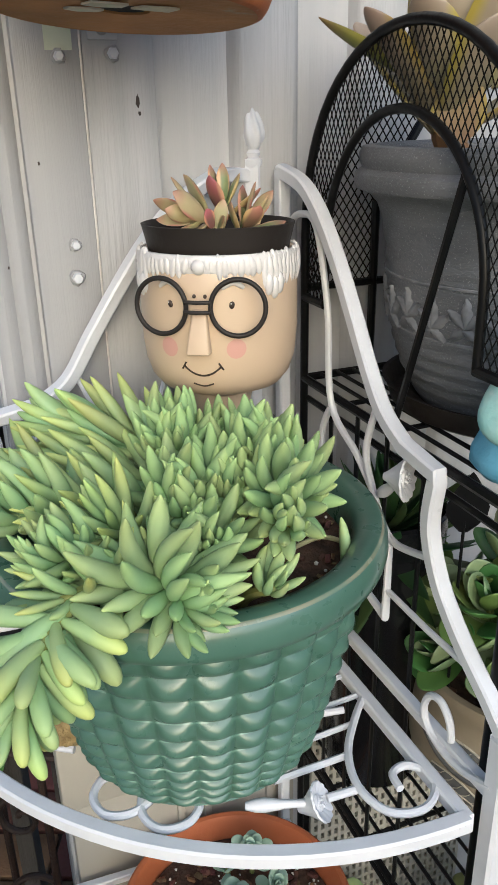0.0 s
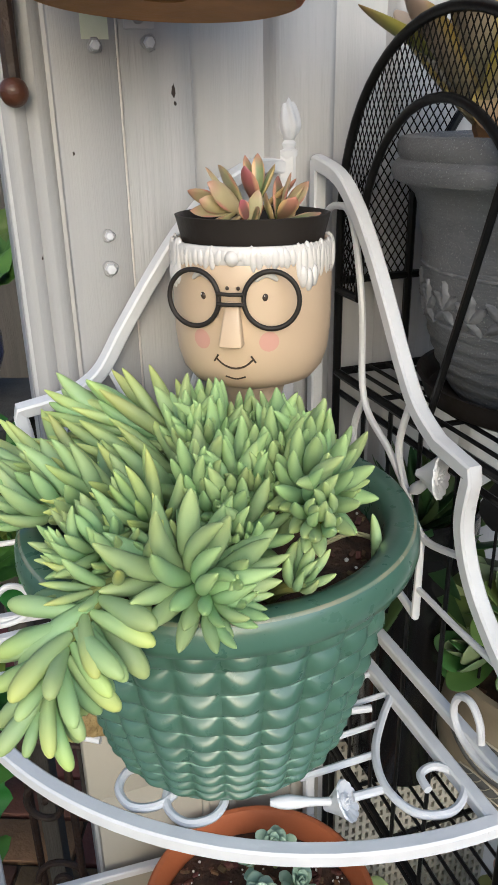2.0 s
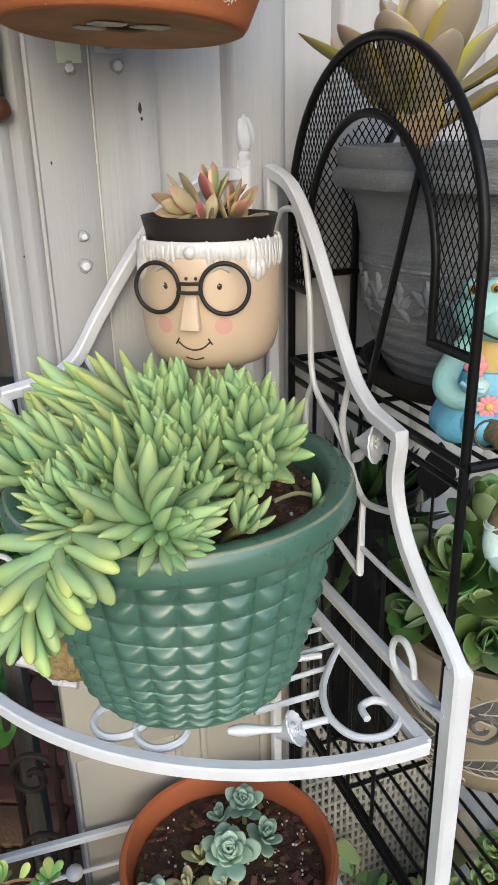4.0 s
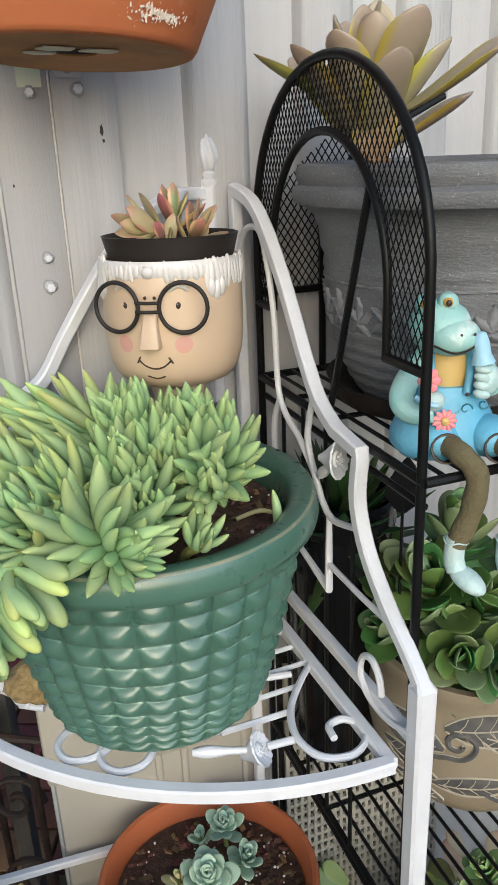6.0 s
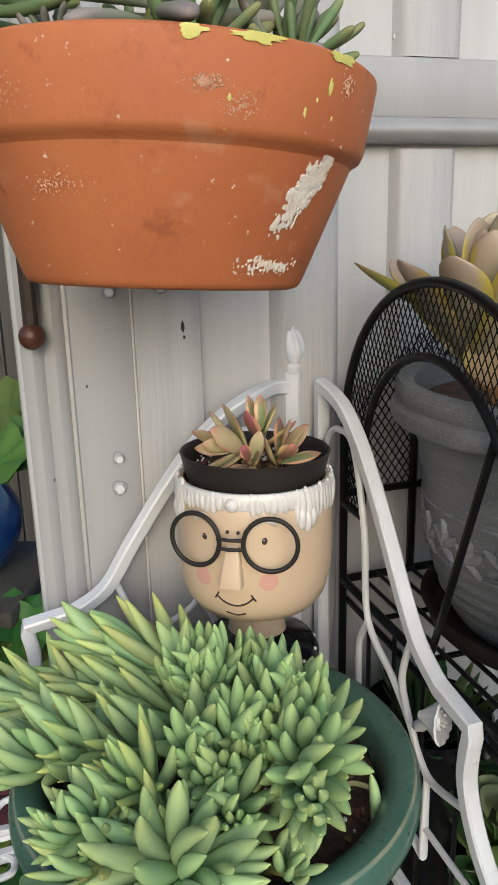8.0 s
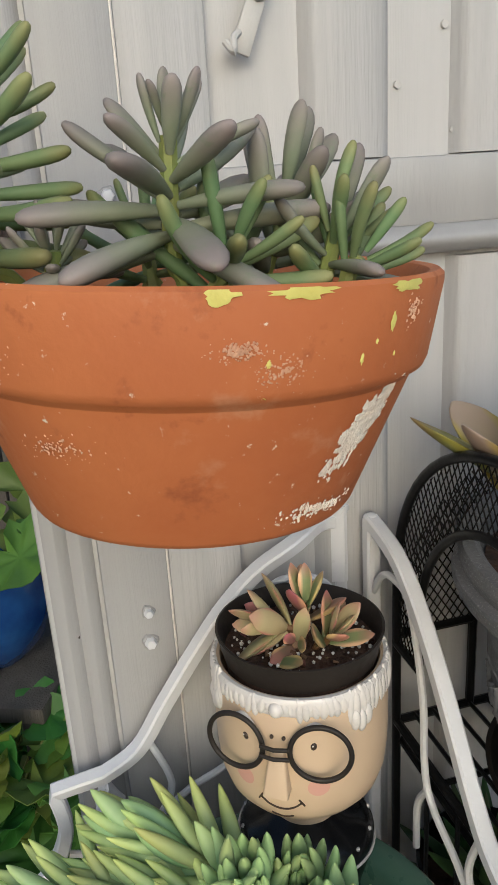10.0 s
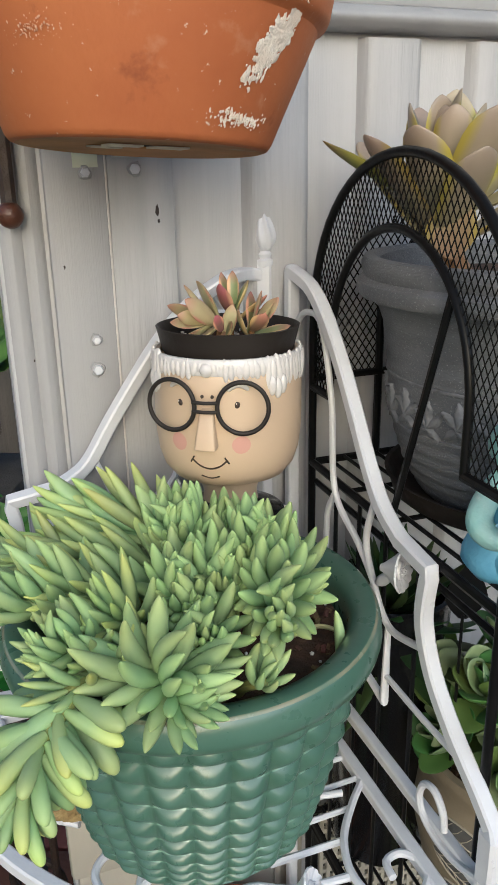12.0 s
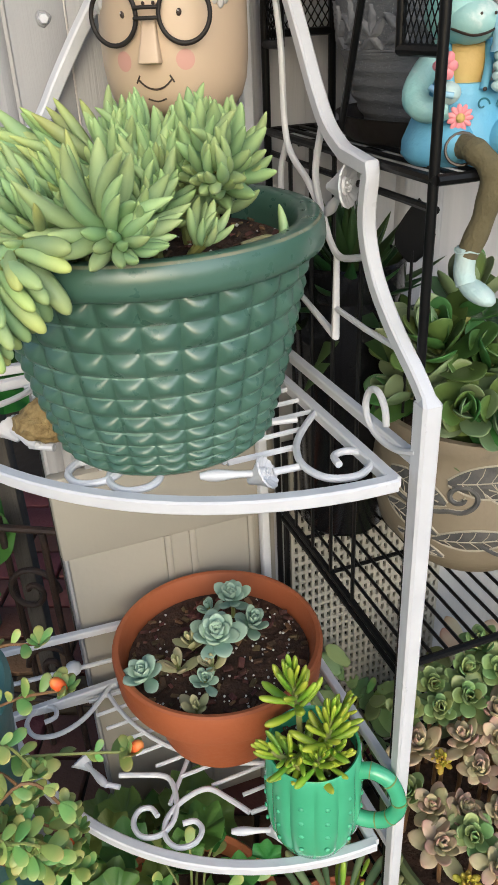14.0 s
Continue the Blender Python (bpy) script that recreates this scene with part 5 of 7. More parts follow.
black = thing("wire_rack", BA, "black steel plant rack with arched expanded-mesh sides", "plant rack")
H2 = BL / 2
for w in (0.0, BW):
    pn = new("side_panel")
    pn.parent = black
    pn.empty_display_size = 0.02
    outer = [bk(0, w, 0.0)] + [bk(H2 - H2 * math.cos(a), w, 1.203 + 0.163 * math.sin(a) ** 0.9) for a in [math.pi * k / 28 for k in range(29)]] + [bk(BL, w, 0.0)]
    part("outer_hoop", tube(outer, 0.0041, 10), M["black"], pn)
    inner = [bk(HC - HR, w, 1.144)] + [bk(HC - HR * math.cos(a), w, 1.193 + 0.118 * math.sin(a)) for a in [math.pi * k / 24 for k in range(25)]] + [bk(HC + HR, w, 1.144)]
    part("inner_hoop", tube(inner, 0.0037, 10), M["black"], pn)
    part("foot_bar", tube([bk(0.0, w, 1.146), bk(HC - HR, w, 1.146)], 0.0042, 8), M["black"], pn)
    part("foot_bar", tube([bk(HC + HR, w, 1.146), bk(BL, w, 1.146)], 0.0042, 8), M["black"], pn)
    part("brace", tube([bk(0.235, w, 1.270), bk(0.166, w, 1.066)], 0.0032, 8), M["black"], pn)
    for s in (0.06, 0.11, 0.16, 0.215):
        part("rod", tube([bk(s, w, 0.592), bk(s, w, 1.066)], 0.0022, 6), M["black"], pn)

    def inside(s, z):
        if z < 1.148:
            return False
        so = (s - H2) / (H2 - 0.004)
        zo = (z - 1.203) / 0.160 if z > 1.203 else 0
        if so * so + zo * zo > 1:
            return False
        si = (s - HC) / (HR + 0.002)
        zi = (z - 1.193) / 0.120 if z > 1.193 else 0
        return si * si + zi * zi > 1

    bm = bmesh.new()
    slope, pitch = 1.75, 0.0074
    for sgn in (1, -1):
        for k in range(-34, 80):
            run = None
            s0 = k * pitch
            for q in range(0, 122):
                z = 1.146 + q * 0.0018
                s = s0 + sgn * (z - 1.146) / slope
                ok = 0 < s < BL and inside(s, z)
                if ok and run is None:
                    run = (s, z)
                if run and not ok:
                    if z - run[1] > 0.004:
                        tube([bk(run[0], w, run[1]), bk(s, w, z)], 0.00062, 4, bm, up=BE)
                    run = None
    part("expanded_mesh", bm, M["mesh"], pn, "black diamond mesh infill", smooth=0, kind="stuff")
for z in (1.064, 0.590, 0.16):
    sh = new("wire_shelf")
    sh.parent = black
    sh.empty_display_size = 0.02
    edge = [bk(0, 0, z), bk(BL + 0.004, 0, z), bk(BL + 0.004, BW, z), bk(0, BW, z)]
    for i in range(4):
        part("edge_bar", tube([edge[i], edge[(i + 1) % 4]], 0.0042, 8), M["black"], sh)
    part("edge_bar", tube([bk(0, 0.004, z - 0.022), bk(BL, 0.004, z - 0.022)], 0.0032, 8), M["black"], sh)
    for k in range(1, 24):
        part("wire", tube([bk(0, BW * k / 24, z + 0.002), bk(BL, BW * k / 24, z + 0.002)], 0.0021, 6), M["black"], sh)
    for s in (0.08, 0.155):
        part("cross_wire", tube([bk(s, 0, z - 0.003), bk(s, BW, z - 0.003)], 0.0028, 6), M["black"], sh)
part("back_bar", tube([bk(0, 0, 1.155), bk(0, BW, 1.155)], 0.004, 8), M["black"], black)
part("back_post", tube([bk(0, 0.075, 1.064), bk(0, 0.075, 1.23), bk(0, 0.12, 1.30), bk(0, 0.22, 1.345)], 0.0042, 8), M["black"], black)
bm = bmesh.new()
for sgn in (1, -1):
    for k in range(-30, 30):
        a, c = None, None
        for q in range(0, 90):
            z = 1.156 + q * 0.002
            s = 0.003 + k * 0.008 + sgn * (z - 1.156) / 1.5
            ok = 0.003 < s < 0.073 + max(0, z - 1.23) * 0.6 and z < 1.17 + 0.17 * math.sqrt(max(0, 1 - (1 - min(s, 0.2) / 0.2) ** 2))
            if ok and a is None:
                a = (s, z)
            if a and not ok:
                tube([bk(0, a[0], a[1]), bk(0, s, z)], 0.0007, 4, bm, up=BD)
                a = None
part("expanded_mesh", bm, M["mesh"], black, "black diamond mesh infill", smooth=0, kind="stuff")

# ---- grey urn-shaped pot and its broad-leaved plant ----
UX, UY = 0.2400, 0.6850
urn = thing("grey_pot", (UX, UY, 1.072), "large charcoal-grey textured pot with a raised leaf band", "flower pot")
UP = [(0.0, 1.0725), (0.088, 1.0725), (0.092, 1.078), (0.104, 1.10), (0.113, 1.125), (0.1185, 1.15), (0.1215, 1.18), (0.124, 1.20), (0.1225, 1.205), (0.1255, 1.212), (0.1275, 1.228), (0.132, 1.240),
      (0.140, 1.248), (0.150, 1.252), (0.1525, 1.257), (0.1515, 1.264), (0.146, 1.268), (0.148, 1.273), (0.1485, 1.279), (0.146, 1.284), (0.138, 1.285), (0.133, 1.281), (0.130, 1.26), (0.126, 1.22)]
# finer steps up the side, for the turned grooves
UP = [p for q0, q1 in zip(UP, UP[1:]) for p in ([(q0[0] + (q1[0] - q0[0]) * k / 8, q0[1] + (q1[1] - q0[1]) * k / 8) for k in range(8)] if 1.075 < q0[1] < 1.20 and q0[0] > 0.09 else [q0])] + [UP[-1]]
part("body", lathe(UP, (UX, UY, 0), 110, wobble=lambda a, z, k: (0.0012 * math.sin(z * 520) if z < 1.138 else 0.0006 * math.sin(z * 800)) * (1.08 < z < 1.235) + 0.0004 * noise.noise(Vector((a * 30, z * 260, 0)))), M["grey_pot"], urn)


sau = thing("saucer", (UX, UY, 1.0665), "black plastic saucer under the charcoal-grey pot", "saucer")
part("dish", lathe([(0.0, 1.0665), (0.108, 1.0665), (0.113, 1.070), (0.119, 1.088), (0.121, 1.089), (0.117, 1.0885), (0.110, 1.0722), (0.0, 1.0722)], (UX, UY, 0), 72), M["plastic"], sau)


def urn_r(z, prof):
    for (r0, z0), (r1, z1) in zip(prof[2:], prof[3:]):
        if z0 <= z <= z1:
            return r0 + (r1 - r0) * (z - z0) / max(z1 - z0, 1e-6)
    return prof[5][0]


def relief_leaf(c, prof, ang, z, length, width, tilt, proud=0.0022, veins=True):
    """A raised leaf laid on the side of a turned pot."""
    b = bmesh.new()
    rows = []
    n = 9
    for i in range(n + 1):
        s = i / n
        w = width * math.sin(math.pi * min(s * 0.95 + 0.03, 1)) ** 0.8
        row = []
        for k in (-1, -0.5, 0, 0.5, 1):
            q = w * k * 0.5
            x, y = s * length, q
            u, v = x * math.cos(tilt) - y * math.sin(tilt), x * math.sin(tilt) + y * math.cos(tilt)
            zz = z + v
            r = urn_r(zz, prof) + (proud * (1.0 if k == 0 else 0.75 if abs(k) == 0.5 else -0.3) + (0.0008 if veins and i % 2 else 0))
            a = ang + u / r
            row.append(b.verts.new((c[0] + r * math.cos(a), c[1] + r * math.sin(a), zz)))
        rows.append(row)
    for r0, r1 in zip(rows, rows[1:]):
        for k in range(4):
            b.faces.new((r0[k], r0[k + 1], r1[k + 1], r1[k]))
    return b


for j in range(15):
    a = radians(160 + j * 14)
    for t0, ln, wd in ((0.75, 0.020, 0.0095), (1.57, 0.024, 0.010), (2.4, 0.020, 0.0095), (-0.6, 0.017, 0.009), (math.pi + 0.6, 0.017, 0.009)):
        part("relief_leaf", relief_leaf((UX, UY), UP, a + (0.02 if t0 > 0 else 0), 1.152 + 0.004 * (j % 2), ln, wd, t0, 0.0028), M["grey_relief"], urn, "pale dry-brushed raised leaf", smooth=60)
for z in (1.142, 1.186):
    ring_pts = [(UX + (urn_r(z, UP) + 0.0004) * math.cos(a), UY + (urn_r(z, UP) + 0.0004) * math.sin(a), z) for a in [radians(6 * k) for k in range(60)]]
    part("relief_ring", tube(ring_pts, 0.0014, 6, closed=True), M["grey_relief"], urn, "pale dry-brushed raised ring")
rnd = random.Random(14)
soil_disc("potting_soil", (UX, UY), 0.129, 1.262, "dark soil in the charcoal-grey pot", rnd, 20, 0)
ECH = [leaf_mesh("broad_rosette_leaf", M["echeveria"], 0.104, 0.044, 0.008, 0.66, 0.45, c, 0.5, 0.16, 12, 14) for c in (0.05, 0.15, 0.28)]
t = thing("succulent", (0.180, 0.685, 1.265), "large mauve and olive rosette succulent with yellow leaf edges", "succulent")
rosette(random.Random(31), t, ECH, (0.158, 0.680, 1.332), (0.02, -0.02, 1), 18, (58, 8), (1.0, 0.76), 0.042, 0.010, M["brown_stem"], 9, foot=(0.180, 0.685, 1.262), hub=0.006)
OLI = leaf_mesh("olive_leaf", M["olive_leaf"], 0.105, 0.040, 0.009, 0.6, 0.6, 0.15, 0.5, 0.16, 12, 14)
DRY = leaf_mesh("dry_leaf", M["dry_leaf"], 0.075, 0.050, 0.005, 0.55, 0.6, -0.1, 0.5, 0.12, 12, 14)
leaf_at(OLI, (0.158, 0.672, 1.320), (-0.98, 0.18, 0.42), (0.35, 0.1, 0.9), (0.55, 1.12, 0.8), t)
leaf_at(DRY, (0.165, 0.655, 1.328), (-0.20, -0.30, -0.85), (-0.4, -0.5, 0.6), (0.9, 0.6, 0.9), t)
leaf_at(ECH[1], (0.185, 0.655, 1.325), (0.75, -0.45, 0.35), (-0.2, -0.4, 0.85), (0.7, 0.95, 0.9), t)
BRO = [leaf_mesh("broad_leaf", M[k], 0.055, 0.030, 0.006, 0.66, 0.35, c, 0.45, 0.12, 9, 12) for k, c in (("broad", 0.1), ("broad", 0.25), ("pale_broad", 0.15))]
t = thing("succulent", (0.30, 0.62, 1.265), "dark green broad-leaved succulent in the grey pot", "succulent")
rosette(random.Random(32), t, BRO, (0.30, 0.585, 1.32), (0.2, -0.3, 1), 16, (80, 12), (1.25, 0.7), 0.03, 0.006, M["stem"], 9, foot=(0.30, 0.60, 1.262))

# ---- seated garden figure on the edge of the black rack (one mesh) ----
b = bmesh.new()
FX, FY = 0.205, 0.533
# full skirt, bib and chest
sk = lathe([(0.0, 1.066), (0.036, 1.066), (0.041, 1.072), (0.0405, 1.082), (0.034, 1.098), (0.0275, 1.112), (0.023, 1.122), (0.0, 1.124)], (0, 0, 0), 40, None, 1, wobble=lambda a, z, k: 0.0015 * math.sin(5 * a + 1) if z < 1.1 else 0)
sk.transform(Matrix.Translation((FX, FY, 0)) @ Matrix.Diagonal((1.05, 0.82, 1, 1)))
merge(b, sk)
ball((0.0205, 0.0165, 0.026), pose(FX + 0.001, FY, 1.132), b, 20, 14, 2)
for x in (-0.014, 0.015):
    tube(spline([(FX + x * 0.8, FY - 0.020, 1.118), (FX + x, FY - 0.0155, 1.136), (FX + x, FY - 0.004, 1.153)], 5), 0.0032, 8, b, index=1)
    ball((0.0016, 0.001, 0.0016), pose(FX + x * 0.8, FY - 0.0235, 1.1185), b, 8, 6, 7)
# head with a broad snout and two raised eyes
ball((0.0240, 0.0215, 0.0205), pose(FX - 0.008, FY - 0.006, 1.168), b, 26, 18, 0)
ball((0.0215, 0.0200, 0.0150), pose(FX + 0.000, FY - 0.014, 1.162), b, 24, 16, 0)
for x, y in ((-0.021, -0.016), (-0.004, -0.012)):
    ball((0.0082, 0.0085, 0.0080), pose(FX + x, FY + y, 1.187), b, 14, 10, 0)
    ball((0.0040, 0.0028, 0.0038), pose(FX + x - 0.001, FY + y - 0.0066, 1.188), b, 12, 8, 6)
    ball((0.0024, 0.0015, 0.0026), pose(FX + x - 0.001, FY + y - 0.0094, 1.188), b, 8, 6, 7)
for x in (0.003, 0.013):
    ball((0.0012, 0.0008, 0.0012), pose(FX + x, FY - 0.0325 + 0.0016 * (x > 0.01), 1.1665), b, 6, 5, 7)
tube(spline([(FX - 0.016, FY - 0.0275, 1.158), (FX - 0.002, FY - 0.0345, 1.1535), (FX + 0.012, FY - 0.0295, 1.156), (FX + 0.019, FY - 0.020, 1.162)], 6), 0.0009, 6, b, index=7)
# one arm bent across the front with a small cup and flower, the other raised with a bell flower
tube(spline([(FX - 0.017, FY - 0.004, 1.146), (FX - 0.030, FY - 0.010, 1.130), (FX - 0.037, FY - 0.020, 1.115), (FX - 0.030, FY - 0.030, 1.107), (FX - 0.015, FY - 0.034, 1.108)], 7), 0.0090, 12, b, index=0, taper=[0.85 + 0.25 * math.sin(math.pi * i / 28) for i in range(29)])
ball((0.0100, 0.0085, 0.0080), pose(FX - 0.017, FY - 0.036, 1.118), b, 12, 8, 5)
tube(spline([(FX - 0.030, FY - 0.041, 1.123), (FX - 0.024, FY - 0.044, 1.119), (FX - 0.014, FY - 0.045, 1.117)], 5), 0.0022, 8, b, index=8)
for k in range(6):
    a = 2 * math.pi * k / 6
    ball((0.0040, 0.0020, 0.0050), pose(FX - 0.021 + 0.0040 * math.cos(a), FY - 0.044, 1.1360 + 0.0050 * math.sin(a), 0, -math.degrees(a) + 90, 0), b, 8, 6, 4)
tube(spline([(FX + 0.019, FY - 0.002, 1.146), (FX + 0.032, FY - 0.010, 1.128), (FX + 0.029, FY - 0.022, 1.124)], 7), 0.0082, 12, b, index=0)
for k in range(4):
    ball((0.0068, 0.0046, 0.0038), pose(FX + 0.0215, FY - 0.028, 1.120 + 0.0065 * k, 0, 12, 0), b, 10, 8, 5)
ball((0.0085, 0.0075, 0.0120), pose(FX + 0.0270, FY - 0.024, 1.130), b, 12, 8, 5)
bell = lathe([(0.0, 0.024), (0.0045, 0.0225), (0.0062, 0.016), (0.0068, 0.006), (0.0090, 0.0), (0.0060, 0.001), (0.0, 0.012)], (0, 0, 0), 18, None, 8)
bell.transform(pose(FX + 0.0215, FY - 0.026, 1.144, 0, -10, 0))
merge(b, bell)
# short trouser legs over the shelf's edge, with stitched cuffs and pale boots
for x in (-0.004, 0.036):
    ball((0.0185, 0.0230, 0.0165), pose(FX + x - 0.004, FY - 0.018, 1.083), b, 16, 12, 1)
    tube([(FX + x + 0.0120 * math.cos(q), FY - 0.0395 + 0.002 * math.sin(q), 1.0805 + 0.0110 * math.sin(q)) for q in [0.4 * k for k in range(17)]], 0.0011, 6, b, index=7)
    leg = spline([(FX + x, FY - 0.030, 1.082), (FX + x + 0.008, FY - 0.050, 1.080), (FX + x + 0.019, FY - 0.058, 1.066), (FX + x + 0.017, FY - 0.055, 1.035), (FX + x + 0.008, FY - 0.052, 1.006)], 7)
    tube(leg, 0.0085, 14, b, index=3, taper=[1.06 - 0.05 * i / len(leg) + 0.05 * math.sin(i * 1.1) for i in range(len(leg))])
    e = leg[-1]
    tube([e + Vector((0.0092 * math.cos(q), 0.0092 * math.sin(q), 0.0035 + 0.0012 * math.sin(3 * q))) for q in [0.393 * k for k in range(16)]], 0.0007, 5, b, closed=True, index=5)
    tube(spline([e + Vector((0, 0, 0.006)), e + Vector((-0.001, 0, -0.012)), e + Vector((0.001, -0.004, -0.022))], 5), 0.0082, 12, b, index=5)
    ball((0.0105, 0.0175, 0.0075), pose(e.x + 0.008, e.y - 0.010, e.z - 0.026, 20, 0, 40), b, 16, 10, 5)
# a flower and curls on the skirt
for k in range(11):
    a = 2 * math.pi * k / 11
    ball((0.0022, 0.0013, 0.0046), pose(FX - 0.006 + 0.0052 * math.cos(a), FY - 0.0335, 1.1010 + 0.0052 * math.sin(a), 0, -math.degrees(a) + 90, 0), b, 8, 6, 4)
ball((0.0034, 0.002, 0.0034), pose(FX - 0.006, FY - 0.0350, 1.1010), b, 8, 6, 2)
for u0, sg in ((0.010, 1), (0.026, -1)):
    tube([(FX + u0 + 0.0050 * (1 - k / 18) * math.cos(k * 0.42), FY - 0.0305 + 0.012 * (u0 > 0.02), 1.109 + sg * 0.0050 * (1 - k / 18) * math.sin(k * 0.42)) for k in range(14)], 0.0007, 5, b, index=9)
fig = single("garden_figurine", b, [M["frog"], M["blue"], M["yellow"], M["trouser"], M["rose"], M["pale"], M["amber"], M["ink"], M["pale_blue"], M["teal_line"]],
             "turquoise and blue resin garden figurine seated on the rack", "figurine", smooth=60)

# ---- tan pot with dark leaf relief and its plants ----
VX, VY = 0.285, 0.685
tan = thing("tan_pot", (VX, VY, 0.594), "tan stoneware pot with dark brushed leaf scrolls", "flower pot")
VP = [(0.0, 0.594), (0.072, 0.594), (0.080, 0.60), (0.108, 0.63), (0.117, 0.665), (0.1185, 0.69), (0.115, 0.715), (0.112, 0.728), (0.116, 0.738), (0.119, 0.748), (0.1175, 0.754), (0.110, 0.754), (0.106, 0.74), (0.104, 0.71)]
VP = [(r, 0.594 + (z - 0.594) * 1.2) for r, z in VP]
part("body", lathe(VP, (VX, VY, 0), 96), M["beige_pot"], tan)


def tan_skin(ang, u, z, proud):
    """A point on the tan pot's side, u metres round from the angle."""
    r = urn_r(z, VP) + proud
    return Vector((VX + r * math.cos(radians(ang) + u / r), VY + r * math.sin(radians(ang) + u / r), z))


def tan_leaf(ang, z, ln, wd, tl):
    """A dark raised leaf with a pale rubbed outline, midrib and side veins."""
    part("relief_leaf", relief_leaf((VX, VY), VP, radians(ang), z, ln, wd, tl, 0.0022), M["beige_relief"], tan, "dark brushed raised leaf", smooth=60)

    def at(sx, side, proud):
        wv = side * wd * 0.5 * math.sin(math.pi * min(sx * 0.95 + 0.03, 1)) ** 0.8
        return tan_skin(ang, sx * ln * math.cos(tl) - wv * math.sin(tl), z + sx * ln * math.sin(tl) + wv * math.cos(tl), proud)
    for side in (1, -1):
        part("relief_line", tube([at(k / 12, side, 0.0006) for k in range(13)], 0.0012, 6), M["tan_rubbed"], tan, "pale rubbed outline")
        for k in range(1, 6):
            part("relief_vein", tube([at(0.15 * k, 0.04 * side, 0.0026), at(0.15 * k + 0.06, 0.45 * side, 0.0024), at(0.15 * k + 0.09, 0.85 * side, 0.0016)], 0.0005, 5), M["tan_rubbed"], tan)
    part("relief_vein", tube([at(k / 10, 0, 0.0027) for k in range(1, 10)], 0.0008, 5), M["tan_rubbed"], tan)


for leaf in ((-116, 0.738, 0.098, 0.040, 0.14), (-152, 0.730, 0.078, 0.032, -0.22), (-152, 0.690, 0.070, 0.028, -0.3), (-122, 0.662, 0.092, 0.030, 0.16), (-84, 0.664, 0.070, 0.026, 0.1),
             (-146, 0.652, 0.060, 0.022, -0.25), (-66, 0.722, 0.070, 0.032, 2.9), (-56, 0.684, 0.056, 0.024, 0.3)):
    tan_leaf(*leaf)
# long stems that sweep round the side and curl up at the end
for a0, z0, run, curl, th in ((-160, 0.722, 0.105, 0.021, 0.0030), (-98, 0.668, 0.060, 0.016, 0.0026)):
    uz = [(run * k / 12, -0.022 * math.sin(math.pi * k / 15)) for k in range(12)]
    for k in range(27):
        q, w = curl * (1 - k / 34), -math.pi / 2 + k * 0.29
        uz.append((run + q * math.cos(w), uz[11][1] + curl + q * math.sin(w) * 0.85 - curl * 0.15))
    pts = spline([tan_skin(a0, u, z0 + v, 0.0009) for u, v in uz], 2)
    part("relief_scroll", tube(pts, th, 6), M["beige_relief"], tan, "dark brushed raised scroll")
    part("relief_line", tube([p + Vector((0, 0, th * 0.9)) for p in pts], 0.0008, 5), M["tan_rubbed"], tan, "pale rubbed outline")
rnd = random.Random(15)
soil_disc("potting_soil", (VX, VY), 0.1045, 0.766, "dark soil in the tan pot", rnd, 10, 0)
BIG = [leaf_mesh("broad_leaf", M[k], 0.070, 0.040, 0.006, 0.64, 0.3, c, 0.4, 0.14, 9, 12) for k, c in (("broad", 0.1), ("pale_broad", 0.25), ("broad", 0.2))]
for i, (c, ax, n, s, f) in enumerate((((0.200, 0.565, 0.865), (-0.3, -0.3, 1), 18, 1.0, (0.22, 0.58)), ((0.255, 0.555, 0.845), (0.1, -0.5, 1), 18, 0.9, (0.255, 0.58)), ((0.235, 0.605, 0.905), (0.0, 0.1, 1), 16, 0.95, (0.24, 0.61)),
                                      ((0.185, 0.600, 0.820), (-0.7, 0.1, 0.6), 14, 0.95, (0.215, 0.61)), ((0.290, 0.540, 0.800), (0.4, -0.7, 0.5), 18, 0.7, (0.28, 0.57)), ((0.300, 0.590, 0.870), (0.3, -0.1, 1), 16, 1.0, (0.29, 0.6)),
                                      ((0.170, 0.640, 0.850), (-0.5, 0.3, 0.8), 12, 1.0, (0.215, 0.64)), ((0.225, 0.520, 0.805), (-0.2, -0.8, 0.5), 18, 0.85, (0.235, 0.545)), ((0.265, 0.500, 0.800), (0.2, -0.8, 0.4), 18, 0.8, (0.262, 0.53)), ((0.165, 0.575, 0.800), (-0.8, -0.4, 0.5), 14, 0.9, (0.20, 0.585)))):
    c = (c[0] + 0.023, c[1] + 0.075, c[2] + 0.012)
    f = (f[0] + 0.023, f[1] + 0.075)
    t = thing("succulent", (*f, 0.767), "dark green broad-leaved succulent in the tan pot", "succulent", "succulents in the tan pot")
    rosette(random.Random(40 + i), t, BIG if i != 4 else BRO, c, ax, n, (84, 12), (s, s * 0.55), 0.04, 0.005, M["stem"], 10, foot=(*f, 0.766))

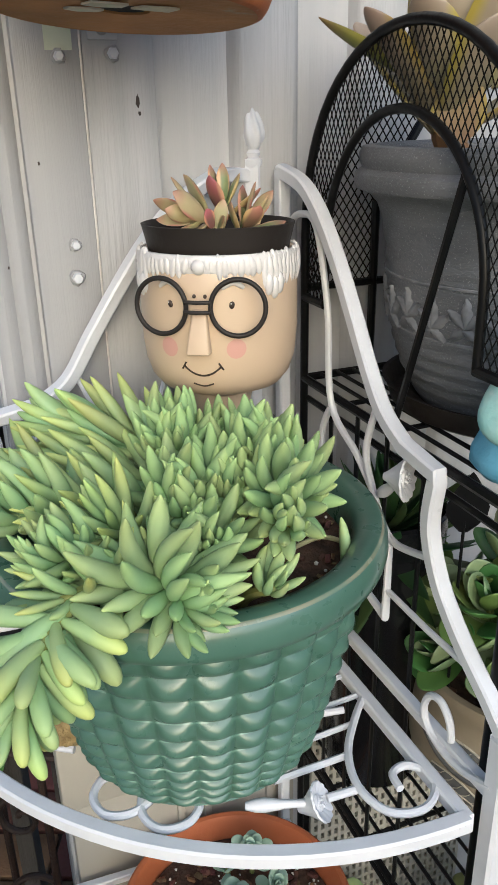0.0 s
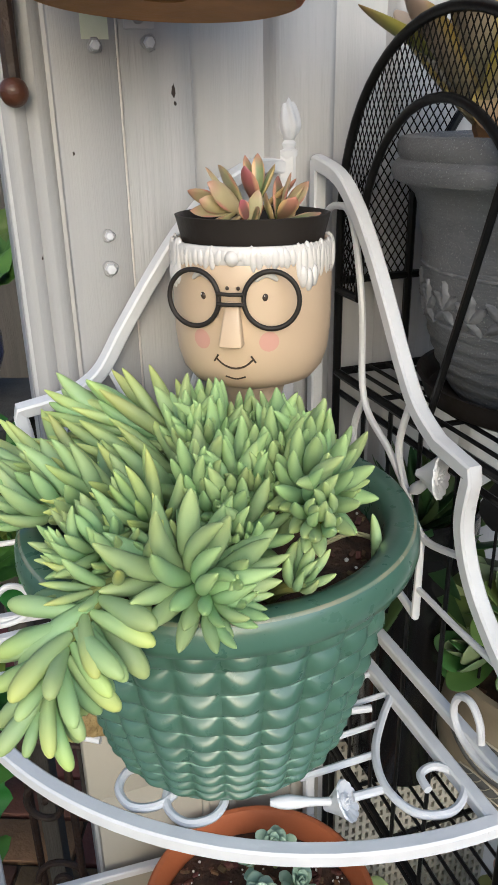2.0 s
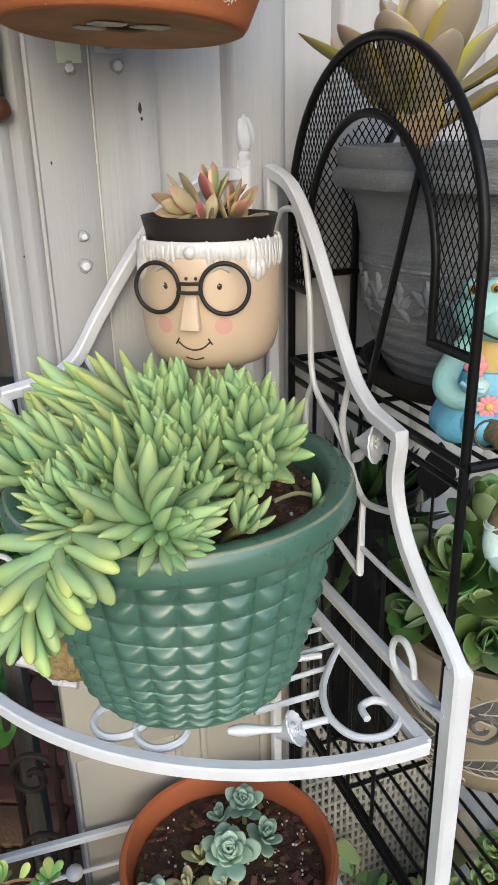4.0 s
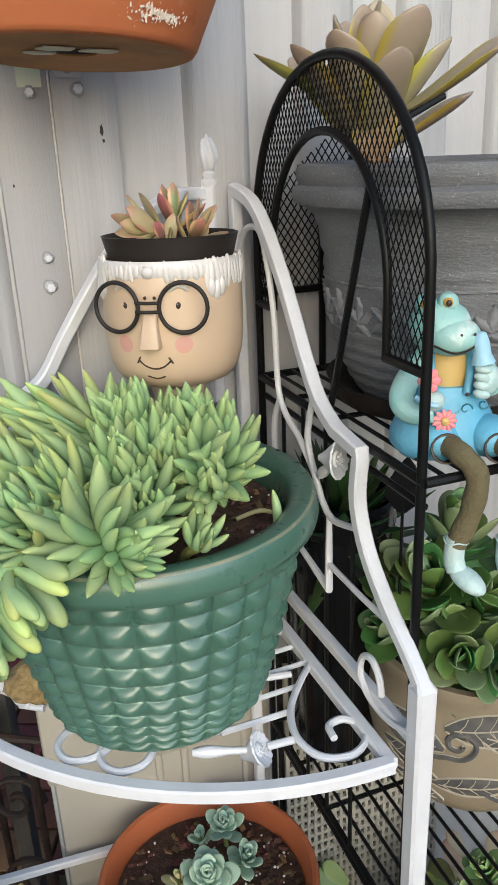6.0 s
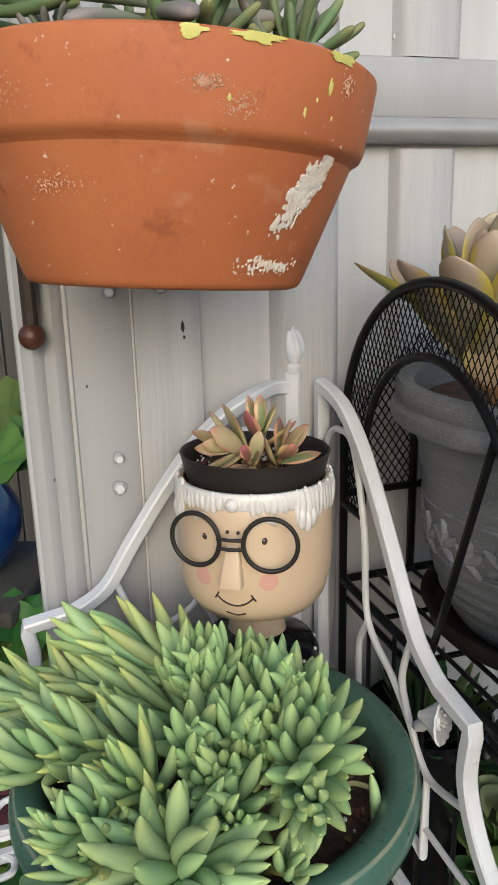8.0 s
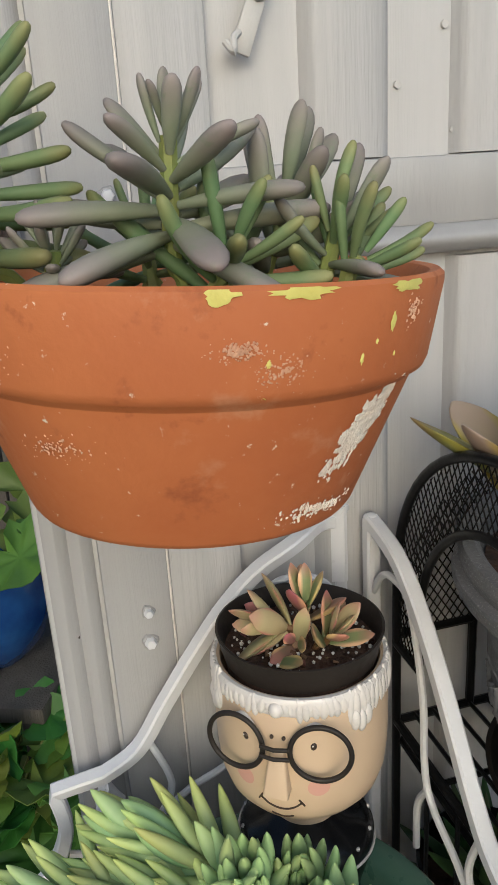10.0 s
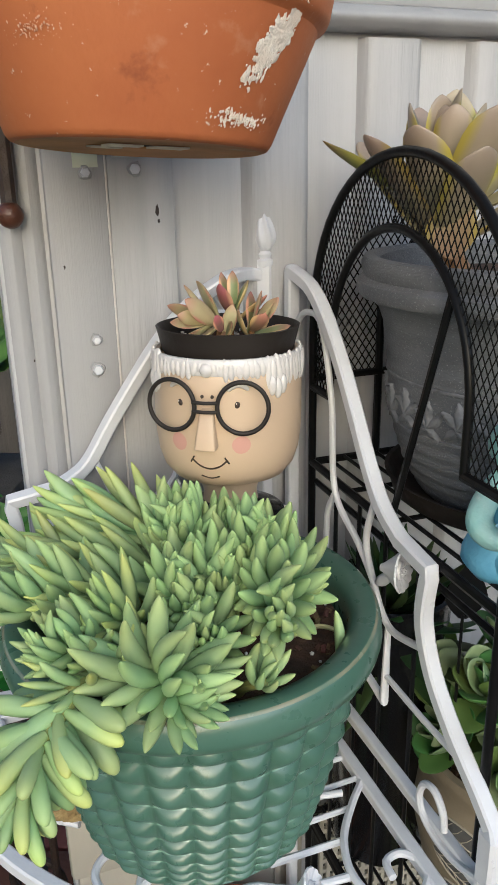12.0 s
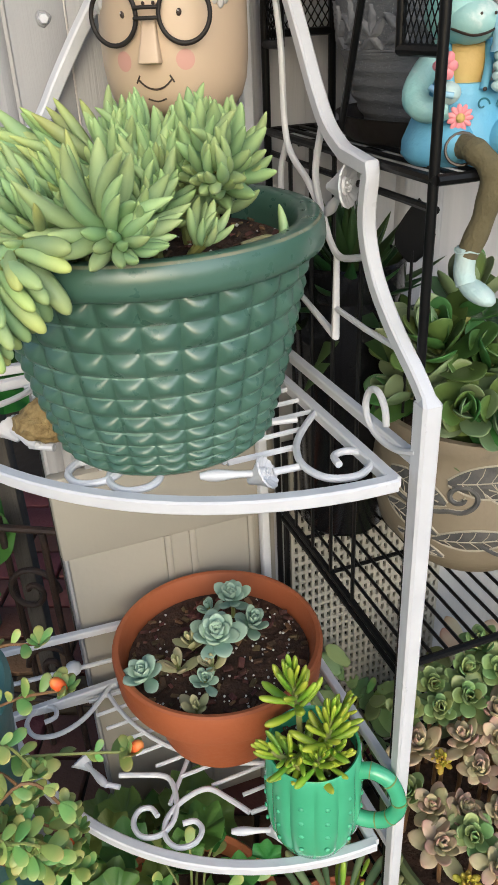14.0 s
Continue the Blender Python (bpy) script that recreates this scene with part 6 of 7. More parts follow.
bp2 = thing("black_pot", (0.135, 0.735, 0.592), "tall glossy black plastic pot at the back of the rack", "plant pot")
part("body", lathe([(0.0, 0.594), (0.050, 0.594), (0.054, 0.60), (0.061, 0.90)], (0.135, 0.735, 0), 56), M["gloss_black"], bp2)
part("rim", lathe([(0.061, 0.90), (0.065, 0.905), (0.066, 0.935), (0.063, 0.938), (0.060, 0.93), (0.058, 0.88)], (0.135, 0.735, 0), 56), M["gloss_black"], bp2)
soil_disc("potting_soil", (0.135, 0.735), 0.058, 0.905, "dark soil in the tall black pot", random.Random(33), 8, 0)
# Dark narrow foliage, made denser and darker to deepen the shade behind the rack.
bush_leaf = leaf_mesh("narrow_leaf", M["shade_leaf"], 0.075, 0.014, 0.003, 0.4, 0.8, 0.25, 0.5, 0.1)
t = thing("succulent", (0.135, 0.735, 0.905), "dark narrow-leaved plant, deepened as shade, in the tall black pot", "plant")
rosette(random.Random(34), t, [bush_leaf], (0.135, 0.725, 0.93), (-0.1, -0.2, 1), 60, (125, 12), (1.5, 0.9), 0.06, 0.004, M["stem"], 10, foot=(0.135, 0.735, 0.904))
t = thing("leaf_stake", (0.192, 0.64, 0.74), "black metal leaf ornament on a thin stake", "ornament")
part("stake", tube([(0.192, 0.64, 0.735), (0.192, 0.64, 0.97)], 0.0016, 6), M["black"], t)
orn = leaf_at(leaf_mesh("ornament_leaf", M["black"], 0.062, 0.040, 0.003, 0.4, 0.9, 0.05, 0.2, 0.05), (0.192, 0.64, 0.955), (0.05, 0, 1), (0, -1, 0.1), 1.0, t)
orn.name = "blade"

# ---- clean terracotta pot with blue-green rosettes on the lower shelf ----
LX, LY = -0.0245, 0.6034
lp = thing("terracotta_pot", (LX, LY, 0.357), "clean orange terracotta pot on the lower shelf of the rack", "flower pot")
prof = [(0.0, 0.3575), (0.074, 0.3575), (0.080, 0.361), (0.108, 0.452), (0.113, 0.456), (0.1255, 0.4575), (0.1275, 0.462), (0.1305, 0.498), (0.1295, 0.5025), (0.1265, 0.5045), (0.122, 0.5035), (0.119, 0.498), (0.113, 0.46), (0.108, 0.44)]
prof = [(r, 0.3575 + (z - 0.3575) * 1.0) for r, z in prof]
part("body", lathe(prof[:4], (LX, LY, 0), 96), M["terracotta_smooth"], lp)
part("rim", lathe(prof[3:], (LX, LY, 0), 96), M["terracotta_smooth"], lp)
rnd = random.Random(16)
soil_disc("potting_soil", (LX, LY), 0.114, 0.474, "dark bark soil with white grains in the clean terracotta pot", rnd, 190, 150, (0.010, 0.006, 0.003))
ROS = [leaf_mesh("spoon_leaf", M["blue_rosette"], 0.026, 0.0165, 0.005, 0.66, 0.35, c, 0.45, 0.16, 8, 10) for c in (0.15, 0.3)]
TAN = [leaf_mesh("faded_leaf", M["tan_leaf"], 0.026, 0.014, 0.005, 0.6, 0.4, c, 0.45, 0.1, 8, 10) for c in (0.15, 0.3)]
for i, (c, n, s, ms, ax) in enumerate((((-0.022, 0.582, 0.528), 30, 1.15, ROS, (0.05, -0.35, 1)), ((-0.106, 0.537, 0.510), 18, 0.95, ROS, (-0.1, -0.3, 1)), ((-0.010, 0.662, 0.520), 22, 0.9, ROS, (0, -0.3, 1)),
                                       ((0.020, 0.622, 0.512), 16, 0.85, ROS, (0.3, -0.2, 1)), ((-0.032, 0.535, 0.502), 14, 0.7, ROS, (0.1, -0.3, 1)), ((-0.040, 0.502, 0.494), 9, 0.85, TAN, (0, -0.2, 1)),
                                       ((-0.072, 0.566, 0.495), 8, 0.95, TAN, (-0.2, -0.1, 1)), ((-0.060, 0.605, 0.497), 8, 0.85, TAN, (-0.2, 0, 1)), ((-0.042, 0.660, 0.502), 10, 0.7, ROS, (-0.3, 0, 1)), ((-0.030, 0.556, 0.506), 8, 0.8, TAN, (-0.3, -0.3, 1)))):
    t = thing("succulent", (c[0], c[1], 0.475), "small powdery blue-green rosette succulent" if ms is ROS else "small faded tan rosette succulent", "succulent", "rosettes in the clean terracotta pot")
    s *= 1.18
    rosette(random.Random(60 + i), t, ms, c, ax, n, (86, 10), (s, s * 0.4), 0.016, 0.003, M["stem"], 6, foot=(c[0], c[1] + 0.008, 0.474))

# ---- cactus-shaped mug planter ----
MX, MY = 0.090, 0.452
mug = thing("mug_planter", (MX, MY, 0.357), "mint green glazed ribbed mug planter with a striped handle", "mug")
prof = [(0.0, 0.3575), (0.036, 0.3575), (0.041, 0.361), (0.047, 0.375), (0.050, 0.40), (0.0505, 0.43), (0.049, 0.462), (0.0475, 0.474), (0.046, 0.4765), (0.0440, 0.475), (0.0445, 0.46), (0.045, 0.44)]
part("body", lathe(prof, (MX, MY, 0), 120, wobble=lambda a, z, k: (-0.0030 * (1 - abs(math.sin(a * 6))) ** 2) if 0.362 < z < 0.47 and k < 8 else 0), M["mug"], mug)
for rib in range(12):
    a = (rib + 0.5) * math.pi / 6
    for z in (0.385, 0.404, 0.423, 0.442):
        r = 0.0485 + 0.0022 * math.sin((z - 0.36) * 28)
        d = Vector((math.cos(a), math.sin(a), 0))
        m = frame_to(d)
        m.translation = Vector((MX, MY, z)) + d * (r - 0.0002)
        part("stud", ball((0.0030, 0.0024, 0.0016), m, None, 8, 6), M["mug"], mug)
hd = Vector((0.96, -0.27, 0)).normalized()
hp = spline([Vector((MX, MY, 0.452)) + hd * 0.046, Vector((MX, MY, 0.457)) + hd * 0.060, Vector((MX, MY, 0.447)) + hd * 0.079, Vector((MX, MY, 0.418)) + hd * 0.088, Vector((MX, MY, 0.396)) + hd * 0.077, Vector((MX, MY, 0.388)) + hd * 0.060, Vector((MX, MY, 0.388)) + hd * 0.046], 7)
hnd = part("handle", tube(hp, 0.0080, 14), M["mug"], mug)
for i in (6, 13, 19, 26, 32):
    part("stripe", tube([hp[i], hp[i] + (hp[i + 1] - hp[i]) * 0.5], 0.0084, 14), M["mug_stripe"], hnd, "olive brushed stripe")
rnd = random.Random(17)
soil_disc("potting_soil", (MX, MY), 0.0452, 0.455, "dark soil in the mint green mug", rnd, 30, 20, (0.005, 0.003, 0.002))
LIM = [leaf_mesh("lime_leaf", M["lime"], 0.036, 0.0088, 0.0065, 0.66, 0.25, c, 0.5) for c in (0.05, 0.15, 0.25)]
for i, (c, ax, n, s) in enumerate((((0.070, 0.452, 0.560), (-0.15, 0.1, 1), 24, 1.05), ((0.108, 0.432, 0.535), (0.15, 0.1, 1), 24, 0.95), ((0.046, 0.418, 0.505), (-0.8, -0.1, 0.7), 16, 0.9), ((0.095, 0.410, 0.505), (0.1, -0.4, 0.9), 18, 0.8),
                                   ((0.122, 0.455, 0.520), (0.5, 0.2, 0.9), 16, 0.85), ((0.070, 0.418, 0.490), (-0.3, -0.7, 0.5), 12, 0.9), ((0.115, 0.420, 0.500), (0.4, -0.3, 0.8), 14, 0.8))):
    t = thing("succulent", (MX, MY, 0.456), "lime green finger-leaved succulent in the mug", "succulent", "succulents in the mug")
    rosette(random.Random(80 + i), t, LIM, c, ax, n, (80, 10), (s, s * 0.5), 0.040, 0.003, M["stem"], 10, foot=(MX + (c[0] - MX) * 0.6, MY + (c[1] - MY) * 0.6, 0.455))
t = thing("shell", rack_pt(0.335, 0.022, 0.361), "small tan dried seed husk at the shelf corner", "husk")
for k in range(5):
    part("scale", ball((0.009, 0.005, 0.004), Matrix.Translation(rack_pt(0.335, 0.022, 0.366)) @ pose(0, 0, 0, 30 * k, 20, 70 * k), None, 10, 6), M["tan_leaf"], t)

grow = Matrix.Translation((MX, MY, 0.3575)) @ Matrix.Diagonal((1.07, 1.07, 1.17, 1)) @ Matrix.Translation((-MX, -MY, -0.3575))
lean_things(grow, (mug["label"], "dark soil in the mint green mug", "lime green finger-leaved succulent in the mug"))

# ---- rough stone on the upper shelf ----
b = bmesh.new()
bmesh.ops.create_icosphere(b, subdivisions=4, radius=1)
for v in b.verts:
    q = 1 + 0.22 * noise.noise(v.co * 1.6) + 0.10 * noise.noise(v.co * 5) + 0.05 * noise.noise(v.co * 14)
    v.co = Vector((v.co.x * 0.032 * q, v.co.y * 0.026 * q, v.co.z * (0.030 if v.co.z > 0 else 0.02) * q * (1 - 0.35 * math.hypot(v.co.x, v.co.y))))
    if v.co.z < -0.016:
        v.co.z = -0.016
b.transform(pose(-0.148, 0.512, 0.854, 0, 0, 25))
single("stone", b, M["rock"], "rough mossy brown stone on the white shelf", "stone")


# ---- beside and under the racks ----
fen = thing("fence", (-1.5, 2.3, 0), "weathered dark board fence behind the plants", "fence", kind="structure")
for k in range(24):
    x = -3.2 + 0.145 * k
    part("plank", box((0.138, 0.02, 1.9 + 0.02 * ((k * 7) % 3)), Matrix.Translation((x, 2.3 + 0.004 * (k % 2), 0.95)), bevel=0.003), M["fence"], fen)
rnd = random.Random(50)
pav = thing("pavement", (-0.6, 0.9, 0), "damp red brick paving beside the wall", "paving", kind="structure")
bk_mesh = finish(box((0.196, 0.094, 0.05), Matrix.Identity(4), bevel=0.004), "brick", M["brick"], 30)
for i in range(7):
    for j in range(14):
        ob = new("brick", bk_mesh)
        ob.parent = pav
        ob.matrix_basis = Matrix.Translation((-0.62 + i * 0.204 + (0.1 if j % 2 else 0), -0.55 + j * 0.102, -0.012 + rnd.uniform(-0.002, 0.003))) @ pose(0, 0, 0, rnd.uniform(-1, 1), rnd.uniform(-1, 1), rnd.uniform(-1, 1))

GER = []
for s in range(3):
    b = bmesh.new()
    gr = random.Random(90 + s)
    c = b.verts.new((0, 0.012, -0.004))
    n = 28
    r1, r2 = [], []
    for k in range(n):
        a = 2 * math.pi * k / n + math.pi / 2
        q = 0.034 * (1 + 0.10 * math.cos(7 * a) + gr.uniform(-0.04, 0.04)) * (0.45 if abs(k - n / 2) < 1.1 else 1)
        r1.append(b.verts.new((0.5 * q * math.cos(a), 0.012 + 0.5 * q * math.sin(a), 0.002 * math.cos(7 * a))))
        r2.append(b.verts.new((q * math.cos(a), 0.012 + q * math.sin(a), 0.004 + 0.005 * math.cos(7 * a) + gr.uniform(-0.002, 0.002))))
    for k in range(n):
        j = (k + 1) % n
        b.faces.new((c, r1[k], r1[j]))
        b.faces.new((r1[k], r2[k], r2[j], r1[j]))
    r = bmesh.ops.extrude_face_region(b, geom=b.faces[:])
    bmesh.ops.translate(b, vec=(0, 0, -0.0006), verts=[v for v in r["geom"] if isinstance(v, bmesh.types.BMVert)])
    GER.append(finish(b, "lobed_leaf", M["geranium"], 60))


def bush(name, center, radius, n, label, category, seed, meshes, scale=(0.8, 1.5), stems=True, group=""):
    """Lobed or oval leaves on thin stalks that rise from one foot."""
    br_ = random.Random(seed)
    foot = Vector((center[0], center[1], center[2] - radius[2]))
    t = thing(name, foot, label, category, group)
    sb = bmesh.new()
    for k in range(n):
        d = Vector((br_.gauss(0, 1), br_.gauss(0, 1), br_.gauss(0.25, 0.8))).normalized() * br_.uniform(0.45, 1.0)
        p = Vector((center[0] + d.x * radius[0], center[1] + d.y * radius[1], center[2] + d.z * radius[2]))
        out = Vector((d.x, d.y, d.z * 0.3 + br_.uniform(-0.3, 0.2)))
        upv = Vector((d.x * 0.7 + br_.uniform(-0.4, 0.4), d.y * 0.7 - 0.35 + br_.uniform(-0.4, 0.4), 0.9))
        leaf_at(br_.choice(meshes), p, out, upv, br_.uniform(*scale), t)
        if k % 3 == 0:
            tube(spline([foot + Vector((br_.uniform(-0.01, 0.01), br_.uniform(-0.01, 0.01), 0)), foot.lerp(p, 0.5) + Vector((0, 0, 0.02)), p], 3), 0.0016, 5, sb)
    part("stem", sb, M["stem"], t, kind="stuff")
    return t


# geranium, cobalt pot and stand to the side of the wall
st = thing("plant_stand", (-0.50, 1.05, 0), "dark weathered wooden plant stand", "stand")
part("top", box((0.24, 0.24, 0.025), Matrix.Translation((-0.50, 1.05, 0.91)), bevel=0.004), M["fence"], st)
for x in (-0.60, -0.40):
    for y in (0.95, 1.15):
        part("leg", box((0.03, 0.03, 0.90), Matrix.Translation((x, y, 0.4475)), bevel=0.003), M["fence"], st)
bp_ = thing("blue_pot", (-0.50, 1.05, 0.9225), "glossy cobalt blue glazed pot", "flower pot")
part("body", lathe([(0.0, 0.813), (0.05, 0.813), (0.075, 0.84), (0.09, 0.88), (0.09, 0.91), (0.075, 0.94), (0.07, 0.95), (0.066, 0.948), (0.062, 0.92)], (-0.50, 1.05, 0.11), 64), M["blue_pot"], bp_)
bush("geranium", (-0.52, 1.05, 1.11), (0.15, 0.13, 0.07), 22, "leafy green geranium in the cobalt pot", "geranium", 101, GER, (1.0, 1.7))
bush("geranium", (-0.47, 0.90, 0.81), (0.17, 0.09, 0.14), 84, "lush green geranium foliage below the cobalt pot", "geranium", 102, GER, (1.0, 1.7))
bush("geranium", (-0.58, 0.85, 0.45), (0.18, 0.14, 0.28), 60, "lush green geranium foliage near the ground", "geranium", 103, GER, (1.0, 1.8))
t = thing("geranium_flower", (-0.52, 0.96, 1.03), "magenta geranium flower head", "flower")
pt = leaf_mesh("petal", M["petal"], 0.016, 0.013, 0.0015, 0.65, 0.1, 0.1, 0.3, 0.05, 5, 8)
fr = random.Random(7)
for k in range(60):
    d = Vector((fr.gauss(0, 1), fr.gauss(0, 1), fr.gauss(0, 1))).normalized()
    ob = leaf_at(pt, Vector((-0.535, 0.955, 1.045)) + d * 0.022, Vector((fr.gauss(0, 1), fr.gauss(0, 1), fr.gauss(0, 1))), d, 1.0, t)
    ob.name = "petal"
part("stalk", tube([(-0.53, 0.98, 0.88), (-0.535, 0.955, 1.045)], 0.0025, 6), M["stem"], t)

# dark wrought-iron stand on the bricks
ir = thing("iron_stand", (-0.34, 0.80, 0), "dark wrought-iron scrolled stand on the bricks", "stand")
for x, y in ((-0.30, 0.80), (-0.38, 0.84)):
    part("leg", tube([(x, y, 0.012), (x, y, 0.52)], 0.006, 8), M["iron"], ir)
for cx, cz, sg in ((-0.34, 0.40, 1), (-0.33, 0.24, -1)):
    pts = [(cx + sg * (0.045 * (1 - k / 34)) * math.cos(k / 30 * 9), 0.81, cz + (0.05 * (1 - k / 34)) * math.sin(k / 30 * 9)) for k in range(31)]
    part("scroll", tube(pts, 0.005, 8), M["iron"], ir)
part("bar", tube([(-0.42, 0.82, 0.52), (-0.26, 0.80, 0.52)], 0.006, 8), M["iron"], ir)
part("bar", tube([(-0.42, 0.82, 0.16), (-0.26, 0.80, 0.16)], 0.006, 8), M["iron"], ir)

# tall teal planter with a trailing small-leaved plant
tl = thing("teal_planter", (-0.335, 0.43, 0.012), "tall dull teal glazed planter beside the rack", "planter")
part("body", lathe([(0.0, 0.013), (0.075, 0.013), (0.08, 0.03), (0.100, 0.45), (0.108, 0.545), (0.114, 0.555), (0.114, 0.572), (0.108, 0.576), (0.101, 0.57), (0.098, 0.53)], (-0.335, 0.43, 0), 72), M["teal_pot"], tl)
rnd = random.Random(18)
soil_disc("potting_soil", (-0.335, 0.43), 0.0995, 0.552, "dark soil in the teal planter", rnd, 10, 0)
PUR = [leaf_mesh("oval_leaf", M["purslane"], 0.024, 0.0125, 0.0028, 0.6, 0.2, c, 0.3, 0.05, 7, 8) for c in (0.05, 0.2)]
BUD = leaf_mesh("bud_leaf", M["bud"], 0.012, 0.0078, 0.0078, 0.5, 0.3, 0.0, 0.4)


def trailing(points, n, seed, buds=(), r=0.0016):
    pr = random.Random(seed)
    t = thing("purslane", points[0], "trailing purslane stem with small oval leaves and orange buds", "purslane", "trailing purslane stems")
    sp = spline(points, 8)
    part("stem", tube(sp, r, 6), M["brown_stem"] if seed % 2 else M["stem"], t)
    for k in range(n):
        q = pr.uniform(0.25, 1.0)
        i = min(int(q * (len(sp) - 1)), len(sp) - 2)
        d = (sp[i + 1] - sp[i]).normalized()
        side = Vector((pr.gauss(0, 1), pr.gauss(0, 1), pr.gauss(0.4, 0.8)))
        out = (side - d * side.dot(d)).normalized() + d * 0.5
        leaf_at(pr.choice(PUR), sp[i], out, Vector((pr.uniform(-0.4, 0.4), -0.5, 1)), pr.uniform(0.6, 1.15), t)
    for k in range(7):
        a = k * 2.4
        leaf_at(pr.choice(PUR), sp[-1], Vector((math.cos(a), math.sin(a), 0.5)), Vector((0, 0, 1)), pr.uniform(0.5, 0.9), t)
    if buds:
        ob = leaf_at(BUD, sp[-1], buds, (0, -0.3, 1), 1.7, t)
        ob.name = "bud"


trailing([(-0.30, 0.42, 0.56), (-0.24, 0.42, 0.575), (-0.20, 0.43, 0.585), (-0.158, 0.437, 0.588)], 14, 1, (-0.6, -0.1, 0.8))
trailing([(-0.30, 0.40, 0.56), (-0.22, 0.40, 0.535), (-0.16, 0.415, 0.52), (-0.098, 0.425, 0.512)], 18, 2, (0.6, -0.1, 0.8))
trailing([(-0.31, 0.44, 0.56), (-0.27, 0.455, 0.60), (-0.23, 0.47, 0.615), (-0.192, 0.475, 0.612)], 12, 3)
trailing([(-0.30, 0.37, 0.56), (-0.25, 0.33, 0.52), (-0.20, 0.35, 0.44), (-0.15, 0.365, 0.40)], 22, 4)
trailing([(-0.30, 0.36, 0.56), (-0.26, 0.31, 0.50), (-0.22, 0.32, 0.43), (-0.20, 0.335, 0.38)], 22, 5, (0.3, -0.5, 0.5))
trailing([(-0.28, 0.36, 0.56), (-0.22, 0.33, 0.52), (-0.19, 0.34, 0.47), (-0.175, 0.345, 0.43)], 24, 6)
trailing([(-0.28, 0.35, 0.56), (-0.24, 0.31, 0.46), (-0.20, 0.32, 0.36), (-0.16, 0.335, 0.33)], 24, 7)
trailing([(-0.30, 0.35, 0.56), (-0.25, 0.30, 0.48), (-0.215, 0.31, 0.40), (-0.19, 0.315, 0.34)], 24, 8)
trailing([(-0.29, 0.36, 0.55), (-0.25, 0.34, 0.48), (-0.215, 0.345, 0.44), (-0.20, 0.35, 0.455)], 20, 9)

pr = random.Random(77)
for k in range(9):
    x1, y1, z1 = pr.uniform(-0.25, -0.14), pr.uniform(0.33, 0.43), pr.uniform(0.38, 0.56)
    trailing([(-0.29, 0.37, 0.56), (-0.27 + 0.03 * pr.random(), 0.32, 0.50), (x1 - 0.03, y1 - 0.01, z1 + 0.05), (x1, y1, z1)], 16, 20 + k, (pr.uniform(-0.5, 0.5), -0.3, 0.7) if k % 5 == 0 else ())

# plants on the ground under the rack
gp = thing("terracotta_pot", (-0.06, 0.44, 0.013), "old terracotta pot on the bricks under the rack", "flower pot")
part("body", lathe([(0.0, 0.014), (0.07, 0.014), (0.095, 0.15), (0.105, 0.155), (0.11, 0.195), (0.106, 0.2), (0.100, 0.195), (0.095, 0.15)], (-0.06, 0.44, 0), 64), M["terracotta"], gp)
rnd = random.Random(19)
soil_disc("potting_soil", (-0.06, 0.44), 0.097, 0.170, "dark soil in the old terracotta pot", rnd, 20, 0)
bush("leafy_plant", (-0.06, 0.44, 0.225), (0.11, 0.09, 0.055), 60, "low green leafy plant in the old terracotta pot", "plant", 111, GER + PUR + PUR, (0.6, 1.1))
gp2 = thing("terracotta_pot", (0.13, 0.42, 0.013), "small terracotta pot on the bricks under the rack", "flower pot")
part("body", lathe([(0.0, 0.014), (0.06, 0.014), (0.08, 0.12), (0.09, 0.125), (0.094, 0.16), (0.09, 0.164), (0.085, 0.16), (0.08, 0.12)], (0.13, 0.42, 0), 64), M["terracotta_smooth"], gp2)
soil_disc("potting_soil", (0.13, 0.42), 0.082, 0.142, "dark soil in the small terracotta pot", rnd, 20, 0)
bush("leafy_plant", (0.12, 0.42, 0.20), (0.08, 0.07, 0.06), 44, "narrow-leaved plant in the small terracotta pot", "plant", 112, FIG + LIM, (0.6, 1.0))
bush("geranium", (-0.15, 0.56, 0.10), (0.14, 0.10, 0.10), 40, "green leaves spreading over the bricks", "geranium", 113, GER, (0.8, 1.4))

# low olive planter of pale rosettes, and the panel behind
ol = thing("olive_planter", (0.35, 0.56, 0.012), "round olive green planter packed with pale rosettes", "planter")
part("body", lathe([(0.0, 0.013), (0.12, 0.013), (0.155, 0.19), (0.166, 0.195), (0.168, 0.222), (0.162, 0.227), (0.155, 0.222), (0.15, 0.19)], (0.35, 0.56, 0), 80), M["olive"], ol)
rnd = random.Random(20)
soil_disc("potting_soil", (0.35, 0.56), 0.153, 0.205, "dark soil in the olive planter", rnd, 30, 0)
GHO = [leaf_mesh("rosette_leaf", M["ghost"], 0.034, 0.019, 0.006, 0.62, 0.45, c, 0.5, 0.12, 8, 10) for c in (0.15, 0.3)]
GRE = [leaf_mesh("rosette_leaf_green", M["rosette_green"], 0.036, 0.022, 0.005, 0.62, 0.3, c, 0.45, 0.12, 8, 10) for c in (0.1, 0.2)]
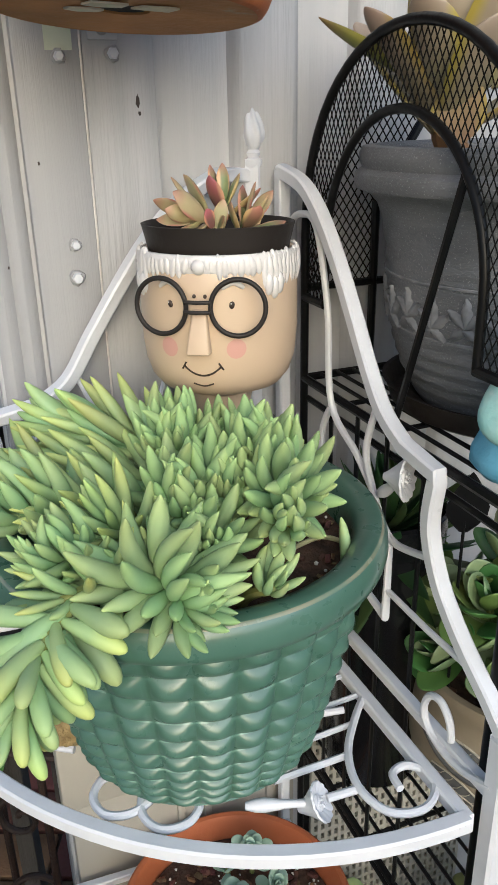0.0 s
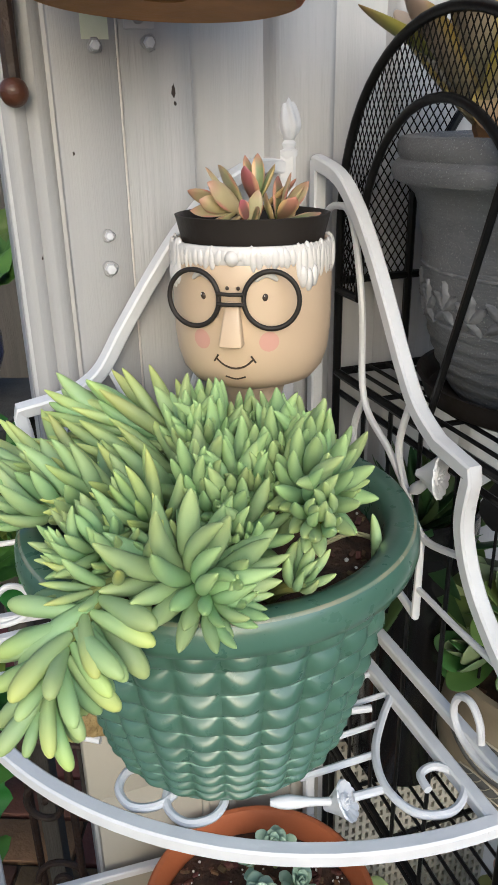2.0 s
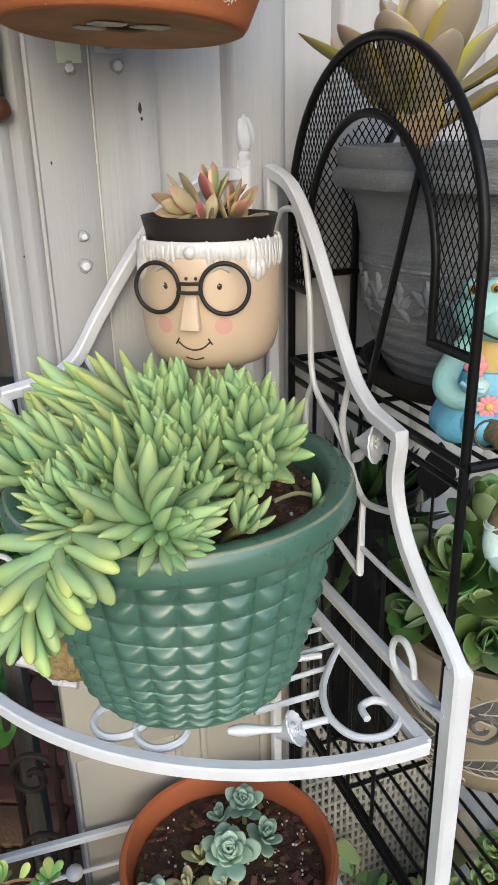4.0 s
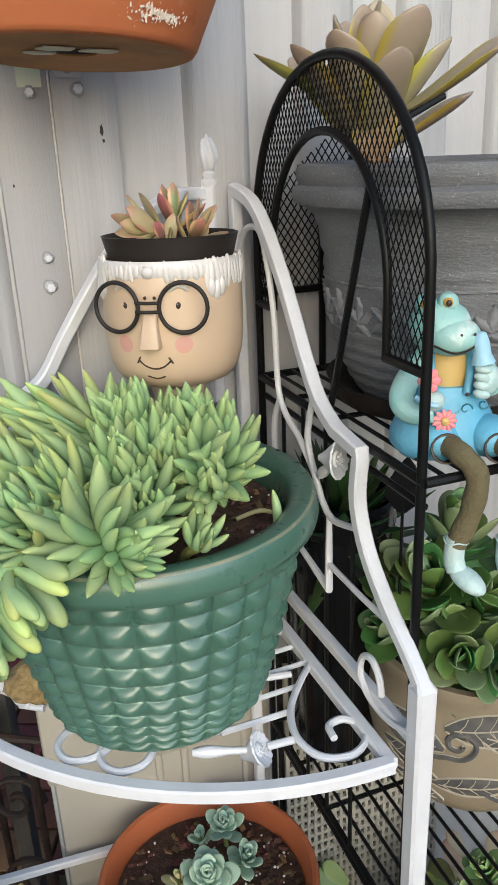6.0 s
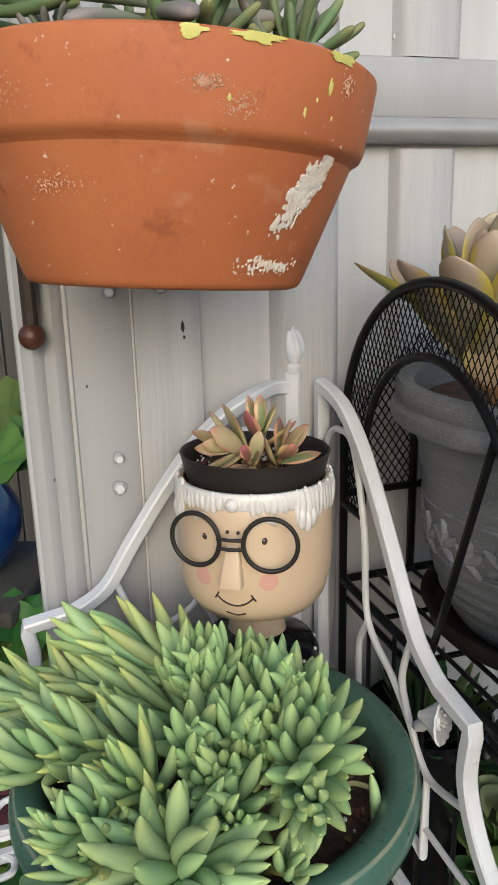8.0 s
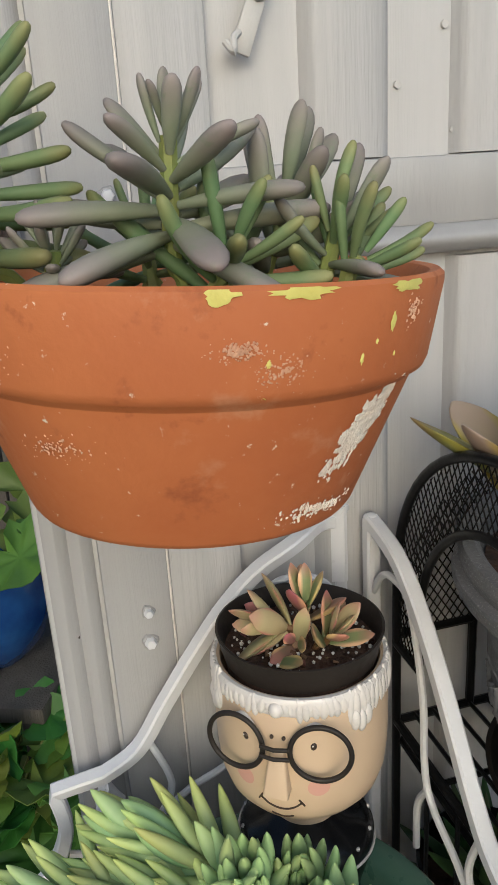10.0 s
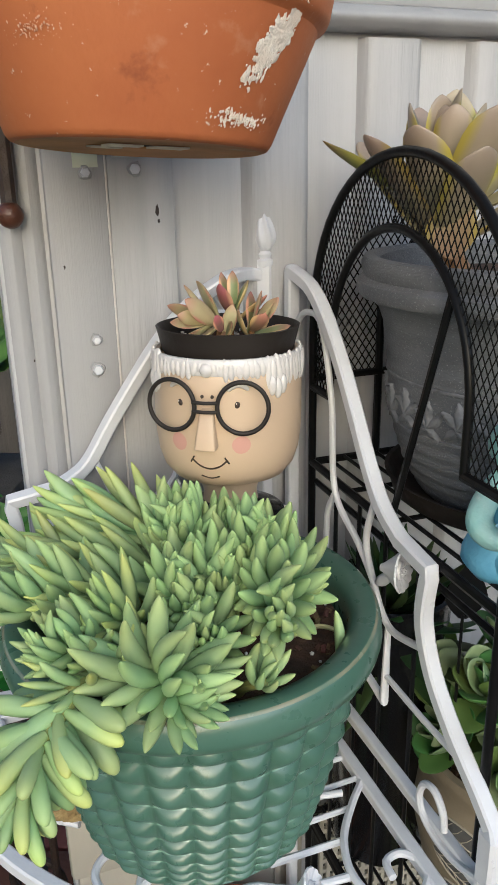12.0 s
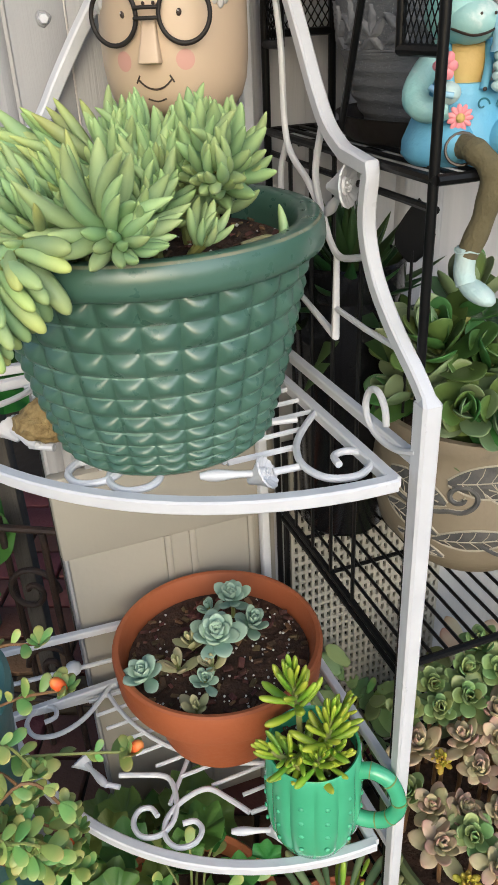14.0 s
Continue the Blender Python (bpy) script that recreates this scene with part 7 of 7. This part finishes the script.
GOL = [leaf_mesh("golden_leaf", M["gold"], 0.016, 0.008, 0.005, 0.6, 0.3, 0.1, 0.5)]
for i in range(44):
    gr = random.Random(200 + i)
    a, q = i * 2.39996, 0.148 * math.sqrt((i + 0.5) / 44)
    x, y = 0.35 + q * math.cos(a), 0.56 + q * math.sin(a)
    z = 0.265 + 0.075 * (1 - q / 0.15) + max(0, (y - 0.53)) * 0.75 + gr.uniform(-0.012, 0.012)
    ms = GHO if i % 6 not in (2, 5) else GRE if i % 6 == 2 else GOL if i % 4 == 1 else GHO
    if y > 0.62 and x < 0.36:
        ms = GRE
    t = thing("succulent", (x, y, 0.207), {id(GHO): "pinkish grey rosette succulent in the olive planter", id(GRE): "green broad-leaved rosette in the olive planter", id(GOL): "golden yellow sedum in the olive planter"}[id(ms)], "succulent", "rosettes in the olive planter")
    rosette(gr, t, ms, (x, y, z), (gr.uniform(-0.4, 0.3), gr.uniform(-0.8, -0.1), 1), 20, (86, 10), (gr.uniform(0.8, 1.25), 0.42), 0.022, 0.003, M["brown_stem"], 7, foot=(x, y, 0.206))
# leafy plants that grow up against the panel and the wall behind the planter
bush("leafy_plant", (0.165, 0.765, 0.160), (0.085, 0.050, 0.146), 46, "green broad-leaved plant growing against the slotted panel", "plant", 121, GRE + PUR, (0.9, 1.6))
bush("leafy_plant", (0.340, 0.775, 0.180), (0.095, 0.040, 0.166), 54, "green broad-leaved plant growing behind the olive planter", "plant", 122, GRE + PUR + GHO, (0.9, 1.6))
pf = thing("slotted_panel", on_wall(0.16, 0.03, 0.0), "cream slotted plastic panel leaning on the wall", "panel")
b = bmesh.new()
for k in range(25):
    wall_box(0.060 + k * 0.0105, 0.0655 + k * 0.0105, 0.024, 0.030, 0.012, 0.66, 0, b)
for k in range(38):
    wall_box(0.060, 0.318, 0.0245, 0.0295, 0.012 + k * 0.0173, 0.019 + k * 0.0173, 0, b)
part("lattice", b, M["perforated"], pf, smooth=0)
# Dark sheet added behind the lattice to stand in for shade in the slots.
part("backing", wall_box(0.060, 0.318, 0.002, 0.010, 0.012, 0.66, 0), M["dark"], pf, "dark sheet added as the shade behind the slots", smooth=0)
